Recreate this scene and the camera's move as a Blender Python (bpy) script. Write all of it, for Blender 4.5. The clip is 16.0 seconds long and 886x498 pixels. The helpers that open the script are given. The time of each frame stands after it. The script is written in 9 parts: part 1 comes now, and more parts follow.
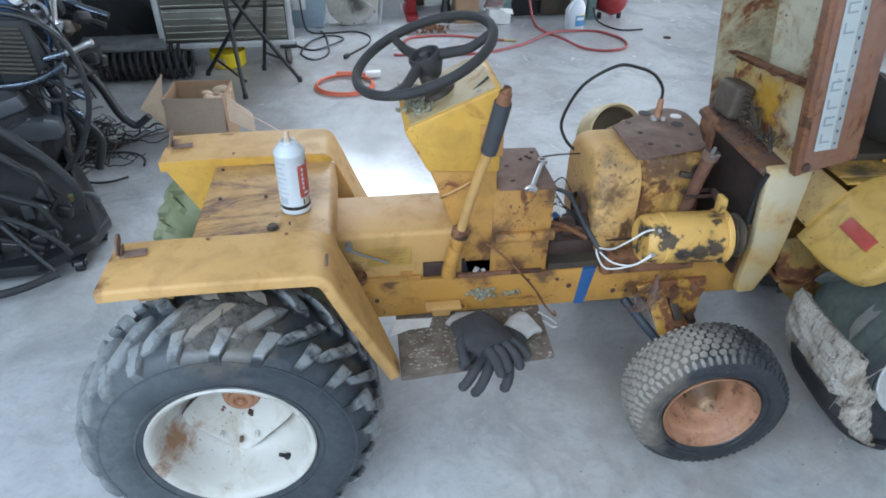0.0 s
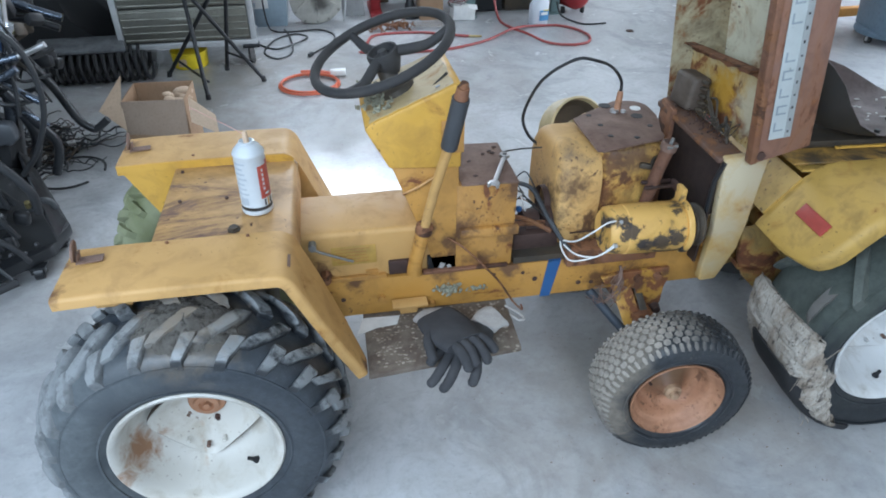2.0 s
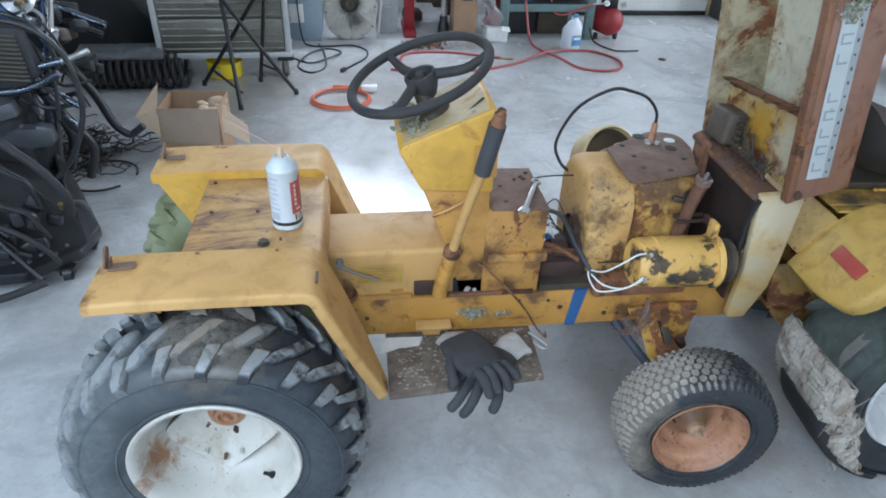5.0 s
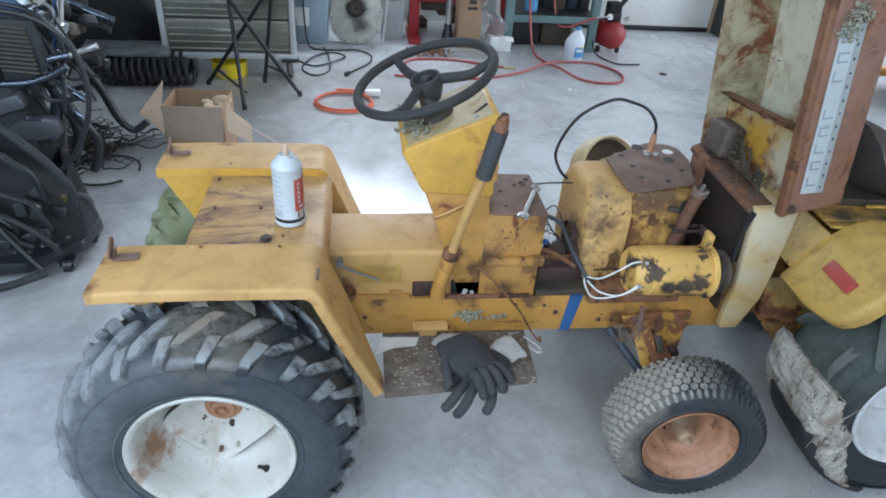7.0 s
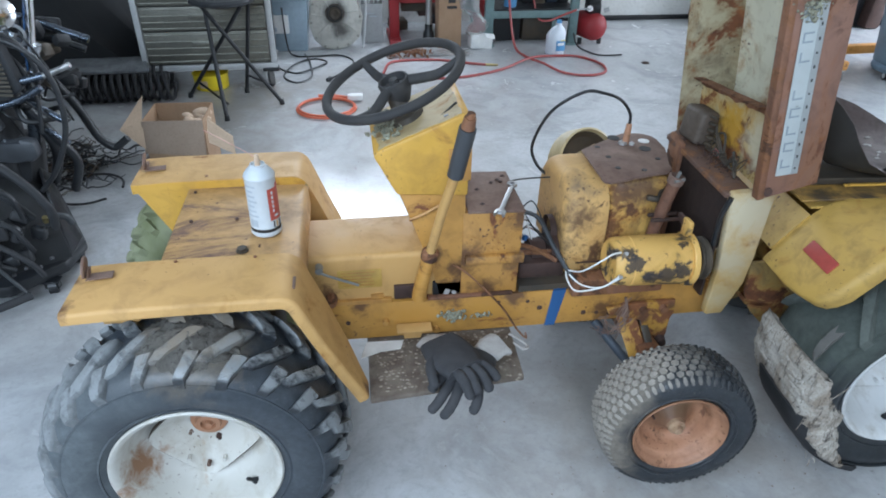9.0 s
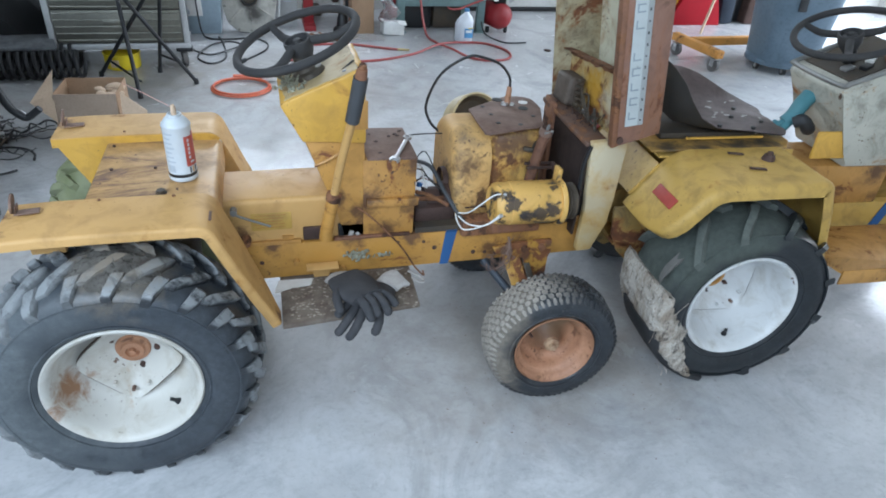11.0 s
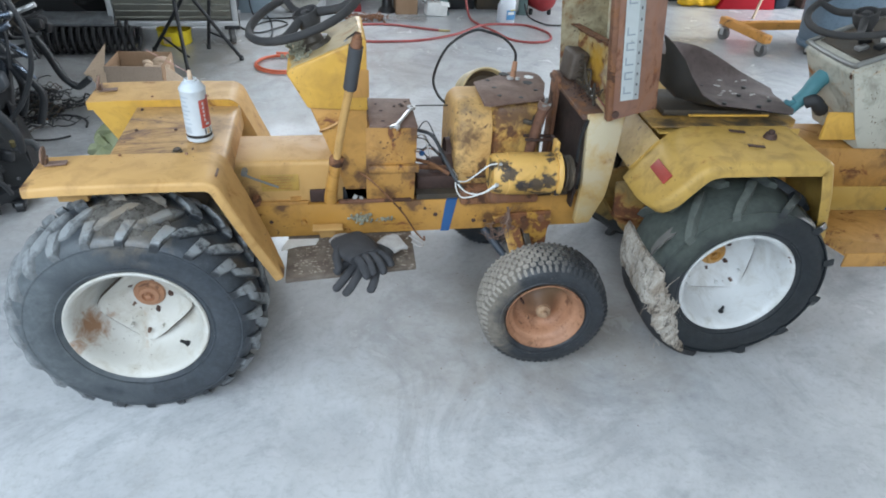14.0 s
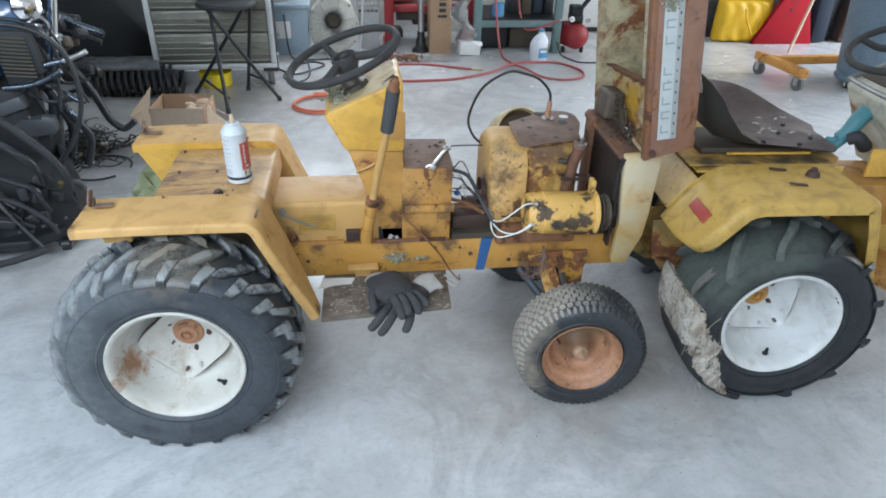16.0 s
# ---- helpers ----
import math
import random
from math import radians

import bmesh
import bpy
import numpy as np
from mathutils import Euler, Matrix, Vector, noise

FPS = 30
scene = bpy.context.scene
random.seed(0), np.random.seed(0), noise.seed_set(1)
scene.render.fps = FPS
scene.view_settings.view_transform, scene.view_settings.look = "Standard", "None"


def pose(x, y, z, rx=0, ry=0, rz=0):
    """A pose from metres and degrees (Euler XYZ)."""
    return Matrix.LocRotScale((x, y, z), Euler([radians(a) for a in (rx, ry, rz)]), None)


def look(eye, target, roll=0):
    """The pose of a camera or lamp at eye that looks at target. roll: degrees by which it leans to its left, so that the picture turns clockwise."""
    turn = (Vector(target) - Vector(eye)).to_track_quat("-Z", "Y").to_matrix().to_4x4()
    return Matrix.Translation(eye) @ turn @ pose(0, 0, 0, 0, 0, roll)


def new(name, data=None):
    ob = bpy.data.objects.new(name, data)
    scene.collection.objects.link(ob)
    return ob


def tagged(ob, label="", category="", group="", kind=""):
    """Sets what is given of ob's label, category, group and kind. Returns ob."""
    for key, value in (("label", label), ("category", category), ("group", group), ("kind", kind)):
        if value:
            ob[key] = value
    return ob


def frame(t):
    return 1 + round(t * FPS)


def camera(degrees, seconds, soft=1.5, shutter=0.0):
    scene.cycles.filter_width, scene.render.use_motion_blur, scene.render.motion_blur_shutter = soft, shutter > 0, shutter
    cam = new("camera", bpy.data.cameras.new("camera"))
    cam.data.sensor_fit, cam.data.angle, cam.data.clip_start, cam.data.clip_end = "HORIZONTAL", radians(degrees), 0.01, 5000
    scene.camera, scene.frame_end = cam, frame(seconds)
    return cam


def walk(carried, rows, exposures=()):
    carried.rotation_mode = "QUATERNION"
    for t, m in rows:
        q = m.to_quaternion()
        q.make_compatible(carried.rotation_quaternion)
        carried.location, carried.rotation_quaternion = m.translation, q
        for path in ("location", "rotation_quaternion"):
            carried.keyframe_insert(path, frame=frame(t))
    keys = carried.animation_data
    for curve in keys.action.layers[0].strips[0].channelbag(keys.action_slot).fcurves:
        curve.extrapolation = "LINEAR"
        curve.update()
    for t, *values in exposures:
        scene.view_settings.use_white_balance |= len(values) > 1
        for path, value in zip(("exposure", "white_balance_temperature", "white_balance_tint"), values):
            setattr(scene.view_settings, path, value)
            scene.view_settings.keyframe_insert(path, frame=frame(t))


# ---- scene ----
cam = camera(68.3, 16.0, soft=1.85)
PATH = [
    (0, (0.313, -1.271, 1.389), (0.532, 0.364, 0.259), 0.5),
    (0.5, (0.312, -1.274, 1.392), (0.532, 0.371, 0.276), 0.2),
    (1, (0.334, -1.281, 1.394), (0.65, 0.351, 0.283), -0.1),
    (1.5, (0.334, -1.274, 1.388), (0.642, 0.338, 0.245), 0.0),
    (2, (0.335, -1.275, 1.388), (0.631, 0.343, 0.251), 0.4),
    (2.5, (0.325, -1.277, 1.395), (0.64, 0.358, 0.288), 1.2),
    (3, (0.32, -1.271, 1.393), (0.604, 0.364, 0.277), 1.7),
    (3.5, (0.322, -1.267, 1.393), (0.603, 0.373, 0.283), 1.9),
    (4, (0.323, -1.262, 1.39), (0.59, 0.365, 0.258), 2.1),
    (4.5, (0.321, -1.258, 1.397), (0.578, 0.381, 0.28), 2.8),
    (5, (0.317, -1.259, 1.397), (0.56, 0.396, 0.301), 2.2),
    (5.2, (0.314, -1.261, 1.399), (0.582, 0.404, 0.323), 2.6),
    (7.5, (0.307, -1.287, 1.398), (0.559, 0.38, 0.322), 4.4),
    (8, (0.315, -1.286, 1.403), (0.584, 0.385, 0.337), 3.9),
    (8.5, (0.325, -1.288, 1.401), (0.605, 0.382, 0.337), 3.0),
    (9, (0.354, -1.285, 1.399), (0.613, 0.381, 0.323), 1.2),
    (9.2, (0.393, -1.286, 1.393), (0.713, 0.359, 0.301), 1.4),
    (11.3, (0.363, -1.598, 1.399), (0.846, 0.016, 0.321), 4.3),
    (11.5, (0.359, -1.623, 1.396), (0.731, -0.013, 0.27), 4.7),
    (12, (0.445, -1.687, 1.393), (0.74, -0.062, 0.265), 7.5),
    (12.5, (0.503, -1.711, 1.404), (0.75, -0.084, 0.267), 2.9),
    (13, (0.504, -1.714, 1.399), (0.76, -0.09, 0.26), 3.1),
    (13.5, (0.505, -1.704, 1.397), (0.799, -0.091, 0.251), 3.1),
    (14, (0.509, -1.689, 1.404), (0.826, -0.063, 0.285), 3.4),
    (14.5, (0.508, -1.671, 1.413), (0.777, 0.024, 0.386), 4.0),
    (15, (0.493, -1.672, 1.415), (0.653, 0.045, 0.402), 2.7),
    (15.5, (0.495, -1.671, 1.415), (0.683, 0.03, 0.38), 2.1),
    (16, (0.5, -1.675, 1.415), (0.726, 0.021, 0.379), 1.6),
]
walk(cam, [(t, look(eye, target, roll)) for t, eye, target, roll in PATH],
     [(0, 0.0, 6200, 10), (9.2, 0.0, 6200, 10), (11.5, 0.0, 6350, 10), (13, 0.0, 6550, 10), (14.5, 0.10, 6650, 10), (16, 0.10, 6650, 10)])

# ---- daylight: the sky, and the light it sends through the open door and the windows ----
world = bpy.data.worlds.new("sky")
scene.world = world
world.use_nodes = True
_sky = world.node_tree.nodes.new("ShaderNodeTexSky")
_sky.sky_type = "NISHITA"
_sky.sun_disc = False
_sky.sun_elevation, _sky.sun_rotation = radians(50), radians(200)
_bg = world.node_tree.nodes["Background"]
_bg.inputs["Strength"].default_value = 0.1
world.node_tree.links.new(_sky.outputs[0], _bg.inputs["Color"])


def area_lamp(name, m, sx, sy, power, colour):
    data = bpy.data.lights.new(name, "AREA")
    data.shape, data.size, data.size_y, data.energy, data.color = "RECTANGLE", sx, sy, power, colour
    ob = new(name, data)
    ob.matrix_world = m
    return ob


# the open overhead door behind the camera, a side fill added to brighten the back, and the window in the back wall
area_lamp("door_daylight", look((-1.15, -2.27, 2.25), (0.2, 0.3, 0.0)), 4.2, 0.9, 150, (0.70, 0.85, 1.0))
area_lamp("side_fill", look((6.9, 2.5, 1.5), (1.6, 2.2, 0.0)), 3.0, 2.3, 300, (0.80, 0.89, 1.0))
area_lamp("window_daylight", look((0.45, 4.58, 2.05), (0.45, 0, 0.9)), 1.3, 0.66, 85, (0.78, 0.88, 1.0))
EXPOSURE = 0.0
scene.view_settings.exposure = EXPOSURE

# ---- material helpers ----
def material(name):
    m = bpy.data.materials.new(name)
    m.use_nodes = True
    nt = m.node_tree
    return m, nt, nt.nodes["Principled BSDF"]


def tex_coord(nt, scale=(1, 1, 1)):
    tc, mp = nt.nodes.new("ShaderNodeTexCoord"), nt.nodes.new("ShaderNodeMapping")
    mp.inputs["Scale"].default_value = scale
    nt.links.new(tc.outputs["Object"], mp.inputs["Vector"])
    return mp.outputs["Vector"]


def noise_tex(nt, vec, scale, detail=5.0, rough=0.6, dist=0.0):
    n = nt.nodes.new("ShaderNodeTexNoise")
    n.inputs["Scale"].default_value, n.inputs["Detail"].default_value = scale, detail
    n.inputs["Roughness"].default_value, n.inputs["Distortion"].default_value = rough, dist
    nt.links.new(vec, n.inputs["Vector"])
    return n.outputs["Fac"]


def ramp(nt, fac, stops):
    r = nt.nodes.new("ShaderNodeValToRGB")
    el = r.color_ramp.elements
    while len(el) < len(stops):
        el.new(0.5)
    for e, (p, c) in zip(el, stops):
        e.position = p
        e.color = (*c, 1) if not isinstance(c, (int, float)) else (c, c, c, 1)
    nt.links.new(fac, r.inputs["Fac"])
    return r.outputs["Color"]


def mix(nt, fac, a, b):
    n = nt.nodes.new("ShaderNodeMix")
    n.data_type = "RGBA"
    for sock, v in ((n.inputs["Factor"], fac), (n.inputs["A"], a), (n.inputs["B"], b)):
        if isinstance(v, (int, float)):
            sock.default_value = v
        elif isinstance(v, tuple):
            sock.default_value = (*v, 1)
        else:
            nt.links.new(v, sock)
    return n.outputs["Result"]


def bump(nt, bsdf, height, strength, distance=0.002):
    b = nt.nodes.new("ShaderNodeBump")
    b.inputs["Strength"].default_value, b.inputs["Distance"].default_value = strength, distance
    nt.links.new(height, b.inputs["Height"])
    nt.links.new(b.outputs["Normal"], bsdf.inputs["Normal"])


def near_spot(nt, vec, centre, reach, uneven=0.10, grain=22.0, soft=0.65):
    """A ragged patch round a place on the thing."""
    d = nt.nodes.new("ShaderNodeVectorMath")
    d.operation = "DISTANCE"
    d.inputs[1].default_value = centre
    nt.links.new(vec, d.inputs[0])
    n = noise_tex(nt, vec, grain, 6, 0.65, 0.5)
    s = nt.nodes.new("ShaderNodeMath")
    s.operation = "MULTIPLY_ADD"
    s.inputs[1].default_value, s.inputs[2].default_value = uneven * 2, -uneven
    nt.links.new(n, s.inputs[0])
    a = nt.nodes.new("ShaderNodeMath")
    a.operation = "ADD"
    nt.links.new(d.outputs["Value"], a.inputs[0])
    nt.links.new(s.outputs[0], a.inputs[1])
    return ramp(nt, a.outputs[0], [(reach * (1 - soft), 0.92), (reach, 0.0)])


def tyre_rubber(name, dark, dust, lean, off, edge=0.16, amount=1.0, mud=None, tops=None):
    """Black rubber with dust that lies thicker to one side of the wheel, and at most one mud patch."""
    m, nt, b = material(name)
    v = tex_coord(nt)
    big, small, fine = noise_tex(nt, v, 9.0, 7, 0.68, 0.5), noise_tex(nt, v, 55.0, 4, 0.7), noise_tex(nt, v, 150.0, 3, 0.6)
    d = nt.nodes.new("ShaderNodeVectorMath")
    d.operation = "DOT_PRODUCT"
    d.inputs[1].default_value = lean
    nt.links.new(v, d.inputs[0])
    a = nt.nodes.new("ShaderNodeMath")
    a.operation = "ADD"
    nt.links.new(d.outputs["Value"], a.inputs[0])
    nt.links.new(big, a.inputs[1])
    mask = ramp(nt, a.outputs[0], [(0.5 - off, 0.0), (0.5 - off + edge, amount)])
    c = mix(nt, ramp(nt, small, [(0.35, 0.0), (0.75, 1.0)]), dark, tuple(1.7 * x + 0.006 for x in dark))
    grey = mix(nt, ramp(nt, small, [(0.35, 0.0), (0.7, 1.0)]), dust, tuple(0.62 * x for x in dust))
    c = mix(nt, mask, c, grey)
    if tops:
        flat = nt.nodes.new("ShaderNodeVectorMath")
        flat.operation = "MULTIPLY"
        flat.inputs[1].default_value = (1, 0, 1)
        nt.links.new(v, flat.inputs[0])
        far = nt.nodes.new("ShaderNodeVectorMath")
        far.operation = "LENGTH"
        nt.links.new(flat.outputs["Vector"], far.inputs[0])
        part_y = nt.nodes.new("ShaderNodeSeparateXYZ")
        nt.links.new(v, part_y.inputs[0])
        square = nt.nodes.new("ShaderNodeMath")
        square.operation = "MULTIPLY"
        nt.links.new(part_y.outputs["Y"], square.inputs[0])
        nt.links.new(part_y.outputs["Y"], square.inputs[1])
        level = nt.nodes.new("ShaderNodeMath")
        level.operation = "MULTIPLY_ADD"
        level.inputs[1].default_value = 2.4
        nt.links.new(square.outputs[0], level.inputs[0])
        nt.links.new(far.outputs["Value"], level.inputs[2])
        out = ramp(nt, level.outputs[0], [(tops - 0.004, 0.0), (tops + 0.003, 1.0)])
        c = mix(nt, mix(nt, out, (0, 0, 0), ramp(nt, noise_tex(nt, v, 26.0, 6, 0.7, 0.4), [(0.37, 0.0), (0.52, 0.95)])), c, tuple(1.35 * x for x in dust))
    if mud:
        c = mix(nt, near_spot(nt, v, mud[0], mud[1]), c, mud[2])
    c = mix(nt, ramp(nt, fine, [(0.62, 0.0), (0.72, 0.5)]), c, tuple(0.6 * x + 0.02 for x in dust))
    nt.links.new(c, b.inputs["Base Color"])
    nt.links.new(mix(nt, mask, (0.38, 0.38, 0.38), (0.9, 0.9, 0.9)), b.inputs["Roughness"])
    bump(nt, b, mix(nt, 0.5, big, small), 0.5, 0.003)
    return m


def mottled(name, base, dark, scale=6.0, fine=60.0, rough=(0.5, 0.75), metal=0.0, bumpy=0.25, dist=0.001):
    """A surface of one stuff with stains at two scales."""
    m, nt, b = material(name)
    v = tex_coord(nt)
    big, small = noise_tex(nt, v, scale, 6, 0.6, 0.4), noise_tex(nt, v, fine, 4, 0.7)
    c = mix(nt, ramp(nt, big, [(0.35, 0.0), (0.7, 1.0)]), base, dark)
    c = mix(nt, ramp(nt, small, [(0.5, 0.0), (0.78, 0.6)]), c, tuple(0.55 * x for x in dark))
    nt.links.new(c, b.inputs["Base Color"])
    nt.links.new(ramp(nt, big, [(0.3, rough[0]), (0.7, rough[1])]), b.inputs["Roughness"])
    b.inputs["Metallic"].default_value = metal
    bump(nt, b, small, bumpy, dist)
    return m


def painted(name, paint, grime, rust_from=0.62, rust_scale=9.0, streak=(1, 1, 1), gloss=0.38, spots=0.70, dirt=0.5,
            under=((0.06, 0.022, 0.012), (0.19, 0.07, 0.028), (0.33, 0.14, 0.05)), halo_col=(0.36, 0.17, 0.035), specks=0.70, stain=None, ragged=(9, 0.68), stains=(), rust_until=None, soft=1.0):
    """Old enamel: faded paint, grime, rust patches with an uneven rim, and small chips."""
    m, nt, b = material(name)
    v = tex_coord(nt)
    vs = tex_coord(nt, streak)
    fade = noise_tex(nt, v, 3.5, 4, 0.55, 0.3)
    dirty = noise_tex(nt, v, 14.0, 7, 0.65, 0.6)
    rusty = noise_tex(nt, vs, rust_scale, ragged[0], ragged[1], 0.5)
    chips = noise_tex(nt, v, 55.0, 3, 0.5, 0.2)
    light = tuple(min(1.0, 1.16 * x + 0.02) for x in paint)
    c = mix(nt, ramp(nt, fade, [(0.35, 0.0), (0.68, 1.0)]), paint, light)
    c = mix(nt, ramp(nt, dirty, [(0.48, 0.0), (0.75, dirt)]), c, grime)
    rustcol = ramp(nt, dirty, [(0.3, under[0]), (0.52, under[1]), (0.7, under[2])])
    mask = ramp(nt, rusty, [(rust_from, 0.0), (rust_from + 0.045 * soft, 1.0)])
    halo = ramp(nt, rusty, [(rust_from - 0.07, 0.0), (rust_from, 0.55)])
    if rust_until:
        sep = nt.nodes.new("ShaderNodeSeparateXYZ")
        nt.links.new(v, sep.inputs[0])
        wob = nt.nodes.new("ShaderNodeMath")
        wob.operation = "MULTIPLY_ADD"
        wob.inputs[1].default_value = 0.10
        nt.links.new(dirty, wob.inputs[0])
        nt.links.new(sep.outputs["X"], wob.inputs[2])
        keep = ramp(nt, wob.outputs[0], [(rust_until[0] + 0.05, 1.0), (rust_until[1] + 0.05, 0.0)])
        mask, halo = mix(nt, keep, (0, 0, 0), mask), mix(nt, keep, (0, 0, 0), halo)
    c = mix(nt, halo, c, halo_col)
    c = mix(nt, mask, c, rustcol)
    worn = ramp(nt, noise_tex(nt, v, 5.5, 5, 0.6, 0.4), [(0.50, 0.0), (0.60, 1.0)])
    chip = mix(nt, worn, (0, 0, 0), ramp(nt, chips, [(spots, 0.0), (spots + 0.02, 1.0)]))
    c = mix(nt, chip, c, (0.09, 0.04, 0.022))
    grit = noise_tex(nt, v, 130.0, 2, 0.5)
    c = mix(nt, mix(nt, worn, (0, 0, 0), ramp(nt, grit, [(specks, 0.0), (specks + 0.03, 0.85)])), c, (0.075, 0.036, 0.02))
    for spot, tint in stains:
        c = mix(nt, near_spot(nt, v, *spot), c, tint)
    if stain:
        c = mix(nt, near_spot(nt, v, *stain), c, (0.27, 0.12, 0.045))
    nt.links.new(c, b.inputs["Base Color"])
    r = mix(nt, mask, ramp(nt, dirty, [(0.3, gloss), (0.75, gloss + 0.25)]), (0.85, 0.85, 0.85))
    nt.links.new(r, b.inputs["Roughness"])
    h = mix(nt, mask, ramp(nt, fade, [(0.2, 0.55), (0.8, 0.6)]), rusty)
    bump(nt, b, h, 0.35, 0.002)
    return m


def layered_mud(name, pale, mid, dark):
    """Dry mud drawn out in ragged layers, with dark pits between them."""
    m, nt, b = material(name)
    v = tex_coord(nt)
    long = noise_tex(nt, tex_coord(nt, (1.0, 1.0, 0.22)), 70.0, 7, 0.72, 0.8)
    lump, fine = noise_tex(nt, v, 16.0, 5, 0.65, 0.6), noise_tex(nt, v, 130.0, 4, 0.7)
    c = mix(nt, ramp(nt, lump, [(0.38, 0.0), (0.60, 1.0)]), mid, pale)
    c = mix(nt, ramp(nt, long, [(0.36, 1.0), (0.46, 0.0)]), c, dark)
    c = mix(nt, ramp(nt, fine, [(0.30, 0.7), (0.46, 0.0)]), c, tuple(0.5 * x for x in mid))
    nt.links.new(c, b.inputs["Base Color"])
    b.inputs["Roughness"].default_value = 0.95
    bump(nt, b, mix(nt, 0.35, long, fine), 0.9, 0.006)
    return m


def plain(name, colour, rough=0.5, metal=0.0, var=0.18, scale=30.0, **inputs):
    m, nt, b = material(name)
    v = tex_coord(nt)
    n, n2 = noise_tex(nt, v, scale, 5, 0.65), noise_tex(nt, v, scale * 0.15, 3, 0.5)
    lo, hi = tuple(x * (1 - var) for x in colour), tuple(min(1, x * (1 + var)) for x in colour)
    nt.links.new(mix(nt, mix(nt, 0.5, ramp(nt, n, [(0.3, 0.0), (0.7, 1.0)]), ramp(nt, n2, [(0.35, 0.0), (0.65, 1.0)])), lo, hi), b.inputs["Base Color"])
    for socket, value in inputs.items():
        b.inputs[socket].default_value = value
    b.inputs["Metallic"].default_value = metal
    nt.links.new(ramp(nt, n, [(0.3, max(0.03, rough - 0.08)), (0.7, min(1, rough + 0.08))]), b.inputs["Roughness"])
    bump(nt, b, n, 0.12, 0.0008)
    return m


# ---- mesh helpers ----
def B():
    return bmesh.new()


def box(bm, c, s, rot=(0, 0, 0), bev=0.0, seg=2):
    m = Matrix.Translation(c) @ Euler([radians(a) for a in rot]).to_matrix().to_4x4() @ Matrix.Diagonal((*s, 1))
    made = bmesh.ops.create_cube(bm, size=1.0, matrix=m)["verts"]
    if bev:
        edges = list({e for v in made for e in v.link_edges})
        bmesh.ops.bevel(bm, geom=edges, offset=bev, segments=seg, profile=0.5, affect="EDGES", clamp_overlap=True)


def frame_of(d):
    d = Vector(d).normalized()
    a = Vector((0, 0, 1)) if abs(d.z) < 0.9 else Vector((1, 0, 0))
    u = d.cross(a).normalized()
    return d, u, d.cross(u)


def rings(bm, loops, close_ends=True, closed=False):
    vs = [[bm.verts.new(p) for p in loop] for loop in loops]
    n = len(vs[0])
    for i in range(len(vs) if closed else len(vs) - 1):
        a, b = vs[i], vs[(i + 1) % len(vs)]
        for k in range(n):
            bm.faces.new((a[k], a[(k + 1) % n], b[(k + 1) % n], b[k]))
    if close_ends and not closed:
        bm.faces.new(vs[0][::-1])
        bm.faces.new(vs[-1])


def cyl(bm, p0, p1, r0, r1=None, seg=20):
    p0, p1 = Vector(p0), Vector(p1)
    r1 = r0 if r1 is None else r1
    d, u, w = frame_of(p1 - p0)
    ang = [2 * math.pi * k / seg for k in range(seg)]
    rings(bm, [[p + r * (math.cos(a) * u + math.sin(a) * w) for a in ang] for p, r in ((p0, r0), (p1, r1))])


def lathe(bm, prof, origin, axis=(0, -1, 0), seg=40, caps=True):
    """Turn a profile of (radius, distance along the axis)."""
    o = Vector(origin)
    d, u, w = frame_of(axis)
    ang = [2 * math.pi * k / seg for k in range(seg)]
    rings(bm, [[o + d * h + max(r, 1e-4) * (math.cos(a) * u + math.sin(a) * w) for a in ang] for r, h in prof], caps)


def spline(pts, n=6, closed=False):
    p = [Vector(q) for q in pts]
    out = []
    count = len(p) if closed else len(p) - 1
    for i in range(count):
        a, b, c, d = (p[(i + k) % len(p)] if closed else p[min(max(i + k, 0), len(p) - 1)] for k in (-1, 0, 1, 2))
        for j in range(n):
            t = j / n
            out.append(0.5 * ((2 * b) + (c - a) * t + (2 * a - 5 * b + 4 * c - d) * t * t + (3 * b - a - 3 * c + d) * t ** 3))
    if not closed:
        out.append(p[-1])
    return out


def sweep(bm, pts, r, seg=8, closed=False, n=6, smooth=True):
    """A round bar or hose along points; r may be a number or a list."""
    p = spline(pts, n, closed) if smooth else [Vector(q) for q in pts]
    loops, u = [], None
    for i, q in enumerate(p):
        if closed:
            d = p[(i + 1) % len(p)] - p[i - 1]
        else:
            d = p[min(i + 1, len(p) - 1)] - p[max(i - 1, 0)]
        d.normalize()
        if u is None:
            _, u, _ = frame_of(d)
        u = (u - d * u.dot(d)).normalized()
        w = d.cross(u)
        rr = r if isinstance(r, (int, float)) else r[0] + (r[1] - r[0]) * i / (len(p) - 1)
        loops.append([q + rr * (math.cos(2 * math.pi * k / seg) * u + math.sin(2 * math.pi * k / seg) * w) for k in range(seg)])
    rings(bm, loops, True, closed)


def prism(bm, poly, d, bev=0.0):
    """A flat outline (3D points, in one plane) given the thickness d."""
    d = Vector(d)
    a = [bm.verts.new(Vector(p)) for p in poly]
    b = [bm.verts.new(Vector(p) + d) for p in poly]
    n = len(a)
    faces = [bm.faces.new(a), bm.faces.new(b[::-1])]
    for k in range(n):
        faces.append(bm.faces.new((a[k], b[k], b[(k + 1) % n], a[(k + 1) % n])))
    if bev:
        bmesh.ops.bevel(bm, geom=list({e for f in faces for e in f.edges}), offset=bev, segments=2, profile=0.5, affect="EDGES", clamp_overlap=True)


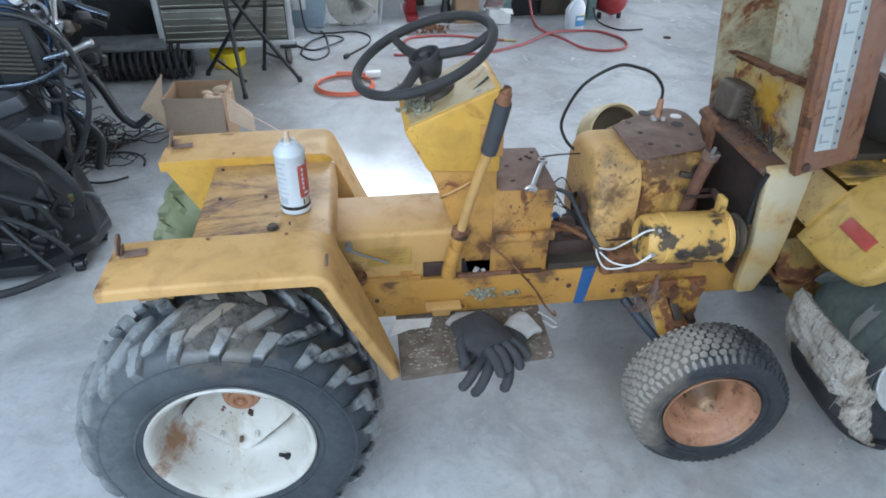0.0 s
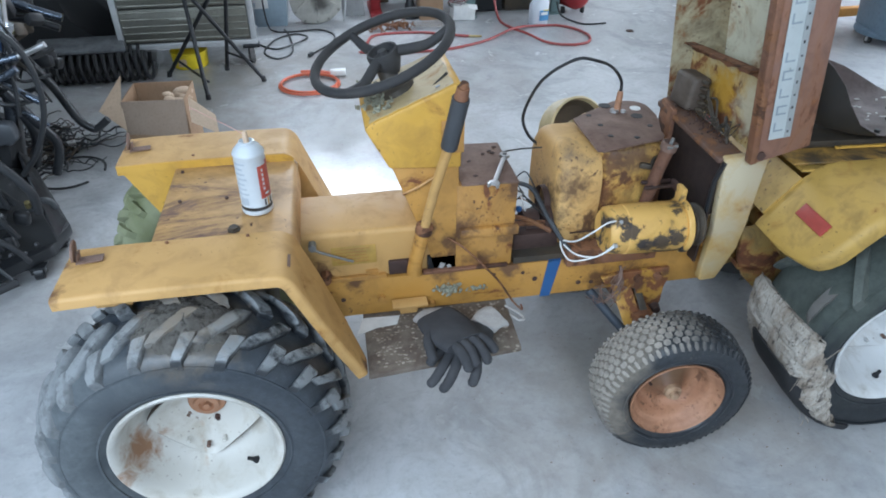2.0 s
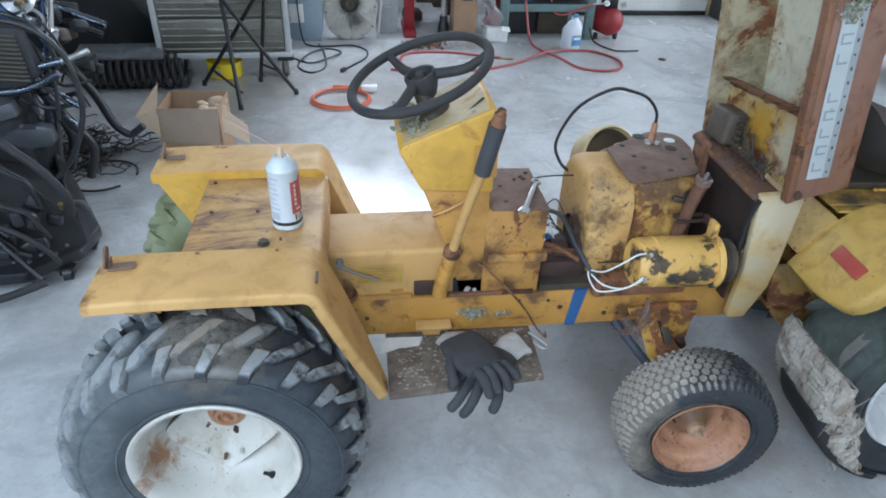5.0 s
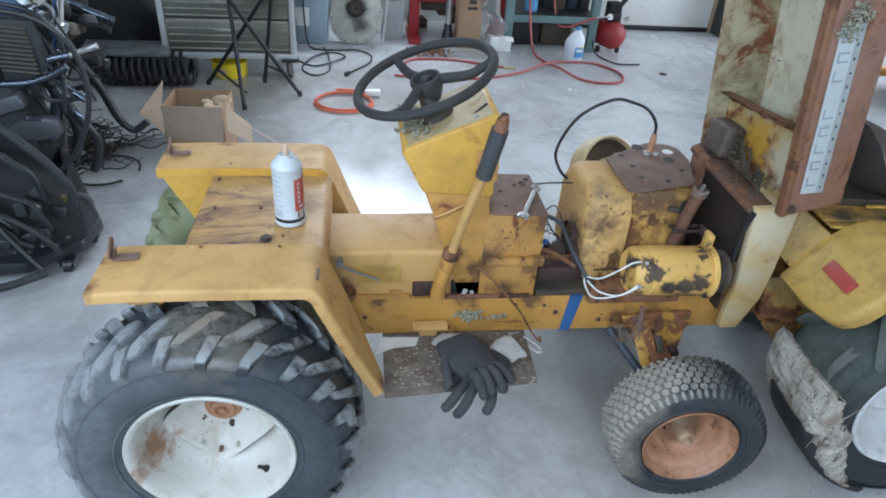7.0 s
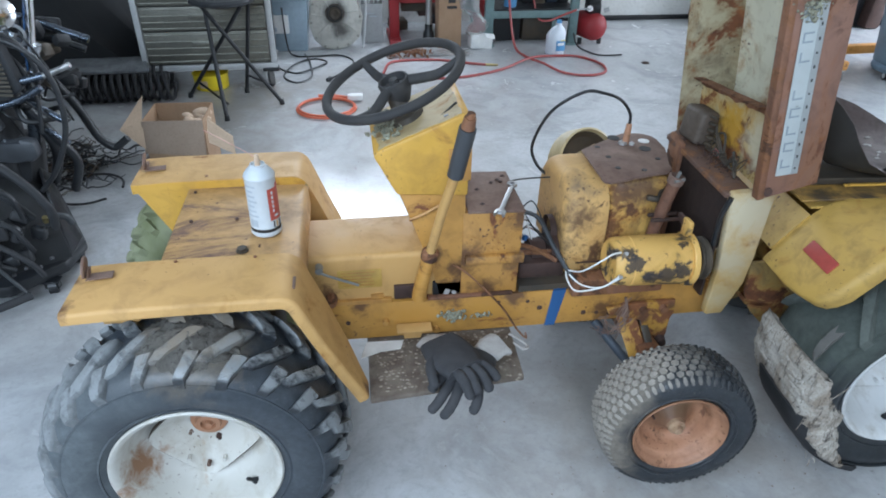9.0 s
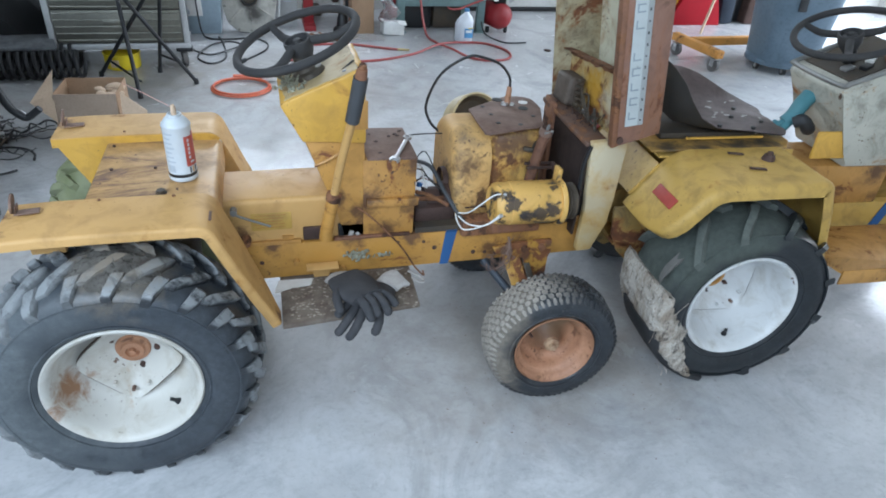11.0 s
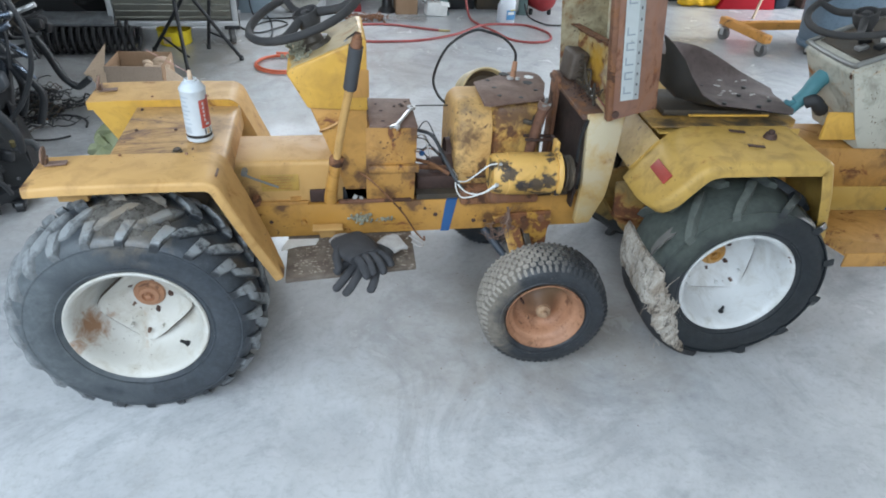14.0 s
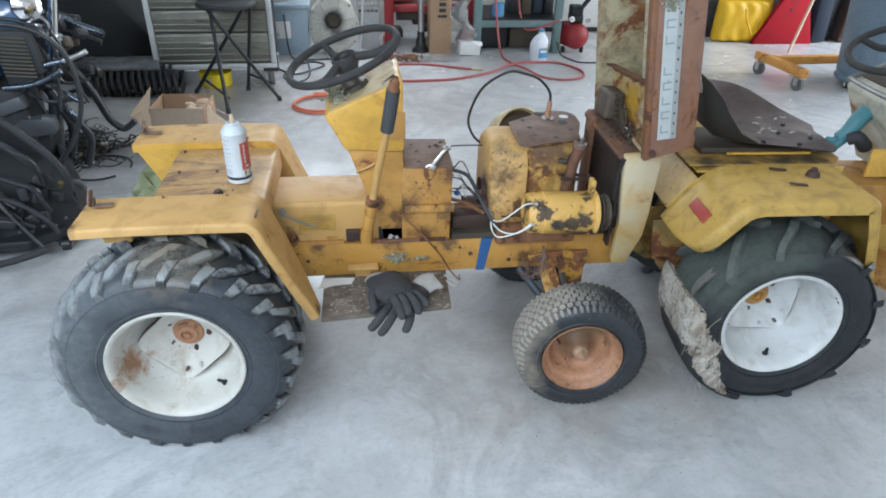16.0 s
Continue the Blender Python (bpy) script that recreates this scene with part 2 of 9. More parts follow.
def strip(bm, prof, y0, y1, th=0.003):
    """A bent sheet: a line of (x, z) given the width y0..y1 (numbers or one pair a point) and a thickness."""
    n = len(prof)
    nor = []
    for i in range(n):
        a, b = prof[max(i - 1, 0)], prof[min(i + 1, n - 1)]
        dx, dz = b[0] - a[0], b[1] - a[1]
        l = math.hypot(dx, dz) or 1
        nor.append((dz / l, -dx / l))
    w0 = y0 if isinstance(y0, (list, tuple)) else [y0] * n
    w1 = y1 if isinstance(y1, (list, tuple)) else [y1] * n
    loops = []
    for (x, z), (nx, nz), a, b in zip(prof, nor, w0, w1):
        loops.append([Vector((x, a, z)), Vector((x, b, z)), Vector((x + nx * th, b, z + nz * th)), Vector((x + nx * th, a, z + nz * th))])
    rings(bm, loops)


def arc2(cx, cz, r, a0, a1, n=6):
    return [(cx + r * math.cos(radians(a0 + (a1 - a0) * k / n)), cz + r * math.sin(radians(a0 + (a1 - a0) * k / n))) for k in range(n + 1)]


def part(name, bm, mat, parent=None, label="", angle=38, rough=0.0):
    if rough:
        for v in bm.verts:
            v.co += rough * noise.noise_vector(v.co * 18)
    bmesh.ops.recalc_face_normals(bm, faces=bm.faces[:])
    me = bpy.data.meshes.new(name)
    bm.to_mesh(me)
    bm.free()
    me.materials.append(mat)
    me.shade_smooth()
    me.set_sharp_from_angle(angle=radians(angle))
    ob = new(name, me)
    if parent:
        ob.parent = parent
    if label:
        ob["label"] = label
    return ob


def thing(name, m, label, category, group="", kind=""):
    ob = new(name)
    ob.empty_display_size = 0.05
    ob.matrix_basis = m
    return tagged(ob, label, category, group, kind)


def solo(name, bm, mat, label, category, group="", kind="", m=None):
    ob = part(name, bm, mat)
    if m is not None:
        ob.matrix_basis = m
    return tagged(ob, label, category, group, kind)


# ---- materials ----
YELLOW = painted("yellow_enamel", (0.50, 0.290, 0.098), (0.24, 0.135, 0.05), rust_from=0.645, dirt=0.42, gloss=0.48, stains=[((p, r, r * 1.3, 45.0, 0.8), (0.14, 0.065, 0.03)) for p, r in (((-0.205, -0.33, 0.628), 0.03), ((-0.205, -0.24, 0.63), 0.018), ((0.215, -0.335, 0.60), 0.02), ((0.36, -0.30, 0.325), 0.03), ((-0.2, 0.3, 0.63), 0.04), ((0.27, -0.09, 0.45), 0.04), ((0.545, -0.09, 0.545), 0.03))], spots=0.715, specks=0.70)
YELLOW_WORN = painted("worn_yellow_enamel", (0.43, 0.215, 0.050), (0.22, 0.11, 0.035), rust_from=0.585, rust_scale=11, dirt=0.8, spots=0.655, specks=0.66, stains=[((p, r, r * 1.1, 38.0, 0.7), (0.105, 0.05, 0.026)) for p, r in (((0.61, -0.10, 0.54), 0.05), ((0.735, -0.10, 0.52), 0.04), ((0.74, -0.10, 0.64), 0.035), ((0.66, -0.10, 0.43), 0.05), ((0.497, -0.13, 0.455), 0.045), ((0.515, -0.145, 0.575), 0.02))])
YELLOW_RAIL = painted("rail_enamel", (0.45, 0.225, 0.045), (0.27, 0.135, 0.035), rust_from=0.60, rust_scale=11, streak=(0.7, 1, 1.4), dirt=0.7, spots=0.665, specks=0.665, stains=[((p, r, r * 1.2, 40.0, 0.7), (0.11, 0.052, 0.026)) for p, r in (((0.575, -0.10, 0.435), 0.055), ((0.53, -0.10, 0.55), 0.035), ((0.605, -0.10, 0.50), 0.05), ((0.99, -0.105, 0.345), 0.05), ((1.08, -0.105, 0.35), 0.06), ((0.90, -0.105, 0.42), 0.03), ((0.35, -0.105, 0.42), 0.03), ((0.74, -0.105, 0.42), 0.04))])
YELLOW_DECK = painted("rust_streaked_enamel", (0.47, 0.27, 0.10), (0.25, 0.15, 0.075), rust_from=0.505, rust_scale=6, streak=(0.6, 1.5, 1), dirt=0.9, rust_until=(0.095, 0.13), under=((0.10, 0.062, 0.055), (0.17, 0.098, 0.075), (0.30, 0.165, 0.06)), halo_col=(0.36, 0.20, 0.06), soft=2.2)
YELLOW_BRIGHT = painted("bright_yellow_enamel", (0.56, 0.31, 0.045), (0.30, 0.165, 0.04), rust_from=0.66, rust_scale=10, dirt=0.55, spots=0.69, specks=0.69)
YELLOW_OLD = painted("dusty_yellow_enamel", (0.45, 0.278, 0.062), (0.21, 0.13, 0.045), rust_from=0.665, rust_scale=11, dirt=0.75, gloss=0.45, specks=0.68)
YELLOW_GREASY = painted("greasy_yellow_enamel", (0.42, 0.235, 0.05), (0.16, 0.10, 0.045), rust_from=0.62, rust_scale=10, dirt=0.9, specks=0.66, stains=[(((x, -0.135, 0.652), 0.07, 0.09, 16.0, 0.8), (0.045, 0.038, 0.032)) for x in (-0.19, -0.07, 0.04, 0.13)])
CHIPPED = painted("chipped_yellow_enamel", (0.64, 0.38, 0.105), (0.40, 0.22, 0.07), rust_from=0.545, rust_scale=13, ragged=(4, 0.5), streak=(0.7, 1, 1), spots=0.64, dirt=0.4, stains=[((p, r, r * 1.5, 70.0, 0.12), (0.045, 0.036, 0.034)) for p, r in (((0.992, -0.180, 0.574), 0.021), ((1.002, -0.193, 0.548), 0.024), ((1.135, -0.165, 0.588), 0.018), ((1.125, -0.198, 0.522), 0.024), ((1.085, -0.198, 0.512), 0.026), ((1.048, -0.196, 0.505), 0.022), ((0.975, -0.175, 0.50), 0.02))], under=((0.03, 0.026, 0.025), (0.07, 0.055, 0.045), (0.14, 0.10, 0.07)), halo_col=(0.5, 0.29, 0.06))
ENGINE_TAN = painted("heat_stained_enamel", (0.56, 0.335, 0.118), (0.38, 0.225, 0.095), rust_from=0.63, rust_scale=9, dirt=0.4, gloss=0.5, spots=0.645, specks=0.635, under=((0.15, 0.068, 0.03), (0.22, 0.10, 0.038), (0.34, 0.175, 0.055)), stains=[(((0.885, -0.03, 0.68), 0.06, 0.09, 20.0, 0.9), (0.20, 0.135, 0.08)), (((0.90, -0.055, 0.60), 0.06, 0.09, 40.0, 0.9), (0.13, 0.07, 0.035)), (((0.955, -0.06, 0.49), 0.045, 0.08, 45.0, 0.6), (0.10, 0.045, 0.022)), (((0.872, 0.02, 0.52), 0.08, 0.1, 30.0, 0.8), (0.06, 0.04, 0.03))])
ENGINE_SIDE = painted("oily_tan_enamel", (0.55, 0.33, 0.085), (0.12, 0.065, 0.03), rust_from=0.545, rust_scale=10, dirt=1.0, gloss=0.4, spots=0.64, specks=0.64, stains=[(((1.135, -0.04, 0.60), 0.075, 0.07, 25.0, 0.8), (0.06, 0.032, 0.02)), (((0.985, -0.06, 0.66), 0.045, 0.06, 50.0, 0.5), (0.13, 0.055, 0.022)), (((0.985, -0.06, 0.56), 0.035, 0.05, 50.0, 0.5), (0.14, 0.06, 0.022)), (((1.06, -0.06, 0.68), 0.09, 0.08, 30.0, 0.7), (0.11, 0.055, 0.03)), (((1.02, -0.06, 0.45), 0.05, 0.06, 40.0, 0.6), (0.10, 0.05, 0.025))], under=((0.05, 0.022, 0.014), (0.15, 0.06, 0.022), (0.28, 0.12, 0.035)))
HEADER_PALE = painted("header_enamel", (0.44, 0.34, 0.17), (0.24, 0.15, 0.07), rust_from=0.50, rust_scale=9, dirt=0.9, spots=0.62, specks=0.62, halo_col=(0.42, 0.22, 0.03), stains=[(((1.295, -0.10, 0.80), 0.09, 0.08, 25.0, 0.6), (0.52, 0.46, 0.32)), (((1.295, 0.03, 0.80), 0.07, 0.08, 30.0, 0.6), (0.50, 0.27, 0.03))])
DASH_DUST = painted("dusty_dash_enamel", (0.44, 0.33, 0.17), (0.25, 0.20, 0.13), rust_from=0.62, rust_scale=12, dirt=0.9, gloss=0.55, spots=0.63, specks=0.62)
# rust, plus brown patches that paint the shade in the upper dish
FRONT_RIM = painted("rusted_front_rim", (0.37, 0.18, 0.098), (0.21, 0.10, 0.058), rust_from=0.585, rust_scale=20, dirt=0.9, gloss=0.45, spots=0.64, specks=0.63, under=((0.10, 0.045, 0.028), (0.18, 0.085, 0.048), (0.30, 0.145, 0.08)), halo_col=(0.33, 0.165, 0.085), stains=[(((-0.010, 0.0, 0.035), 0.105, 0.05, 20.0, 0.7), (0.15, 0.082, 0.045)), (((0.03, 0.0, 0.06), 0.06, 0.06, 22.0, 0.7), (0.17, 0.10, 0.055)), (((0.0, 0.0, -0.02), 0.05, 0.05, 30.0, 0.8), (0.24, 0.13, 0.075))])
HEADER_MAT = painted("rust_eaten_enamel", (0.46, 0.25, 0.045), (0.2, 0.11, 0.05), rust_from=0.455, rust_scale=14, dirt=0.9, spots=0.62, stains=[((p, r, r * 1.2, 45.0, 0.6), (0.12, 0.052, 0.026)) for p, r in (((1.09, -0.12, 0.325), 0.030), ((1.15, -0.12, 0.245), 0.035), ((1.165, -0.12, 0.36), 0.022), ((1.02, -0.12, 0.35), 0.025))])
CHEEK = painted("bleached_enamel", (0.44, 0.29, 0.105), (0.34, 0.18, 0.04), rust_from=0.63, rust_scale=6, dirt=0.7, gloss=0.45, stains=[(((1.277, -0.165, 0.645), 0.095, 0.09, 14.0, 0.6), (0.52, 0.46, 0.33)), (((1.265, -0.165, 0.52), 0.075, 0.08, 16.0, 0.7), (0.50, 0.42, 0.28)), (((1.262, -0.165, 0.40), 0.06, 0.07, 16.0, 0.8), (0.46, 0.37, 0.22))])
CREAM = painted("faded_cream_enamel", (0.50, 0.405, 0.23), (0.34, 0.23, 0.09), rust_from=0.68, dirt=0.6)
DASH_GREY = painted("grimy_pale_enamel", (0.40, 0.39, 0.33), (0.14, 0.13, 0.10), rust_from=0.64, dirt=0.95, spots=0.66, specks=0.66)
HOOD_IN = painted("hood_inside_enamel", (0.60, 0.58, 0.45), (0.27, 0.20, 0.09), rust_from=0.585, rust_scale=6, dirt=0.8, spots=0.65, specks=0.645)
HOOD_DIRTY = painted("mouldy_hood_enamel", (0.36, 0.31, 0.20), (0.10, 0.07, 0.04), halo_col=(0.2, 0.12, 0.05), specks=0.65, rust_from=0.515, rust_scale=7, dirt=1.0)
RUST = painted("rust", (0.19, 0.082, 0.042), (0.055, 0.027, 0.018), rust_from=0.53, rust_scale=12, dirt=0.9, gloss=0.65, under=((0.045, 0.022, 0.015), (0.10, 0.042, 0.02), (0.27, 0.12, 0.045)), halo_col=(0.24, 0.10, 0.035))
RUST_HOOD = painted("rusted_hood_enamel", (0.225, 0.112, 0.076), (0.14, 0.076, 0.056), rust_from=0.52, rust_scale=11, streak=(1, 1, 0.4), dirt=0.95, gloss=0.42, spots=0.62, specks=0.60, under=((0.09, 0.045, 0.032), (0.16, 0.062, 0.032), (0.34, 0.15, 0.06)), halo_col=(0.25, 0.11, 0.055))
RUST_DARK = mottled("dark_rust", (0.085, 0.045, 0.035), (0.04, 0.024, 0.02), 8, 70, (0.6, 0.85), 0.1, 0.4, 0.001)
RUST_SOOT = painted("sooty_rust", (0.10, 0.052, 0.034), (0.04, 0.024, 0.018), rust_from=0.56, rust_scale=14, dirt=0.9, gloss=0.65, under=((0.05, 0.024, 0.016), (0.15, 0.065, 0.03), (0.25, 0.11, 0.045)), halo_col=(0.14, 0.065, 0.032))
RUST_BROWN = mottled("brown_rusted_plate", (0.225, 0.145, 0.11), (0.125, 0.072, 0.054), 10, 90, (0.65, 0.85), 0.0, 0.4)
RUST_ORANGE = painted("orange_rusted_rim", (0.36, 0.175, 0.095), (0.20, 0.095, 0.055), rust_from=0.60, rust_scale=22, dirt=0.8, gloss=0.5, under=((0.10, 0.045, 0.028), (0.18, 0.085, 0.048), (0.30, 0.145, 0.08)), halo_col=(0.33, 0.165, 0.085))
WHITE_RIM = painted("white_rim_enamel", (0.50, 0.487, 0.445), (0.32, 0.265, 0.18), rust_from=0.69, rust_scale=6, spots=0.71, dirt=0.6, gloss=0.35, specks=0.69, stain=((-0.150, -0.035, -0.045), 0.07))
WHITE_RIM_CLEAN = painted("clean_white_rim_enamel", (0.56, 0.57, 0.57), (0.34, 0.31, 0.26), rust_from=0.74, rust_scale=6, spots=0.71, dirt=0.65, gloss=0.3)
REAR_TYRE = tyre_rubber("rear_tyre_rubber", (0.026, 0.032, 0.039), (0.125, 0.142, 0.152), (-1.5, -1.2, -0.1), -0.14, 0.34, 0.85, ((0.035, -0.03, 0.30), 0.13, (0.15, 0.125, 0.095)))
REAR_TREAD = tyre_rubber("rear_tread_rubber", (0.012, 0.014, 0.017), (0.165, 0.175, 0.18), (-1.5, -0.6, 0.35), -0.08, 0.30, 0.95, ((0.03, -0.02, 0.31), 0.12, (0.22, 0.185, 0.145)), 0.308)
FRONT_TYRE = tyre_rubber("front_tyre_rubber", (0.018, 0.021, 0.025), (0.20, 0.175, 0.145), (-3.4, 0.0, 0.4), -0.24, 0.22, 1.0)
FRONT_TREAD = tyre_rubber("front_tread_rubber", (0.024, 0.027, 0.031), (0.37, 0.335, 0.29), (-3.0, 0.0, 1.6), -0.12, 0.40, 1.0)
BAR_TYRE = tyre_rubber("bar_tyre_rubber", (0.010, 0.013, 0.016), (0.075, 0.090, 0.078), (-1.2, 0.0, 2.0), -0.30, 0.34, 0.9)
BAR_TREAD = tyre_rubber("bar_tread_rubber", (0.012, 0.015, 0.018), (0.115, 0.130, 0.115), (-1.4, 0.0, 1.8), -0.34, 0.34, 0.9)
RUBBER = mottled("dusty_tyre_rubber", (0.030, 0.032, 0.035), (0.085, 0.085, 0.083), 4.5, 40, (0.6, 0.85), 0.0, 0.35)
RUBBER_DUST = mottled("mud_dusted_rubber", (0.10, 0.098, 0.092), (0.20, 0.19, 0.175), 7, 50, (0.8, 0.95), 0.0, 0.5)
RUBBER_BLACK = mottled("black_rubber", (0.016, 0.017, 0.019), (0.03, 0.03, 0.032), 12, 90, (0.6, 0.8), 0.0, 0.2)
MUD = layered_mud("dried_mud", (0.49, 0.45, 0.395), (0.28, 0.23, 0.18), (0.06, 0.048, 0.04))
TYRE_GREEN = mottled("green_mildewed_rubber", (0.155, 0.17, 0.082), (0.265, 0.28, 0.175), 7, 40, (0.55, 0.8), 0.0, 0.3)
STEEL = plain("bare_steel", (0.46, 0.46, 0.46), 0.42, 0.85, 0.25)
CHROME = plain("chrome", (0.8, 0.8, 0.82), 0.12, 1.0, 0.05)
GREASE = mottled("greasy_iron", (0.055, 0.048, 0.04), (0.10, 0.075, 0.05), 12, 60, (0.45, 0.75), 0.3, 0.5)
BLACK = plain("black_paint", (0.012, 0.013, 0.015), 0.42)
BLACK_PLASTIC = plain("black_plastic", (0.026, 0.028, 0.031), 0.68, 0.0, 0.3)
WHEEL_BLACK = mottled("perished_black_plastic", (0.020, 0.020, 0.022), (0.048, 0.045, 0.043), 16, 110, (0.65, 0.9), 0.0, 0.5)
GRIP = plain("grey_rubber_grip", (0.05, 0.053, 0.058), 0.62)
TAPE = plain("blue_masking_tape", (0.022, 0.09, 0.235), 0.6, 0.0, 0.12)
CLOTH_BLACK = mottled("black_knit", (0.035, 0.036, 0.040), (0.06, 0.06, 0.064), 20, 300, (0.85, 0.95), 0.0, 0.6, 0.001)
CLOTH_WHITE = mottled("white_knit", (0.46, 0.44, 0.42), (0.32, 0.30, 0.28), 20, 300, (0.85, 0.95), 0.0, 0.5, 0.001)
WIRE_WHITE = plain("white_cable_sheath", (0.75, 0.75, 0.73), 0.45)
WIRE_BLACK = plain("black_cable_sheath", (0.02, 0.021, 0.023), 0.45)
LABEL = plain("brushed_label_strip", (0.50, 0.54, 0.54), 0.35, 0.35, 0.12)
LABEL_INK = plain("label_ink", (0.27, 0.31, 0.34), 0.5)
LABEL_GREY = plain("grey_label_edge", (0.36, 0.38, 0.38), 0.4, 0.3)
INK = plain("black_ink", (0.02, 0.02, 0.02), 0.5)
RED_LENS = plain("red_reflector", (0.38, 0.06, 0.045), 0.6, 0.0, 0.3)
CAN_WHITE = plain("white_printed_tin", (0.55, 0.59, 0.62), 0.35, 0.0, 0.10)
CAN_RED = plain("red_printed_tin", (0.46, 0.085, 0.06), 0.4, 0.0, 0.3)
PAPER_GREY = plain("grey_print", (0.42, 0.47, 0.52), 0.5)
SHAVINGS = mottled("pale_dirt_crumbs", (0.42, 0.37, 0.31), (0.20, 0.16, 0.12), 60, 160, (0.9, 1.0), 0.0, 0.8)
LICHEN = mottled("dried_nest_debris", (0.33, 0.33, 0.25), (0.18, 0.16, 0.11), 60, 160, (0.9, 1.0), 0.0, 0.8)
WOOD_DIRTY = mottled("dirt_caked_board", (0.10, 0.072, 0.055), (0.22, 0.185, 0.15), 22, 90, (0.85, 0.97), 0.0, 0.8, 0.003)
CARDBOARD = mottled("cardboard", (0.40, 0.26, 0.16), (0.34, 0.21, 0.125), 6, 120, (0.8, 0.92), 0.0, 0.1)
CARDBOARD_IN = mottled("cardboard_inside", (0.62, 0.46, 0.33), (0.55, 0.40, 0.28), 6, 120, (0.8, 0.92), 0.0, 0.1)
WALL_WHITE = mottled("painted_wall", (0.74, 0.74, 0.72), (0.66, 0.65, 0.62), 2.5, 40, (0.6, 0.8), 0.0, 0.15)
# the west wall's want of light is painted into its base colour
WALL_SHADED = mottled("shade_dark_wall", (0.20, 0.19, 0.18), (0.13, 0.12, 0.115), 2.5, 30, (0.7, 0.9), 0.0, 0.2)
CEILING = mottled("ceiling_board", (0.70, 0.69, 0.66), (0.62, 0.61, 0.58), 2, 40, (0.7, 0.9))


def concrete():
    m, nt, b = material("sealed_concrete")
    v = tex_coord(nt)
    big, mid = noise_tex(nt, v, 0.9, 5, 0.6, 0.5), noise_tex(nt, v, 4.5, 8, 0.68, 0.8)
    fine, spot = noise_tex(nt, v, 45, 5, 0.7), noise_tex(nt, v, 13, 6, 0.7, 0.3)
    c = mix(nt, ramp(nt, big, [(0.35, 0.0), (0.68, 1.0)]), (0.60, 0.615, 0.63), (0.48, 0.49, 0.50))
    cloud = noise_tex(nt, v, 2.3, 9, 0.72, 1.4)
    c = mix(nt, ramp(nt, cloud, [(0.50, 0.0), (0.62, 0.55)]), c, (0.33, 0.345, 0.36))
    c = mix(nt, ramp(nt, cloud, [(0.30, 0.6), (0.42, 0.0)]), c, (0.40, 0.385, 0.36))
    scuff = noise_tex(nt, tex_coord(nt, (1.2, 4.0, 1.0)), 3.0, 7, 0.72, 1.2)
    c = mix(nt, ramp(nt, scuff, [(0.62, 0.0), (0.70, 0.22)]), c, (0.24, 0.24, 0.24))
    c = mix(nt, ramp(nt, mid, [(0.42, 0.0), (0.72, 0.5)]), c, (0.35, 0.355, 0.36))
    c = mix(nt, ramp(nt, mid, [(0.24, 0.5), (0.4, 0.0)]), c, (0.60, 0.61, 0.62))
    c = mix(nt, ramp(nt, spot, [(0.69, 0.0), (0.74, 0.6)]), c, (0.17, 0.16, 0.145))
    # brown dust trodden in round the machines, with their shade painted in under and beside them
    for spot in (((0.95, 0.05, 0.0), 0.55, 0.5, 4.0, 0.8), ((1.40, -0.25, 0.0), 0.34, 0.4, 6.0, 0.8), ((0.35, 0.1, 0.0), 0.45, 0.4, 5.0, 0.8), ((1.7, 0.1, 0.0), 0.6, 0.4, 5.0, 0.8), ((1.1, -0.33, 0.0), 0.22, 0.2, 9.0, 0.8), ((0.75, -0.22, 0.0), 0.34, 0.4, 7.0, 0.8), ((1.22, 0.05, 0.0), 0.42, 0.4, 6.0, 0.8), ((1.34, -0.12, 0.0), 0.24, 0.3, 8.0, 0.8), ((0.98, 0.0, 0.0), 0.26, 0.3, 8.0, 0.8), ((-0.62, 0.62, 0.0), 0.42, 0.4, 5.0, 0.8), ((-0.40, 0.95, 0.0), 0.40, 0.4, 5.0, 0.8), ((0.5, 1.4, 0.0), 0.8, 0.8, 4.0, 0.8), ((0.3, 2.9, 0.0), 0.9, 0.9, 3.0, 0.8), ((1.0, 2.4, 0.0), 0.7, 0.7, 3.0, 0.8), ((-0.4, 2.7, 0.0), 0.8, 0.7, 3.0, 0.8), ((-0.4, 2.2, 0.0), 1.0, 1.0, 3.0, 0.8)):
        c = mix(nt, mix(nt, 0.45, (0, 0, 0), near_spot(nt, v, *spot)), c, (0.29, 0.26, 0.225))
    # damp grey patches, and painted shade on the left floor and by the hoist
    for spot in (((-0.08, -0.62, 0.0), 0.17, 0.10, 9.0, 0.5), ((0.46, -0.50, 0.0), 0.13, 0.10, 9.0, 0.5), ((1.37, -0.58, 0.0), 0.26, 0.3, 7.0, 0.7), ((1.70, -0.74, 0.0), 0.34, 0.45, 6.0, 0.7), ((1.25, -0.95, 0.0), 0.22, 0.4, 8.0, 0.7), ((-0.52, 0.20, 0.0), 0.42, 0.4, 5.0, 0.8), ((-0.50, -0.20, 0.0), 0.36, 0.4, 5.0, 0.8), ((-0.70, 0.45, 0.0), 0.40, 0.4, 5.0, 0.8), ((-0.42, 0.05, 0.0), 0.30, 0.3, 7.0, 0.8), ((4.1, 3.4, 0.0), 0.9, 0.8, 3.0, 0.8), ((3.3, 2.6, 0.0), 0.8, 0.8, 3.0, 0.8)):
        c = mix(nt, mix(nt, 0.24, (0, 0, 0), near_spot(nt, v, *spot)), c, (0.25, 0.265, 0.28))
    # trowel marks and fine hairlines
    hair = noise_tex(nt, tex_coord(nt, (1.0, 1.4, 1.0)), 1.7, 4, 0.5, 3.0)
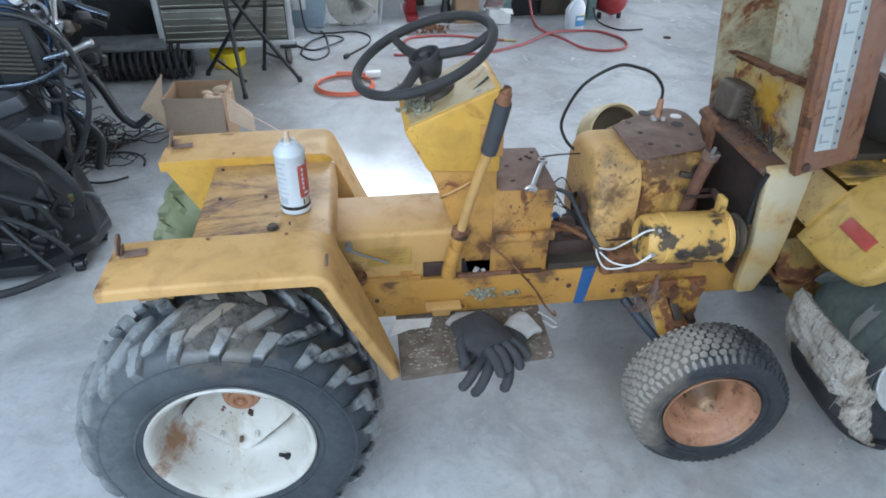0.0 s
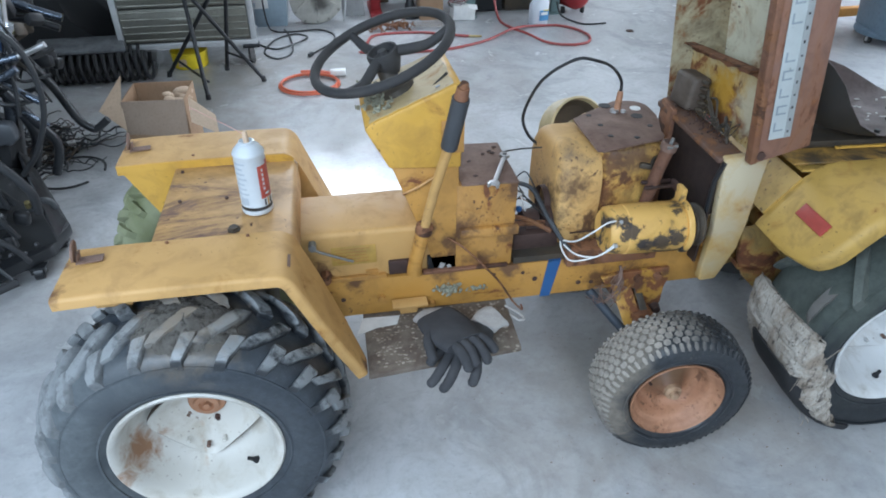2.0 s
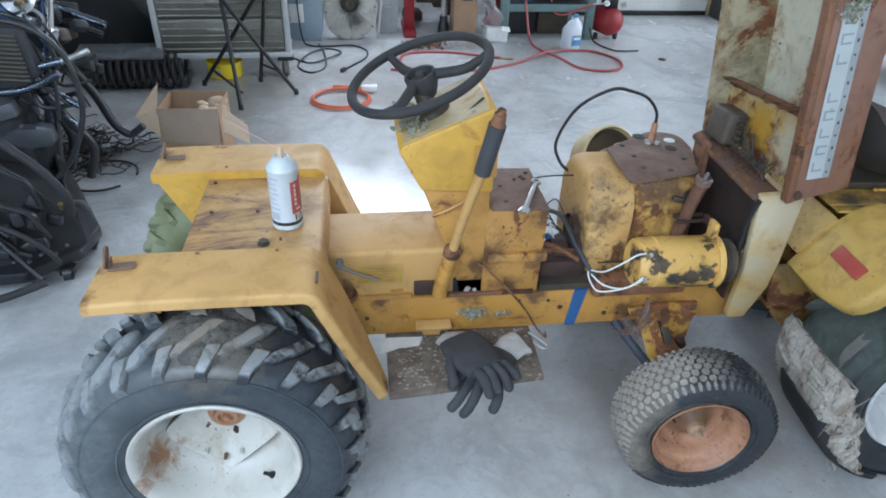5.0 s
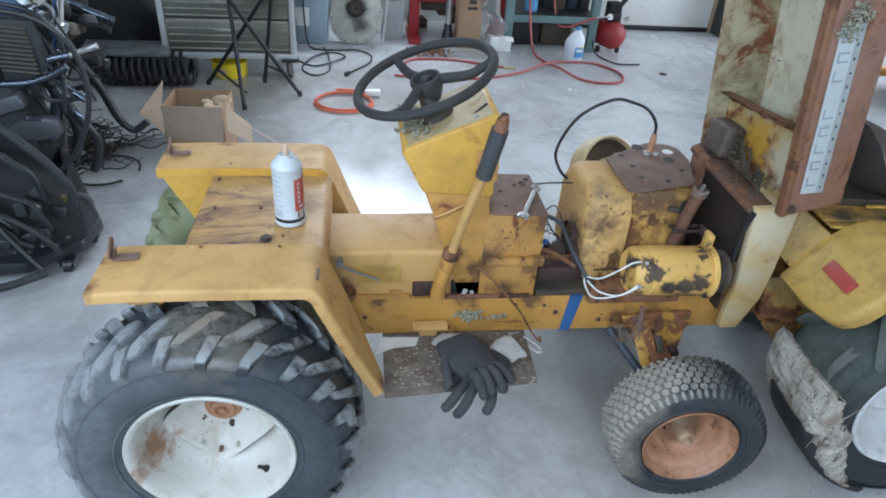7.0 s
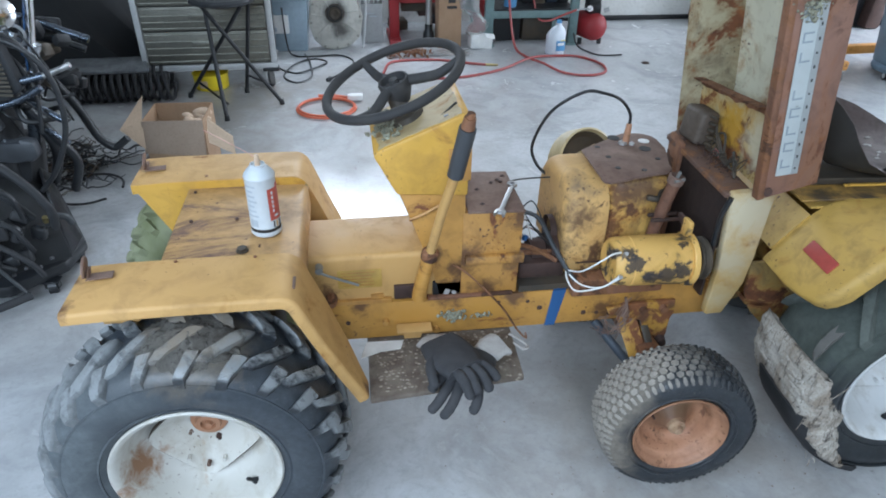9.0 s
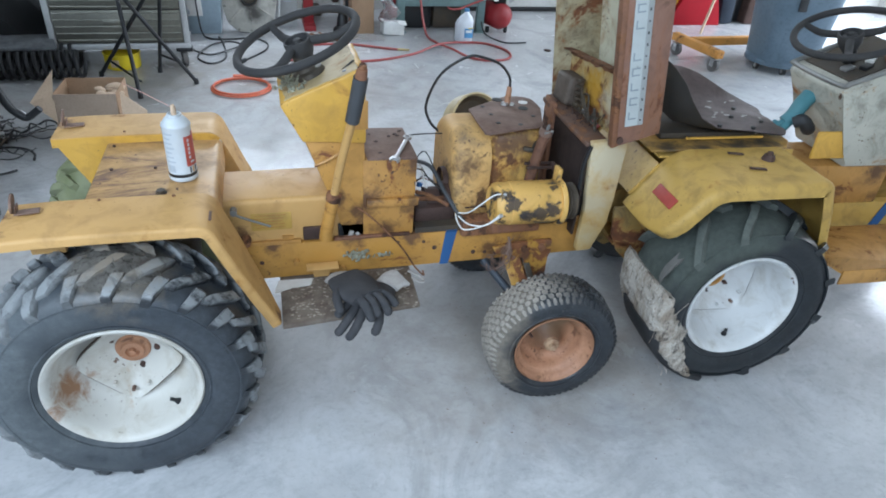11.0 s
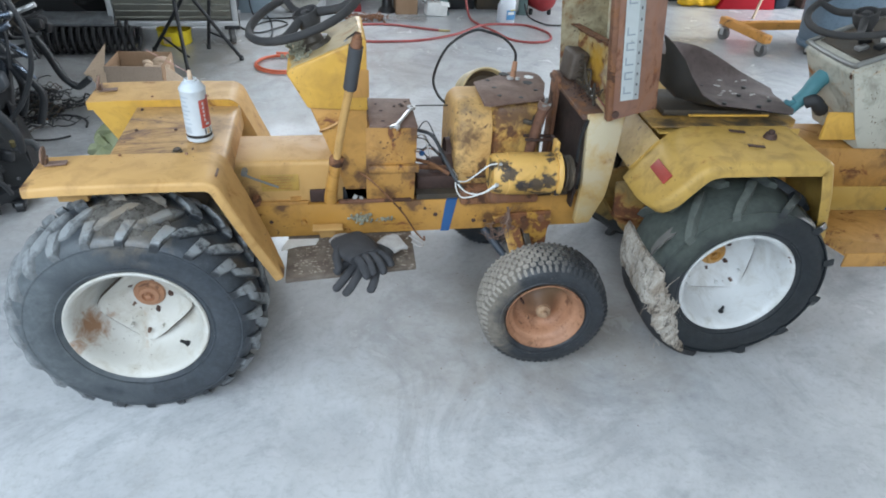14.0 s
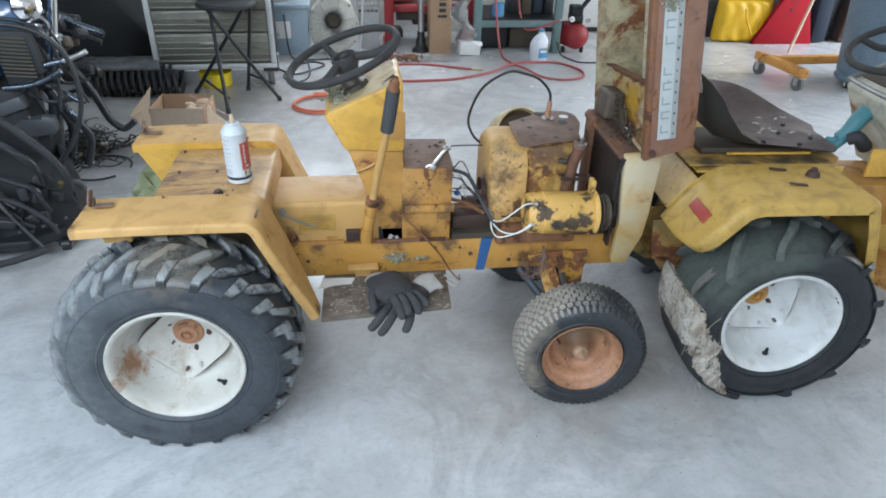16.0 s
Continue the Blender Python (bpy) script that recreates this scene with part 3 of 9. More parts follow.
    c = mix(nt, ramp(nt, hair, [(0.497, 0.0), (0.50, 0.22), (0.503, 0.0)]), c, (0.28, 0.28, 0.28))
    c = mix(nt, ramp(nt, fine, [(0.5, 0.0), (0.8, 0.35)]), c, (0.2, 0.2, 0.2))
    nt.links.new(c, b.inputs["Base Color"])
    nt.links.new(ramp(nt, mid, [(0.3, 0.13), (0.7, 0.30)]), b.inputs["Roughness"])
    bump(nt, b, mix(nt, 0.5, mid, fine), 0.12, 0.0015)
    return m


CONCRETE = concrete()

# ---- the building ----
X0, X1, Y0, Y1, H = -4.2, 7.0, -2.35, 4.55, 3.0


def structure(name, bm, mat, label, category):
    return tagged(part(name, bm, mat), label, category, kind="structure")


bm = B()
box(bm, ((X0 + X1) / 2, (Y0 + Y1) / 2, -0.1), (X1 - X0 + 0.6, Y1 - Y0 + 0.6, 0.2))
structure("floor", bm, CONCRETE, "grey sealed concrete garage floor with dust, oil stains and painted-in shade", "floor")
bm = B()
box(bm, (0, 0, -0.12), (160, 160, 0.1))
structure("ground", bm, mottled("asphalt_yard", (0.06, 0.06, 0.058), (0.04, 0.04, 0.04), 2, 60, (0.8, 0.95), 0.0, 0.4), "grey asphalt yard outside the garage", "ground")
bm = B()
box(bm, ((X0 + X1) / 2, (Y0 + Y1) / 2, H + 0.1), (X1 - X0 + 0.6, Y1 - Y0 + 0.6, 0.2))
structure("ceiling", bm, CEILING, "pale board ceiling of the garage", "ceiling")


def wall_x(bm, y0, y1, x0, x1, gaps):
    """A wall along x with openings (x0, x1, z0, z1)."""
    yc, th = (y0 + y1) / 2, y1 - y0
    at = x0
    for a, b, z0, z1 in sorted(gaps):
        box(bm, ((at + a) / 2, yc, H / 2), (a - at, th, H))
        if z0 > 0:
            box(bm, ((a + b) / 2, yc, z0 / 2), (b - a, th, z0))
        box(bm, ((a + b) / 2, yc, (H + z1) / 2), (b - a, th, H - z1))
        at = b
    box(bm, ((at + x1) / 2, yc, H / 2), (x1 - at, th, H))


bm = B()
wall_x(bm, Y1, Y1 + 0.15, X0, X1, [(-0.25, 1.15, 1.70, 2.40)])
structure("wall_north", bm, WALL_WHITE, "white painted back wall with a window opening", "wall")
bm = B()
wall_x(bm, Y0 - 0.15, Y0, X0, X1, [(-3.4, 1.1, 0.0, 2.75)])
structure("wall_south", bm, WALL_WHITE, "white painted wall with the open overhead doorway", "wall")
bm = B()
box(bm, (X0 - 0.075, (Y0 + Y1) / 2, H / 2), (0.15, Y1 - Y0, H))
structure("wall_west", bm, WALL_SHADED, "board wall behind the machinery, shade put into its dark colour", "wall")
# the doorway in this wall is unseen, added for the side fill lamp
bm = B()
for a, b, z0, z1 in ((Y0, 0.9, 0, H), (4.1, Y1, 0, H), (0.9, 4.1, 2.7, H)):
    box(bm, (X1 + 0.075, (a + b) / 2, (z0 + z1) / 2), (0.15, b - a, z1 - z0))
structure("wall_east", bm, WALL_WHITE, "white painted side wall with an added, unseen doorway", "wall")
bm = B()
for x in (-0.23, 0.45, 1.13):
    box(bm, (x, Y1 + 0.05, 2.05), (0.04, 0.05, 0.7))
for z in (1.72, 2.38):
    box(bm, (0.45, Y1 + 0.05, z), (1.32, 0.046, 0.04))
structure("window_1", bm, WALL_WHITE, "white framed window in the back wall", "window")

# ---- garden tractors: local x runs forward, y to the far side, the rear axle stands over x = 0 ----
def lug(bm, r, a, y0, y1, skew, w, h, worn=None, fall=0.030):
    """One tread bar across the tyre, from y0 to y1, turned by skew (radians of wheel turn); its ends slope and its edges are worn."""
    loops = []
    n = 6
    j = (lambda q: worn.gauss(0, q)) if worn else (lambda q: 0.0)
    for k in range(n + 1):
        t = k / n
        y = y0 + (y1 - y0) * t
        ang = a + skew * t ** 1.3
        drop = fall * abs(y / 0.11) ** 2.6
        rr = r - drop
        half = w / r * (0.5 - 0.10 * t) * (0.90 if k in (0, n) else 1.0)
        top = h * (0.72 if k in (0, n) else 1.0) + j(0.0009)
        sec = ((-1.22, -0.012), (-1.03, top * 0.80), (-0.93, top * 0.97), (0.0, top + 0.0004), (0.93, top * 0.97), (1.03, top * 0.80), (1.22, -0.012))
        loops.append([Vector(((rr + e) * math.cos(ang + q * half), y + j(0.0008), (rr + e) * math.sin(ang + q * half))) for q, e in sec])
    rings(bm, loops)


def squash(bm, height):
    """The foot of a soft tyre, flat on the floor."""
    for v in bm.verts:
        low = -height + 0.004
        if v.co.z < low:
            v.co.y *= 1 + 1.2 * (low - v.co.z)
            v.co.z = low


CREAM_RUST = mottled("pale_greasy_rust", (0.42, 0.28, 0.17), (0.24, 0.13, 0.075), 30, 120, (0.6, 0.8))
CLOD = layered_mud("caked_mud", (0.25, 0.235, 0.21), (0.15, 0.135, 0.118), (0.05, 0.043, 0.038))
SEAM_DIRT_SHADE = mottled("seam_dirt_shade", (0.15, 0.115, 0.085), (0.07, 0.05, 0.038), 30, 120, (0.85, 0.95))


def rear_wheel(parent, x, y, z, side, tyre_mat, tread_mat, rim_mat, knobs=22, hub_mat=None, ag=False, corner=-92, clod=False):
    """Wheel with its open side towards -y (side = 1) or +y (side = -1)."""
    w = new("rear_wheel")
    w.parent, w.matrix_basis = parent, Matrix.Translation((x, y, z)) @ Matrix.Diagonal((1, side, 1, 1)) if side > 0 else Matrix.Translation((x, y, z)) @ pose(0, 0, 0, 0, 0, 180)
    r = 0.276 if ag else 0.297
    half = [(0.1665, 0.092), (0.176, 0.103), (0.205, 0.119), (0.236, 0.122), (0.266, 0.114), (0.285, 0.090), (0.294, 0.05)]
    if ag:
        half = [(a if a < 0.2 else 0.2 + (a - 0.2) * 0.79, b) for a, b in half]
    prof = half + [(r, 0.0)] + [(a, -b) for a, b in half[::-1]] + [(0.150, -0.06), (0.150, 0.06), half[0]]
    bm = B()
    lathe(bm, prof, (0, 0, 0), (0, -1, 0), 72, False)
    for rr, d in ((0.188, 0.1100), (0.256, 0.1160)):
        lathe(bm, [(rr - 0.003, d - 0.004), (rr - 0.002, d + 0.002), (rr + 0.002, d + 0.002), (rr + 0.003, d - 0.004)], (0, 0, 0), (0, -1, 0), 72, False)
    squash(bm, z)
    tyre = part("tyre", bm, tyre_mat, w, "dusty black tyre with chunky tread")
    worn = random.Random(knobs)
    bm = B()
    for k in range(knobs):
        a = 2 * math.pi * k / knobs
        step = 2 * math.pi / knobs
        gone = ag and side > 0 and 132 < math.degrees(a) < 252
        if gone:
            continue
        if ag:
            lug(bm, r, a, -0.004, -0.120, 0.34, 0.030, 0.024, worn, 0.015)
            lug(bm, r, a + step / 2, 0.004, 0.120, 0.34, 0.030, 0.024, worn, 0.015)
        else:
            q = worn.uniform(0.93, 1.07)
            for s in (-1, 1):
                b = a + (step / 2 if s > 0 else 0)
                lug(bm, r, b, s * 0.004, s * 0.088, 0.25, 0.033 * q, 0.020, worn)
                lug(bm, r, b + step * 1.06, s * 0.066, s * 0.116, 0.07, 0.029, 0.020 * q, worn)
    squash(bm, z)
    part("tread", bm, tread_mat, tyre, "mud-dusted tread bars", 30, 0.004)
    if clod:
        bm = B()
        grid = []
        for i in range(30):
            deg, row = 66 + 40 * i / 29, []
            for k in range(24):
                yy = -0.105 + 0.150 * k / 23
                fall = max(0.0, 1 - ((deg - 86) / 20) ** 2 - ((yy + 0.03) / 0.078) ** 2)
                rr = r - 0.030 * abs(yy / 0.11) ** 2.6 - 0.004 + 0.020 * fall ** 0.35 + 0.006 * noise.noise(Vector((deg * 0.22, yy * 70, 2))) + 0.006 * noise.noise(Vector((deg * 0.9, yy * 190, 5)))
                row.append(bm.verts.new((rr * math.cos(radians(deg)), yy, rr * math.sin(radians(deg)))))
            grid.append(row)
        for i in range(29):
            for k in range(23):
                bm.faces.new((grid[i][k], grid[i][k + 1], grid[i + 1][k + 1], grid[i + 1][k]))
        bmesh.ops.solidify(bm, geom=bm.faces[:], thickness=0.004)
        part("mud_clod", bm, CLOD, tyre, "grey brown mud caked between the tread bars", 40)
    # the dished rim; the wheel disc is a pressed square whose corners come forward
    deep = 0.026 if ag else 0.006
    bowl = [(0.172, -0.098), (0.1735, -0.103), (0.170, -0.1065), (0.164, -0.1045), (0.1575, -0.096), (0.1525, -0.082), (0.147, -0.058), (0.142, -0.034), (0.134, -0.014), (0.120, 0.000), (0.097, 0.013), (0.070, 0.030), (0.034, 0.052), (0.001, 0.056)]
    bowl = [(a, b + deep * max(0.0, min(1.0, (0.155 - a) / 0.035))) for a, b in bowl]
    bm = B()
    lathe(bm, [(r, -y) for r, y in bowl], (0, 0, 0), (0, -1, 0), 72, False)
    rim = part("rim", bm, rim_mat, w, "white painted steel rim with rust stains")
    # the seam is a dark outline: dirt plus the disc edge's shadow as colour
    for nm, grow, back, mat in (("seam", 0.0032, 0.003, SEAM_DIRT_SHADE), ("wheel_disc", 0.0, -0.001, rim_mat)):
        bm = B()
        loops = []
        for f in (0.0, 0.45, 0.85, 1.0, 1.0):
            loop = []
            for k in range(64):
                a = 2 * math.pi * k / 64
                dev = (a - radians(corner) + math.pi / 4) % (math.pi / 2) - math.pi / 4
                side = abs(dev) / (math.pi / 4)
                edge = (0.095 / math.cos(math.pi / 4 - abs(dev))) ** -14 + (0.121 - 0.02 * abs(dev)) ** -14
                edge = edge ** (-1 / 14) + grow * max(0.0, min(1.0, (side - 0.12) * 3.5)) + (0.0015 if grow else 0.0)
                rr = max(0.02, edge * f)
                yy = deep + (0.040 if f < 0.5 else 0.006 - 0.018 * (f - 0.85) / 0.15) + back - 0.004 * (rr / 0.13) ** 2
                loop.append(Vector((rr * math.cos(a), yy + (0.0045 if len(loops) == 4 else 0.0), rr * math.sin(a))))
            loops.append(loop)
        rings(bm, loops, False)
        part(nm, bm, mat, rim, "dark line of dirt and painted shadow round the wheel disc" if nm == "seam" else "", 50)
    bm = B()
    lathe(bm, [(0.001, 0.020), (0.007, 0.022), (0.008, 0.013), (0.014, 0.012), (0.017, 0.020), (0.026, 0.018), (0.029, 0.010), (0.038, 0.008), (0.041, 0.003), (0.042, 0.0)], (0, 0.040 + deep, 0), (0, -1, 0), 28)
    part("hub", bm, hub_mat or RUST_ORANGE, rim, "rusted axle hub")
    for k in range(5):
        a = 2 * math.pi * k / 5 + radians(corner + 90)
        bm = B()
        cyl(bm, (0.056 * math.cos(a), 0.044 + deep, 0.056 * math.sin(a)), (0.056 * math.cos(a), 0.031 + deep, 0.056 * math.sin(a)), 0.0105, 0.0090, 6)
        cyl(bm, (0.056 * math.cos(a), 0.034 + deep, 0.056 * math.sin(a)), (0.056 * math.cos(a), 0.026 + deep, 0.056 * math.sin(a)), 0.0055, 0.0045, 8)
        part("wheel_bolt", bm, RUST_DARK if k % 2 == 0 or ag else RUST_BROWN, rim)
    ca, sa = math.cos(radians(corner)), math.sin(radians(corner))
    for r, d, mat in ((0.094, -0.006, RUST_BROWN), (0.080, 0.030, rim_mat), (0.072, -0.045, rim_mat)):
        bm = B()
        x, z = r * ca - d * sa, r * sa + d * ca
        cyl(bm, (x, deep, z), (x, deep - 0.0135, z), 0.005, 0.0045, 8)
        part("disc_bolt", bm, mat, rim)
    va = radians(corner + 44 if corner < -60 else corner - 36)
    ca, sa = math.cos(va), math.sin(va)
    bm = B()
    cyl(bm, (0.147 * ca, -0.050, 0.147 * sa), (0.122 * ca, -0.058, 0.122 * sa), 0.005, 0.0045, 10)
    cyl(bm, (0.149 * ca, -0.050, 0.149 * sa), (0.137 * ca, -0.053, 0.137 * sa), 0.010, 0.006, 10)
    part("valve", bm, BLACK, rim, "black rubber tyre valve")
    return w


def front_wheel(parent, x, y, z, yaw, side=1):
    w = new("front_wheel")
    w.parent, w.matrix_basis = parent, Matrix.Translation((x, y, z)) @ pose(0, 0, 0, 0, 0, yaw + (0 if side > 0 else 180))
    def settle(bm):
        for v in bm.verts:
            r = math.hypot(v.co.x, v.co.z)
            f = (0.1145 + (r - 0.1145) * 1.09) / r if r > 0.1145 else 1.0
            v.co.x, v.co.z = v.co.x * f, v.co.z * f
            if v.co.y > 0:
                v.co.y *= 0.86
        squash(bm, z)

    prof = [(0.1145, 0.058), (0.122, 0.070), (0.144, 0.078), (0.164, 0.074), (0.176, 0.060), (0.182, 0.034), (0.184, 0.0),
            (0.182, -0.034), (0.176, -0.060), (0.164, -0.074), (0.144, -0.078), (0.122, -0.072), (0.108, -0.060), (0.103, 0.0), (0.1145, 0.058)]
    bm = B()
    lathe(bm, prof, (0, 0, 0), (0, -1, 0), 64, False)
    lathe(bm, [(0.128, 0.0725), (0.129, 0.0755), (0.132, 0.0765), (0.134, 0.0750)], (0, 0, 0), (0, -1, 0), 64, False)
    settle(bm)
    tyre = part("tyre", bm, FRONT_TYRE, w, "black turf tyre caked with pale mud on one side", 38, 0.0025)
    worn = random.Random(5)
    bm = B()
    for row in range(9):
        yy = -0.0655 + 0.016375 * row
        edge = row in (0, 8)
        n = 62 if edge else 52
        for k in range(n):
            a = 2 * math.pi * (k + 0.5 * (row % 2) + worn.uniform(-0.05, 0.05)) / n
            rr = 0.1832 - 0.0125 * abs(yy / 0.0665) ** 2.6
            m = Matrix.Rotation(-a, 4, "Y") @ Matrix.Translation((rr, yy, 0)) @ pose(0, 0, 0, (14 if row % 2 else -14) * (0 if edge else 1) + worn.uniform(-5, 5), 0, 44 * math.copysign(1, yy) if edge else 22 * (yy / 0.05) ** 3)
            dx, dy, dz = worn.uniform(0.0058, 0.0068), (0.021 if edge else 0.0158) * worn.uniform(0.92, 1.04), (0.0105 if edge else 0.0204) * worn.uniform(0.92, 1.02)
            low = [bm.verts.new(m @ Vector((-dx / 2, y * dy / 2, z * dz / 2))) for y, z in ((-1, -0.6), (0, -1), (1, -0.6), (1, 0.6), (0, 1), (-1, 0.6))]
            top = [bm.verts.new(m @ Vector((dx / 2, y * dy / 2 * 0.90, z * dz / 2 * 0.90))) for y, z in ((-1, -0.6), (0, -1), (1, -0.6), (1, 0.6), (0, 1), (-1, 0.6))]
            bm.faces.new(top)
            for q in range(6):
                bm.faces.new((low[q], low[(q + 1) % 6], top[(q + 1) % 6], top[q]))
    settle(bm)
    part("tread", bm, FRONT_TREAD, tyre, "small block tread grey with mud", 50, 0.0022)
    bm = B()
    lathe(bm, [(0.112, 0.066), (0.1150, 0.0715), (0.1165, 0.069), (0.1155, 0.064), (0.1085, 0.059), (0.1045, 0.050), (0.1015, 0.044), (0.096, 0.041), (0.091, 0.036), (0.087, 0.018), (0.082, 0.004), (0.074, -0.004), (0.062, -0.006), (0.044, 0.004), (0.033, 0.018), (0.024, 0.034), (0.02, 0.034)], (0, 0, 0), (0, -1, 0), 56, False)
    rim = part("rim", bm, FRONT_RIM, w, "orange rusted steel rim", 50)
    bm = B()
    lathe(bm, [(0.023, 0.030), (0.021, 0.044), (0.015, 0.047), (0.0115, 0.047), (0.0105, 0.057), (0.008, 0.059), (0.001, 0.059)], (0, 0, 0), (0, -1, 0), 24)
    part("hub_cap", bm, CREAM_RUST, rim, "pale rusted axle end")
    bm = B()
    cyl(bm, (-0.075, -0.015, 0.046), (-0.066, -0.050, 0.040), 0.004, 0.0035, 8)
    part("valve", bm, RUST_DARK, rim)
    return w


def fender_profile():
    return [(-0.205, 0.632), (-0.12, 0.636), (0.0, 0.637), (0.10, 0.637), (0.195, 0.636)] + arc2(0.195, 0.592, 0.044, 80, 22, 6) + [(0.275, 0.512), (0.320, 0.408), (0.360, 0.322)]


def folded(bm, prof, inner, outer, s, lip, rad=0.009, th=0.003):
    """A sheet bent along a line of (x, z), with its outer edge folded down round a small radius."""
    n = len(prof)
    loops = []
    for i, (x, z) in enumerate(prof):
        a, b = prof[max(i - 1, 0)], prof[min(i + 1, n - 1)]
        dx, dz = b[0] - a[0], b[1] - a[1]
        l = math.hypot(dx, dz) or 1
        nx, nz = -dz / l, dx / l
        sec = [(inner[i], 0.0), (outer[i] - s * rad, 0.0)]
        sec += [(outer[i] - s * rad * (1 - math.sin(radians(q))), -rad * (1 - math.cos(radians(q)))) for q in (30, 60, 90)]
        sec += [(outer[i], -lip)]
        sec += [(outer[i] - s * th, -lip), (outer[i] - s * th, -rad), (outer[i] - s * rad, -th), (inner[i], -th)]
        loops.append([Vector((x + nx * d, y, z + nz * d)) for y, d in sec])
    rings(bm, loops)


def near_fender(t, s):
    """A rear fender; s = -1 near side, +1 far side."""
    f = new("fender")
    f.parent = t
    prof = fender_profile()
    n = len(prof)
    inner, outer = [], []
    for i, (x, z) in enumerate(prof):
        k = max(0.0, min(1.0, (0.60 - z) / 0.29))
        inner.append(s * (0.185 - 0.02 * k + 0.115 * k ** 2.2))
        outer.append(s * (0.350 - 0.028 * k))
    bm = B()
    folded(bm, prof, inner, outer, s, 0.024)
    part("top_sheet", bm, YELLOW, f, "", 50)
    bm = B()
    loops = []
    for (x, z), o in zip(prof[:10], inner[:10]):
        loops.append([Vector((x, o - s * 0.001, z - 0.003)), Vector((x, o + s * 0.003, z - 0.003)), Vector((x, o + s * 0.003, z - 0.026)), Vector((x, o - s * 0.001, z - 0.026))])
    rings(bm, loops)
    part("inner_lip", bm, YELLOW_BRIGHT, f)
    if s > 0:
        bm = B()
        prism(bm, [(0.150, 0.186, 0.630), (0.205, 0.186, 0.628), (0.235, 0.186, 0.598), (0.276, 0.186, 0.508), (0.300, 0.186, 0.455), (0.300, 0.186, 0.40), (0.150, 0.186, 0.40)], (0, 0.004, 0))
        part("inner_wall", bm, YELLOW, f)
    # the three-cornered skirt under the rear end
    bm = B()
    y = s * 0.187
    prism(bm, [(-0.195, y, 0.612), (-0.055, y, 0.612), (-0.06, y, 0.585), (-0.128, y, 0.485)], (0, s * 0.004, 0))
    part("skirt", bm, YELLOW_BRIGHT, f, "bright yellow three-cornered skirt")
    bm = B()
    box(bm, (-0.115, s * 0.28, 0.595), (0.07, 0.05, 0.05), (0, 0, 0), 0.004)
    part("stay", bm, YELLOW, f)
    # the bent reflector bracket on the rear corner
    bm = B()
    yb = s * 0.235 if s < 0 else 0.262
    lathe(bm, [(0.001, 0.0), (0.022, 0.0), (0.023, 0.002), (0.022, 0.005), (0.001, 0.005)], (-0.180, yb, 0.662), (-0.95, -0.1, 0.15), 20)
    box(bm, (-0.158, yb, 0.6405), (0.05, 0.024, 0.003), (0, 0, 8), 0.001)
    box(bm, (-0.177, yb, 0.649), (0.003, 0.022, 0.02), (0, 8, 0), 0.001)
    part("reflector", bm, RUST_BROWN, f, "rusted bent reflector bracket")
    if s < 0:
        bm = B()
        prism(bm, [(0.2205, -0.272, 0.632), (0.2255, -0.272, 0.6295), (0.2255, -0.312, 0.6295), (0.2205, -0.312, 0.632)], (0.002, 0, 0.003), 0.0008)
        part("slot", bm, RUST_BROWN, f)
    for bx in (-0.02, 0.14):
        bm = B()
        cyl(bm, (bx, s * 0.2, 0.640), (bx, s * 0.2, 0.6425), 0.004, 0.0035, 8)
        part("rivet", bm, RUST, f)
    return f


def steering_wheel(t, c, tilt_x, tilt_y, mat):
    w = new("steering_wheel")
    w.parent, w.matrix_basis = t, Matrix.Translation(c) @ pose(0, 0, 0, tilt_x, tilt_y, 0)
    bm = B()
    R = 0.1545
    sweep(bm, [(R * math.cos(2 * math.pi * k / 40), R * math.sin(2 * math.pi * k / 40), 0) for k in range(40)], 0.0108, 10, True, 2)
    part("rim", bm, mat, w)
    for a in (111, 231, 351):
        bm = B()
        ca, sa = math.cos(radians(a)), math.sin(radians(a))
        sweep(bm, [(0.03 * ca, 0.03 * sa, -0.012), (0.09 * ca, 0.09 * sa, -0.020), (0.125 * ca, 0.125 * sa, -0.012), (R * ca, R * sa, 0)], [0.0120, 0.0090], 10)
        part("spoke", bm, mat, w)
    bm = B()
    lathe(bm, [(0.022, -0.055), (0.029, -0.040), (0.034, -0.028), (0.036, -0.006), (0.034, 0.000), (0.029, 0.000), (0.026, -0.014), (0.012, -0.014), (0.010, 0.000), (0.001, 0.000)], (0, 0, 0), (0, 0, 1), 28)
    part("hub", bm, mat, w, "cracked hub without its cap")
    return w


def debris(bm, pts, size, n, spread, seed):
    rnd = random.Random(seed)
    for k in range(n):
        c = rnd.choice(pts)
        p = Vector(c) + Vector([rnd.gauss(0, s) for s in spread])
        r = size * rnd.uniform(0.5, 1.3)
        made = bmesh.ops.create_icosphere(bm, subdivisions=1, radius=r, matrix=Matrix.Translation(p) @ pose(0, 0, 0, rnd.uniform(0, 360), rnd.uniform(0, 360), 0) @ Matrix.Diagonal((1, rnd.uniform(0.4, 1), rnd.uniform(0.4, 0.9), 1)))


def channel(bm, x0, x1, y, z0, z1, s, flange=0.035, th=0.005):
    """A C section whose web stands at y and whose flanges run inward."""
    o = [(y, z0), (y, z1), (y - s * flange, z1), (y - s * flange, z1 - th), (y - s * th, z1 - th), (y - s * th, z0 + th), (y - s * flange, z0 + th), (y - s * flange, z0)]
    prism(bm, [(x0, a, b) for a, b in o], (x1 - x0, 0, 0), 0.0012)


TRIM_DULL = plain("dull_grey_metal", (0.25, 0.25, 0.24), 0.5, 0.5)


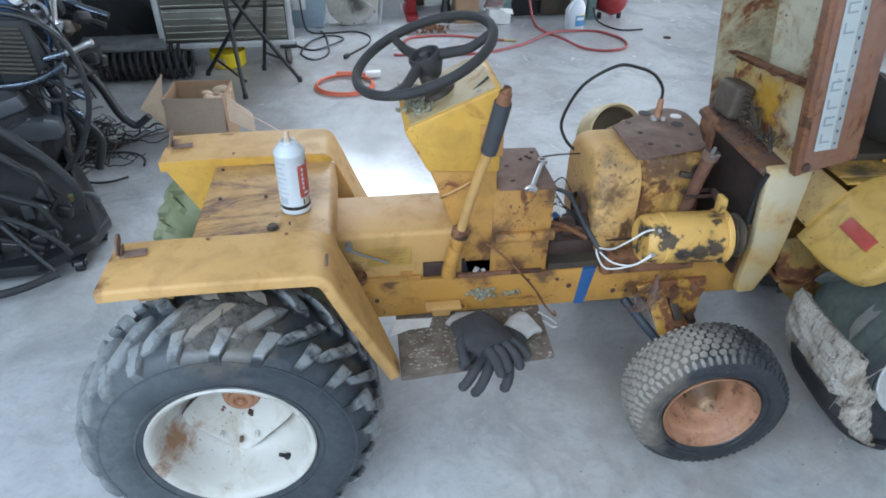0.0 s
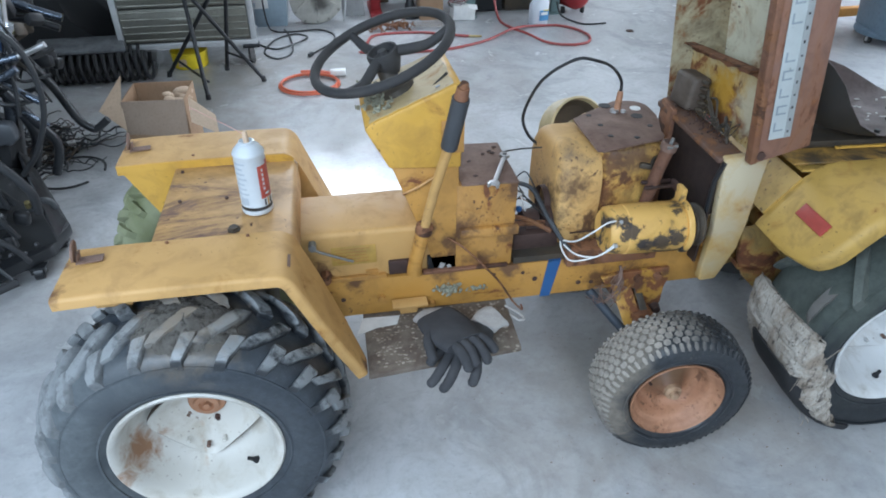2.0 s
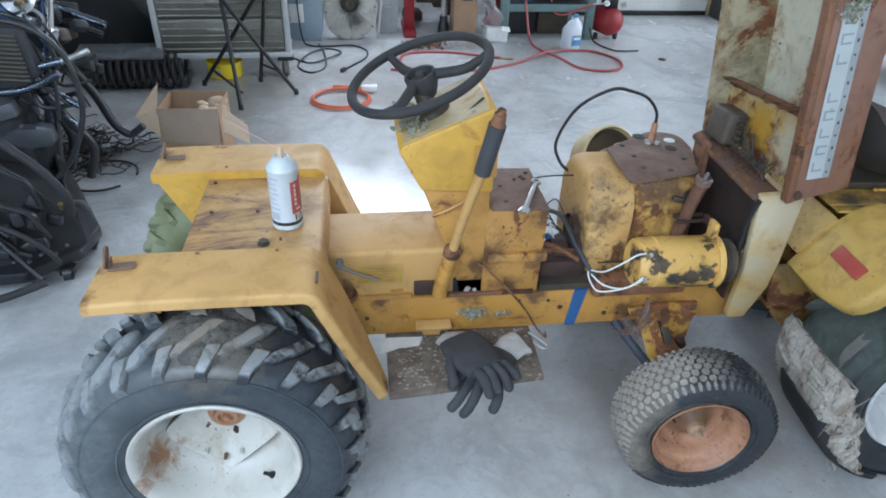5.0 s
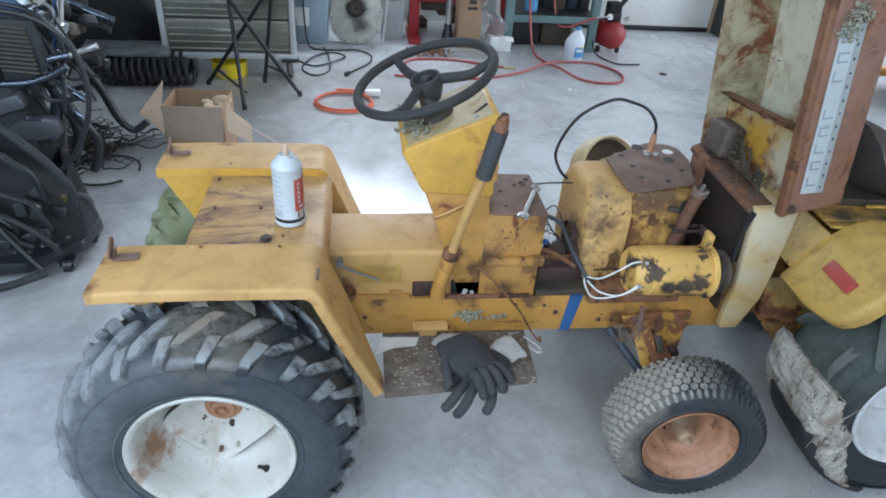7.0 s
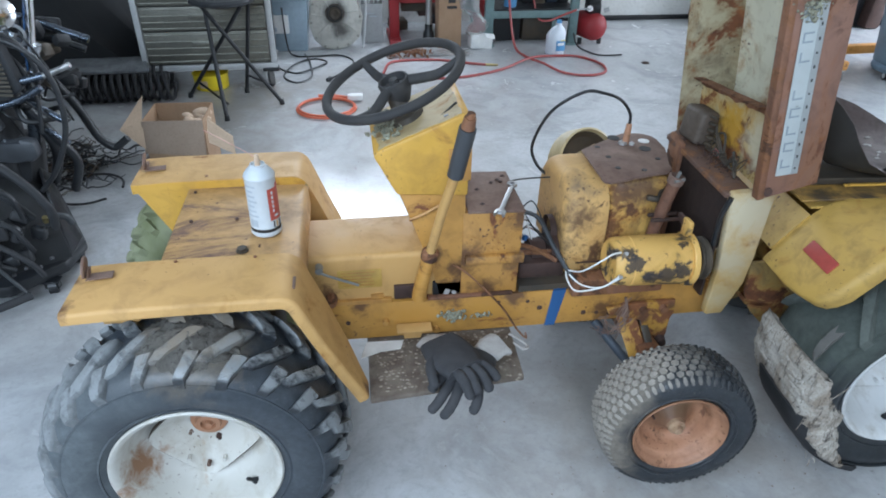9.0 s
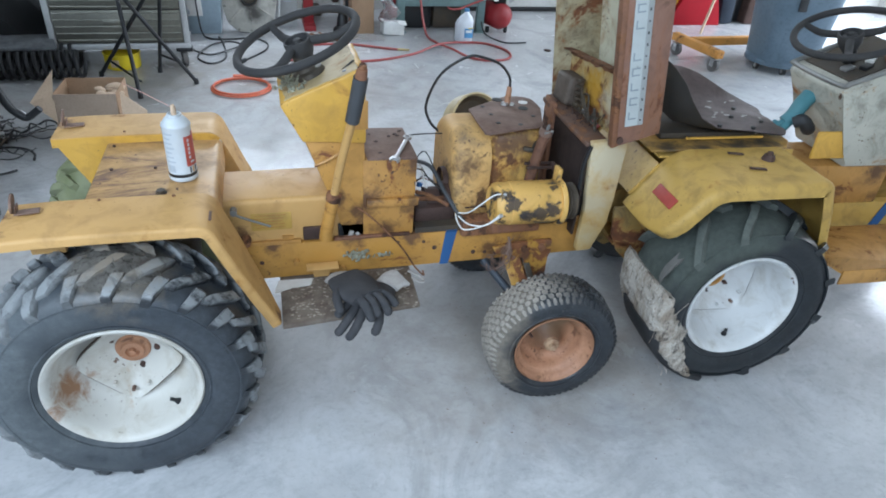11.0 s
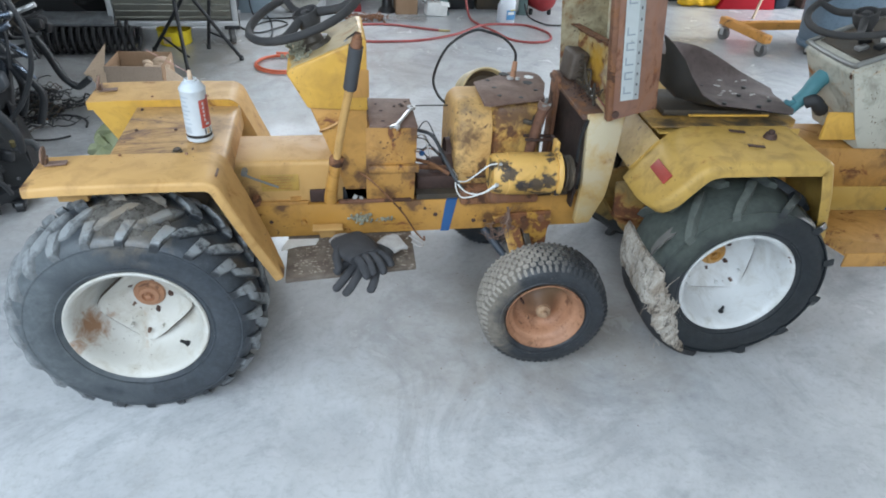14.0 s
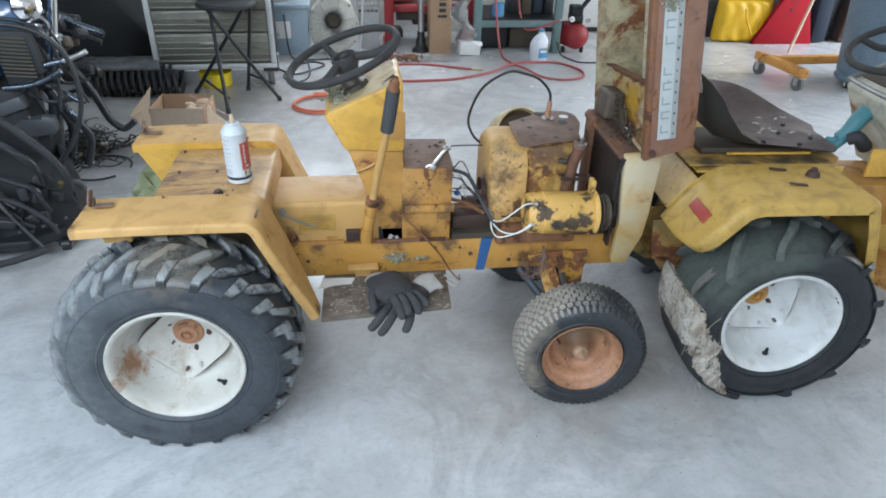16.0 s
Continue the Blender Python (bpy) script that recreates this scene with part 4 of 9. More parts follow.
def tractor_one():
    t = thing("garden_tractor", Matrix.Translation((0, 0.105, 0)), "old yellow garden tractor, rusty and half stripped, without seat, hood open", "garden tractor")
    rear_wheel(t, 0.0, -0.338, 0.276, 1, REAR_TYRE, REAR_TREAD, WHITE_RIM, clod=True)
    rear_wheel(t, 0.0, 0.338, 0.276, -1, TYRE_GREEN, TYRE_GREEN, WHITE_RIM)
    front_wheel(t, 1.103, -0.332, 0.183, -5)
    front_wheel(t, 1.100, 0.315, 0.185, -5, -1)
    near_fender(t, -1)
    near_fender(t, 1)
    # rear axle and transmission case
    bm = B()
    cyl(bm, (0, -0.282, 0.277), (0, 0.282, 0.277), 0.032, None, 20)
    box(bm, (0.03, 0, 0.31), (0.24, 0.17, 0.24), (0, 0, 0), 0.02)
    part("transmission", bm, GREASE, t, "greasy cast transmission case")
    # seat deck
    bm = B()
    strip(bm, [(-0.068, 0.588), (-0.067, 0.610)] + arc2(-0.060, 0.606, 0.008, 180, 90, 3) + [(0.0, 0.614), (0.1, 0.614), (0.2, 0.613)] + arc2(0.219, 0.597, 0.016, 90, 10, 5) + [(0.238, 0.55)], -0.186, 0.186, 0.003)
    deck = part("seat_deck", bm, YELLOW_DECK, t, "flat seat deck streaked with rust")
    for x, y in ((-0.045, 0.16), (-0.03, 0.01), (0.075, 0.01), (0.09, 0.15)):
        bm = B()
        cyl(bm, (x, y, 0.612), (x, y, 0.6185), 0.0045, 0.004, 8)
        part("stud", bm, RUST_DARK, deck)
    bm = B()
    lathe(bm, [(0.006, -0.002), (0.0105, -0.002), (0.011, 0.008), (0.006, 0.008)], (0.103, -0.133, 0.616), (0, 0, 1), 6)
    lathe(bm, [(0.006, 0.0), (0.0135, 0.0), (0.013, 0.002), (0.006, 0.002)], (0.103, -0.133, 0.6155), (0, 0, 1), 20)
    part("nut", bm, GREASE, deck, "dark nut and washer")
    # the tunnel between deck and dash
    bm = B()
    top = [(-0.092, 0.425), (-0.094, 0.540)] + [(-0.082 - 0.012 * math.cos(radians(a)), 0.545 + 0.012 * math.sin(radians(a))) for a in (0, 30, 60, 90)]
    prof = top + [(-y, z) for y, z in top[::-1]]
    for y0, y1 in ((0.225, 0.56),):
        prism(bm, [(y0, y, z) for y, z in prof], (y1 - y0, 0, 0))
    part("tunnel", bm, YELLOW, t, "yellow sheet metal transmission tunnel", 50)
    bm = B()
    box(bm, (0.395, -0.095, 0.432), (0.03, 0.006, 0.024))
    box(bm, (0.33, -0.098, 0.426), (0.20, 0.012, 0.014), (0, 0, 0), 0.002)
    part("side_flange", bm, YELLOW_WORN, t)
    bm = B()
    sweep(bm, [(0.262, -0.112, 0.535), (0.275, -0.117, 0.525), (0.352, -0.118, 0.490)], 0.0032, 8)
    cyl(bm, (0.262, -0.094, 0.535), (0.262, -0.118, 0.535), 0.009, None, 10)
    part("clutch_link", bm, TRIM_DULL, t, "thin steel link rod")
    bm = B()
    cyl(bm, (0.285, -0.09, 0.440), (0.285, -0.118, 0.440), 0.015, 0.012, 8)
    cyl(bm, (0.285, -0.118, 0.440), (0.285, -0.126, 0.440), 0.009, 0.008, 6)
    part("pivot_bolt", bm, RUST, t)
    bm = B()
    box(bm, (0.462, -0.094, 0.447), (0.052, 0.014, 0.040), (0, 0, 0), 0.003)
    part("lever_slot", bm, RUST_DARK, t, "rust brown slot behind the lever foot")
    bm = B()
    box(bm, (0.355, -0.0952, 0.492), (0.105, 0.002, 0.052), (0, 0, 0), 0.0008)
    plate = part("data_plate", bm, YELLOW_OLD, t, "faded decal with unreadable print")
    for k in range(5):
        bm = B()
        box(bm, (0.352 - 0.004 * (k % 2), -0.0966, 0.511 - 0.009 * k), (0.082 - 0.008 * (k % 3), 0.0008, 0.003))
        part("print_bar", bm, YELLOW_WORN, plate)
    # dark opening and plates by the lever foot
    for x, w, z in ((0.572, 0.082, 0.449),):
        bm = B()
        box(bm, (x, -0.092, z), (w, 0.016, 0.044), (0, 0, 0), 0.004)
        part("recess", bm, BLACK, t, "dark opening beside the lever foot")
    bm = B()
    box(bm, (0.566, -0.1012, 0.440), (0.012, 0.002, 0.016), (0, 25, 0))
    box(bm, (0.584, -0.1012, 0.437), (0.009, 0.002, 0.010), (0, -30, 0))
    part("paper_scrap", bm, CLOTH_WHITE, t, "torn scrap of paper in the opening")
    bm = B()
    box(bm, (0.625, -0.103, 0.428), (0.215, 0.016, 0.010), (0, 0, 0), 0.003)
    part("runner", bm, RUST, t)
    # frame rails
    for s in (-1, 1):
        bm = B()
        channel(bm, 0.262, 1.285, s * 0.105, 0.315, 0.422, s)
        rail = part("frame_rail", bm, YELLOW_RAIL, t, "yellow steel channel frame rail")
        if s < 0:
            for x, z, r in ((0.320, 0.368, 0.006), (0.775, 0.395, 0.005), (0.808, 0.372, 0.007), (0.929, 0.345, 0.007), (0.965, 0.342, 0.006), (0.655, 0.357, 0.004), (1.0, 0.335, 0.006), (0.70, 0.40, 0.004)):
                bm = B()
                cyl(bm, (x, -0.1045, z), (x, -0.1062, z), r, r, 12)
                part("bolt_hole", bm, RUST_DARK, rail)
            for x, z in ((0.413, 0.366), (0.540, 0.330)):
                bm = B()
                cyl(bm, (x, -0.105, z), (x, -0.116, z), 0.010, 0.008, 6)
                part("bolt", bm, YELLOW_WORN, rail)
    bm = B()
    box(bm, (0.75, 0, 0.33), (0.9, 0.19, 0.006))
    part("belly_plate", bm, GREASE, t)
    bm = B()
    prism(bm, [(0.44, -0.109, 0.356), (0.525, -0.109, 0.356), (0.515, -0.109, 0.335), (0.503, -0.109, 0.335), (0.498, -0.109, 0.292), (0.462, -0.109, 0.292), (0.455, -0.109, 0.335), (0.446, -0.109, 0.335)], (0, -0.006, 0), 0.0015)
    box(bm, (0.482, -0.125, 0.353), (0.088, 0.03, 0.006), (8, 0, 0), 0.001)
    part("step_bracket", bm, YELLOW, t, "yellow bracket that holds the foot board")
    # debris nests on the rail
    bm = B()
    debris(bm, [(0.570, -0.110, 0.374), (0.596, -0.110, 0.378), (0.585, -0.110, 0.364)], 0.0044, 110, (0.010, 0.002, 0.006), 3)
    debris(bm, [(0.652, -0.110, 0.366)], 0.004, 36, (0.011, 0.0015, 0.004), 4)
    part("dried_nest", bm, LICHEN, t, "grey clump of dried nest debris")
    # dash pedestal
    bm = B()
    prism(bm, [(0.398, -0.113, 0.818), (0.409, -0.113, 0.828), (0.592, -0.113, 0.906), (0.606, -0.113, 0.904), (0.607, -0.113, 0.712), (0.448, -0.113, 0.722)], (0, 0.226, 0), 0.006)
    dash = part("dash", bm, YELLOW_BRIGHT, t, "bright yellow dash tower under the steering wheel")
    bm = B()
    ring = [(0.408 + 0.184 * k / 9, -0.110) for k in range(10)] + [(0.592, -0.110 + 0.22 * k / 10) for k in range(1, 11)] + [(0.592 - 0.184 * k / 9, 0.110) for k in range(1, 10)] + [(0.408, 0.110 - 0.22 * k / 10) for k in range(1, 10)]
    ring = [(0.5 + (x - 0.5) * (0.965 + 0.05 * noise.noise(Vector((x * 50, y * 50, 1)))), y * (0.965 + 0.05 * noise.noise(Vector((x * 50, y * 50, 4))))) for x, y in ring]
    prism(bm, [(x, y, 0.8280 + (x - 0.409) * 0.4262) for x, y in ring], (-0.0005, 0, 0.0014))
    part("dash_top", bm, DASH_DUST, dash, "dirty dash top with mouse nest debris")
    bm = B()
    sl = 0.4265
    box(bm, (0.566, -0.062, 0.8280 + 0.157 * sl + 0.0016), (0.052, 0.006, 0.002), (0, -23, 38))
    part("choke_slot", bm, INK, dash, "dark slot in the dash top")
    bm = B()
    box(bm, (0.555, -0.100, 0.8985), (0.010, 0.008, 0.0015), (0, -23, 0))
    part("plug_button", bm, TRIM_DULL, dash)
    bm = B()
    debris(bm, [(0.43, 0.0 + 0.03 * k, 0.845) for k in range(-2, 3)] + [(0.46, 0.02, 0.857), (0.45, -0.05, 0.853)], 0.006, 150, (0.016, 0.02, 0.004), 5)
    part("nest_debris", bm, LICHEN, dash, "grey nest debris round the column")
    bm = B()
    lathe(bm, [(0.045, 0.0), (0.040, 0.012), (0.028, 0.016), (0.020, 0.03), (0.017, 0.062)], (0.478, -0.002, 0.858), (-0.42, 0, 0.9), 20)
    part("steering_column", bm, GREASE, dash, "greasy steering column boot")
    bm = B()
    box(bm, (0.586, -0.116, 0.79), (0.05, 0.004, 0.075), (0, 0, 0), 0.001)
    part("lever_guide", bm, YELLOW_WORN, dash)
    # lower pedestal: the leg and the battery box
    bm = B()
    prism(bm, [(0.452, -0.100, 0.722), (0.604, -0.100, 0.716), (0.612, -0.100, 0.43), (0.545, -0.100, 0.43), (0.53, -0.100, 0.52), (0.506, -0.100, 0.575)], (0, 0.200, 0), 0.003)
    part("pedestal", bm, YELLOW_RAIL, t, "yellow sheet metal pedestal below the dash")
    bm = B()
    sweep(bm, [(0.475, -0.104, 0.652), (0.51, -0.105, 0.668), (0.548, -0.105, 0.690)], 0.004, 6)
    part("weld_seam", bm, YELLOW_WORN, t)
    bm = B()
    prism(bm, [(0.600, -0.102, 0.425), (0.742, -0.102, 0.425), (0.746, -0.102, 0.655), (0.600, -0.102, 0.660)], (0, 0.204, 0), 0.003)
    bx = part("battery_box", bm, YELLOW_WORN, t, "rust stained yellow battery box")
    bm = B()
    box(bm, (0.679, 0.0, 0.6605), (0.136, 0.212, 0.005), (0, 1.5, 0), 0.0015)
    part("battery_tray", bm, RUST_BROWN, bx, "brown rusted battery tray")
    bm = B()
    box(bm, (0.680, -0.106, 0.534), (0.145, 0.022, 0.024), (0, 1, 0), 0.005)
    part("flange", bm, YELLOW_WORN, bx)
    for k in range(7):
        rnd = random.Random(k)
        bm = B()
        box(bm, (0.625 + 0.11 * rnd.random(), -0.085 + 0.17 * rnd.random(), 0.6636), (0.010, 0.008, 0.0016), (0, 0, 90 * rnd.random()))
        part("drain_hole", bm, RUST_DARK, bx)
    # rusty brake rod across the side
    bm = B()
    sweep(bm, [(0.575, -0.122, 0.535), (0.62, -0.128, 0.50), (0.70, -0.132, 0.405), (0.742, -0.135, 0.335), (0.765, -0.135, 0.305), (0.774, -0.13, 0.296), (0.772, -0.12, 0.305)], 0.0026, 8)
    part("brake_rod", bm, RUST, t, "bent rusty rod across the frame")
    # lift lever
    lv = new("lift_lever")
    lv.parent = t
    bm = B()
    sweep(bm, [(0.495, -0.125, 0.445), (0.497, -0.130, 0.475), (0.517, -0.150, 0.588)], [0.0185, 0.0165], 16, False, 4)
    part("socket", bm, YELLOW_RAIL, lv, "worn yellow lever socket")
    bm = B()
    lathe(bm, [(0.012, -0.012), (0.0195, -0.011), (0.0200, 0.008), (0.0125, 0.013)], (0.5165, -0.149, 0.584), (0.17, -0.15, 1), 18, False)
    part("collar", bm, RUST, lv, "rusted collar of the lever")
    bm = B()
    sweep(bm, [(0.515, -0.148, 0.575), (0.535, -0.182, 0.70), (0.558, -0.222, 0.825), (0.572, -0.246, 0.93)], 0.0108, 14, False, 4)
    part("rod", bm, YELLOW, lv)
    bm = B()
    sweep(bm, [(0.5575, -0.2215, 0.818), (0.566, -0.2365, 0.875), (0.574, -0.2500, 0.930)], 0.0172, 16, False, 3)
    part("grip", bm, GRIP, lv, "grey rubber grip")
    bm = B()
    sweep(bm, [(0.5735, -0.2495, 0.928), (0.577, -0.2545, 0.952)], [0.0145, 0.012], 12, False, 2)
    sweep(bm, [(0.577, -0.2545, 0.952), (0.579, -0.257, 0.962)], [0.009, 0.008], 10, False, 2)
    part("button", bm, RUST, lv, "rusted release button")
    steering_wheel(t, (0.452, 0.004, 0.945), 6, -20, WHEEL_BLACK)
    # drive shaft and coupling
    bm = B()
    cyl(bm, (0.74, 0.0, 0.46), (0.90, 0.0, 0.46), 0.016, None, 16)
    box(bm, (0.815, -0.02, 0.455), (0.12, 0.09, 0.055), (0, 0, 0), 0.006)
    cyl(bm, (0.795, 0.0, 0.47), (0.835, 0.0, 0.47), 0.042, None, 24)
    cyl(bm, (0.845, 0.0, 0.47), (0.865, 0.0, 0.47), 0.058, None, 24)
    part("drive_shaft", bm, RUST_DARK, t, "greasy drive shaft and coupling")
    bm = B()
    sweep(bm, [(0.74, -0.03, 0.50), (0.79, -0.035, 0.497), (0.86, -0.035, 0.495)], 0.007, 10)
    sweep(bm, [(0.745, -0.02, 0.52), (0.80, -0.05, 0.515), (0.85, -0.07, 0.49)], 0.006, 8)
    part("control_rod", bm, RUST, t, "rusted control rod")
    bm = B()
    box(bm, (1.0, 0.0, 0.425), (0.5, 0.20, 0.03))
    part("engine_mount", bm, GREASE, t)
    return t


RUST_PINK = mottled("pale_brown_rust", (0.17, 0.078, 0.045), (0.085, 0.04, 0.026), 18, 80, (0.65, 0.85), 0.0, 0.4)


def engine_one(t):
    e = new("engine")
    e.parent = t
    # blower housing
    bm = B()
    prof = [(-0.055, 0.425), (-0.055, 0.600)]
    prof += [(0.035 - 0.09 * math.cos(radians(a)), 0.600 + 0.095 * math.sin(radians(a))) for a in (15, 30, 45, 60, 75, 90)]
    prof += [(0.115, 0.692)] + [(0.105 + 0.105 * math.sin(radians(a)), 0.587 + 0.105 * math.cos(radians(a))) for a in (20, 40, 60, 80)] + [(0.212, 0.50), (0.20, 0.425)]
    prism(bm, [(0.866, y, z) for y, z in prof], (0.112, 0, 0))
    front = [e for e in bm.edges if all(abs(v.co.x - 0.866) < 1e-4 for v in e.verts)]
    back = [e for e in bm.edges if all(abs(v.co.x - 0.978) < 1e-4 for v in e.verts)]
    bmesh.ops.bevel(bm, geom=front, offset=0.036, segments=6, profile=0.5, affect="EDGES", clamp_overlap=True)
    bmesh.ops.bevel(bm, geom=[e for e in back if e.is_valid], offset=0.006, segments=2, profile=0.5, affect="EDGES", clamp_overlap=True)
    sh = part("blower_housing", bm, ENGINE_TAN, e, "yellow rust specked blower housing")
    bm = B()
    lathe(bm, [(0.062, 0.004), (0.060, -0.002), (0.046, 0.0), (0.044, 0.022)], (0.873, 0.035, 0.515), (-1, 0, 0), 28, False)
    lathe(bm, [(0.001, 0.0), (0.05, 0.0)], (0.8675, 0.035, 0.515), (-1, 0, 0), 28, False)
    part("starter_hole", bm, RUST_DARK, sh)
    bm = B()
    box(bm, (0.94, -0.0565, 0.470), (0.065, 0.004, 0.003))
    part("seam", bm, RUST_DARK, sh)
    # cylinder block
    bm = B()
    box(bm, (1.056, 0.066, 0.570), (0.162, 0.238, 0.268), (0, 0, 0), 0.034, 5)
    box(bm, (1.030, 0.06, 0.50), (0.13, 0.21, 0.16), (0, 0, 0), 0.012, 2)
    cyl(bm, (1.075, 0.02, 0.66), (1.075, 0.02, 0.706), 0.060, 0.056, 28)
    part("cylinder", bm, ENGINE_SIDE, e, "yellow and rust brown engine block")
    bm = B()
    ring = [(0.943, 0.104), (0.938, -0.080), (0.952, -0.088), (1.070, -0.056)] + [(1.096 + 0.038 * math.cos(radians(a)), -0.014 + 0.038 * math.sin(radians(a))) for a in (-75, -50, -25, 0, 15)] + [(1.150, 0.04), (1.166, 0.09)] + [(1.122 + 0.046 * math.cos(radians(a)), 0.150 + 0.046 * math.sin(radians(a))) for a in (0, 20, 40, 60, 80)] + [(1.09, 0.200)]
    prism(bm, [(x, y, 0.708) for x, y in ring], (0, 0, 0.005), 0.001)
    pl = part("top_plate", bm, RUST_BROWN, e, "brown rusted mounting plate with holes")
    for x, y, r in ((1.054, 0.170, 0.013), (1.111, 0.092, 0.0125), (0.990, 0.116, 0.0055), (0.997, 0.053, 0.0055), (0.998, -0.012, 0.0055), (1.058, -0.030, 0.0055), (1.119, 0.029, 0.0055)):
        bm = B()
        cyl(bm, (x, y, 0.7122), (x, y, 0.7142), r * 1.25, r * 1.25, 16)
        part("hole", bm, INK, pl)
    bm = B()
    cyl(bm, (1.128, 0.141, 0.7125), (1.128, 0.141, 0.7140), 0.0145, None, 18)
    part("bright_hole", bm, WALL_WHITE, pl, "hole through which the pale floor shows")
    bm = B()
    sweep(bm, [(1.073, 0.132, 0.710), (1.078, 0.138, 0.765)], [0.0095, 0.0075], 10, False, 2)
    part("plug_boot", bm, RUST_ORANGE, e, "red rubber cable boot")
    bm = B()
    cyl(bm, (1.064, 0.128, 0.713), (1.064, 0.128, 0.72), 0.012, 0.011, 6)
    cyl(bm, (1.086, 0.122, 0.713), (1.086, 0.122, 0.719), 0.008, 0.007, 6)
    part("plate_bolt", bm, STEEL, e)
    bm = B()
    sweep(bm, [(1.078, 0.138, 0.762), (1.073, 0.135, 0.795), (1.035, 0.115, 0.838), (0.985, 0.10, 0.862), (0.928, 0.10, 0.868), (0.86, 0.13, 0.81), (0.828, 0.16, 0.71), (0.842, 0.155, 0.655), (0.873, 0.145, 0.625), (0.90, 0.14, 0.61)], 0.0042, 8)
    part("ignition_cable", bm, WIRE_BLACK, e, "looping black ignition cable")
    # round air cleaner bowl behind the block
    bm = B()
    lathe(bm, [(0.001, -0.045), (0.09, -0.045), (0.104, -0.035), (0.107, 0.025), (0.101, 0.028), (0.098, 0.01), (0.085, -0.004), (0.045, -0.008), (0.04, 0.01), (0.001, 0.012)], (1.022, 0.270, 0.588), (0.32, -0.85, 0.42), 40)
    part("air_cleaner", bm, CREAM, e, "round cream air cleaner bowl with a rusty centre")
    # dark lining that paints the shadow inside the bowl
    bm = B()
    lathe(bm, [(0.001, 0.003), (0.082, 0.000), (0.096, 0.013)], (1.022, 0.270, 0.588), (0.32, -0.85, 0.42), 40, False)
    part("air_cleaner_shade", bm, GREASE, e)
    # clip and exhaust
    bm = B()
    lathe(bm, [(0.010, 0.0), (0.019, 0.0), (0.019, 0.006), (0.010, 0.006), (0.010, 0.0)], (1.108, -0.058, 0.655), (0.2, -1, 0.2), 20, False)
    box(bm, (1.085, -0.060, 0.648), (0.040, 0.012, 0.014), (0, 8, -12), 0.003)
    part("clip", bm, GREASE, e)
    bm = B()
    sweep(bm, [(1.088, -0.075, 0.545), (1.096, -0.082, 0.62), (1.112, -0.09, 0.712)], 0.0155, 18, False, 4)
    part("exhaust_pipe", bm, RUST_PINK, e, "rusted exhaust pipe stub")
    bm = B()
    lathe(bm, [(0.0155, -0.010), (0.0195, -0.008), (0.0195, 0.010), (0.0155, 0.012)], (1.112, -0.09, 0.713), (0.16, -0.08, 1), 20, False)
    part("pipe_clamp", bm, RUST_BROWN, e, "rusty pipe clamp")
    bm = B()
    cyl(bm, (1.112, -0.092, 0.715), (1.116, -0.095, 0.736), 0.0045, 0.004, 8)
    cyl(bm, (1.100, -0.108, 0.718), (1.125, -0.105, 0.720), 0.004, None, 6)
    part("clamp_bolt", bm, TRIM_DULL, e)
    # starter generator
    g = new("starter_generator")
    g.parent = t
    ax, cy, cz = (1, 0.0, -0.03), -0.135, 0.523
    bm = B()
    lathe(bm, [(0.001, 0.0), (0.050, 0.0), (0.058, 0.008), (0.060, 0.02), (0.060, 0.045), (0.0625, 0.047), (0.0625, 0.185), (0.058, 0.195), (0.001, 0.195)], (0.958, cy, cz), ax, 40)
    part("body", bm, CHIPPED, g, "chipped yellow generator body")
    bm = B()
    lathe(bm, [(0.001, 0.0), (0.066, 0.0), (0.068, 0.004), (0.068, 0.014), (0.001, 0.016)], (1.150, cy, cz - 0.006), ax, 40)
    box(bm, (1.157, cy + 0.02, cz + 0.068), (0.014, 0.035, 0.05), (0, 0, 0), 0.005)
    part("end_plate", bm, CHIPPED, g)
    bm = B()
    lathe(bm, [(0.02, 0.0), (0.054, 0.003), (0.054, 0.008), (0.044, 0.015), (0.054, 0.022), (0.054, 0.028), (0.015, 0.032), (0.001, 0.034)], (1.174, cy, cz - 0.007), ax, 32)
    part("pulley", bm, GREASE, g, "black belt pulley")
    bm = B()
    box(bm, (1.11, cy + 0.045, cz + 0.082), (0.10, 0.008, 0.009), (0, 10, 18), 0.002)
    box(bm, (1.11, cy + 0.065, cz + 0.086), (0.10, 0.008, 0.009), (0, 10, 18), 0.002)
    box(bm, (1.157, cy + 0.05, cz + 0.078), (0.012, 0.04, 0.022), (0, 0, 0), 0.004)
    part("adjuster_arm", bm, RUST_DARK, g, "slotted rusty adjuster arm")
    bm = B()
    cyl(bm, (0.975, cy - 0.045, cz + 0.045), (0.972, cy - 0.058, cz + 0.058), 0.006, 0.005, 8)
    part("terminal", bm, STEEL, g)
    bm = B()
    cyl(bm, (0.968, cy - 0.055, cz - 0.006), (0.966, cy - 0.066, cz - 0.004), 0.006, 0.005, 8)
    part("terminal", bm, STEEL, g)
    for pts in ([(0.966, -0.178, 0.575), (0.942, -0.182, 0.573), (0.916, -0.172, 0.545), (0.888, -0.145, 0.505), (0.868, -0.108, 0.486)],
                [(0.964, -0.196, 0.520), (0.930, -0.200, 0.497), (0.892, -0.175, 0.468), (0.871, -0.155, 0.460), (0.862, -0.125, 0.474), (0.866, -0.102, 0.486)],
                [(0.964, -0.198, 0.515), (0.925, -0.190, 0.486), (0.888, -0.160, 0.476), (0.868, -0.122, 0.482)]):
        bm = B()
        sweep(bm, pts, 0.0021, 8)
        part("white_wire", bm, WIRE_WHITE, g, "white insulated wire")
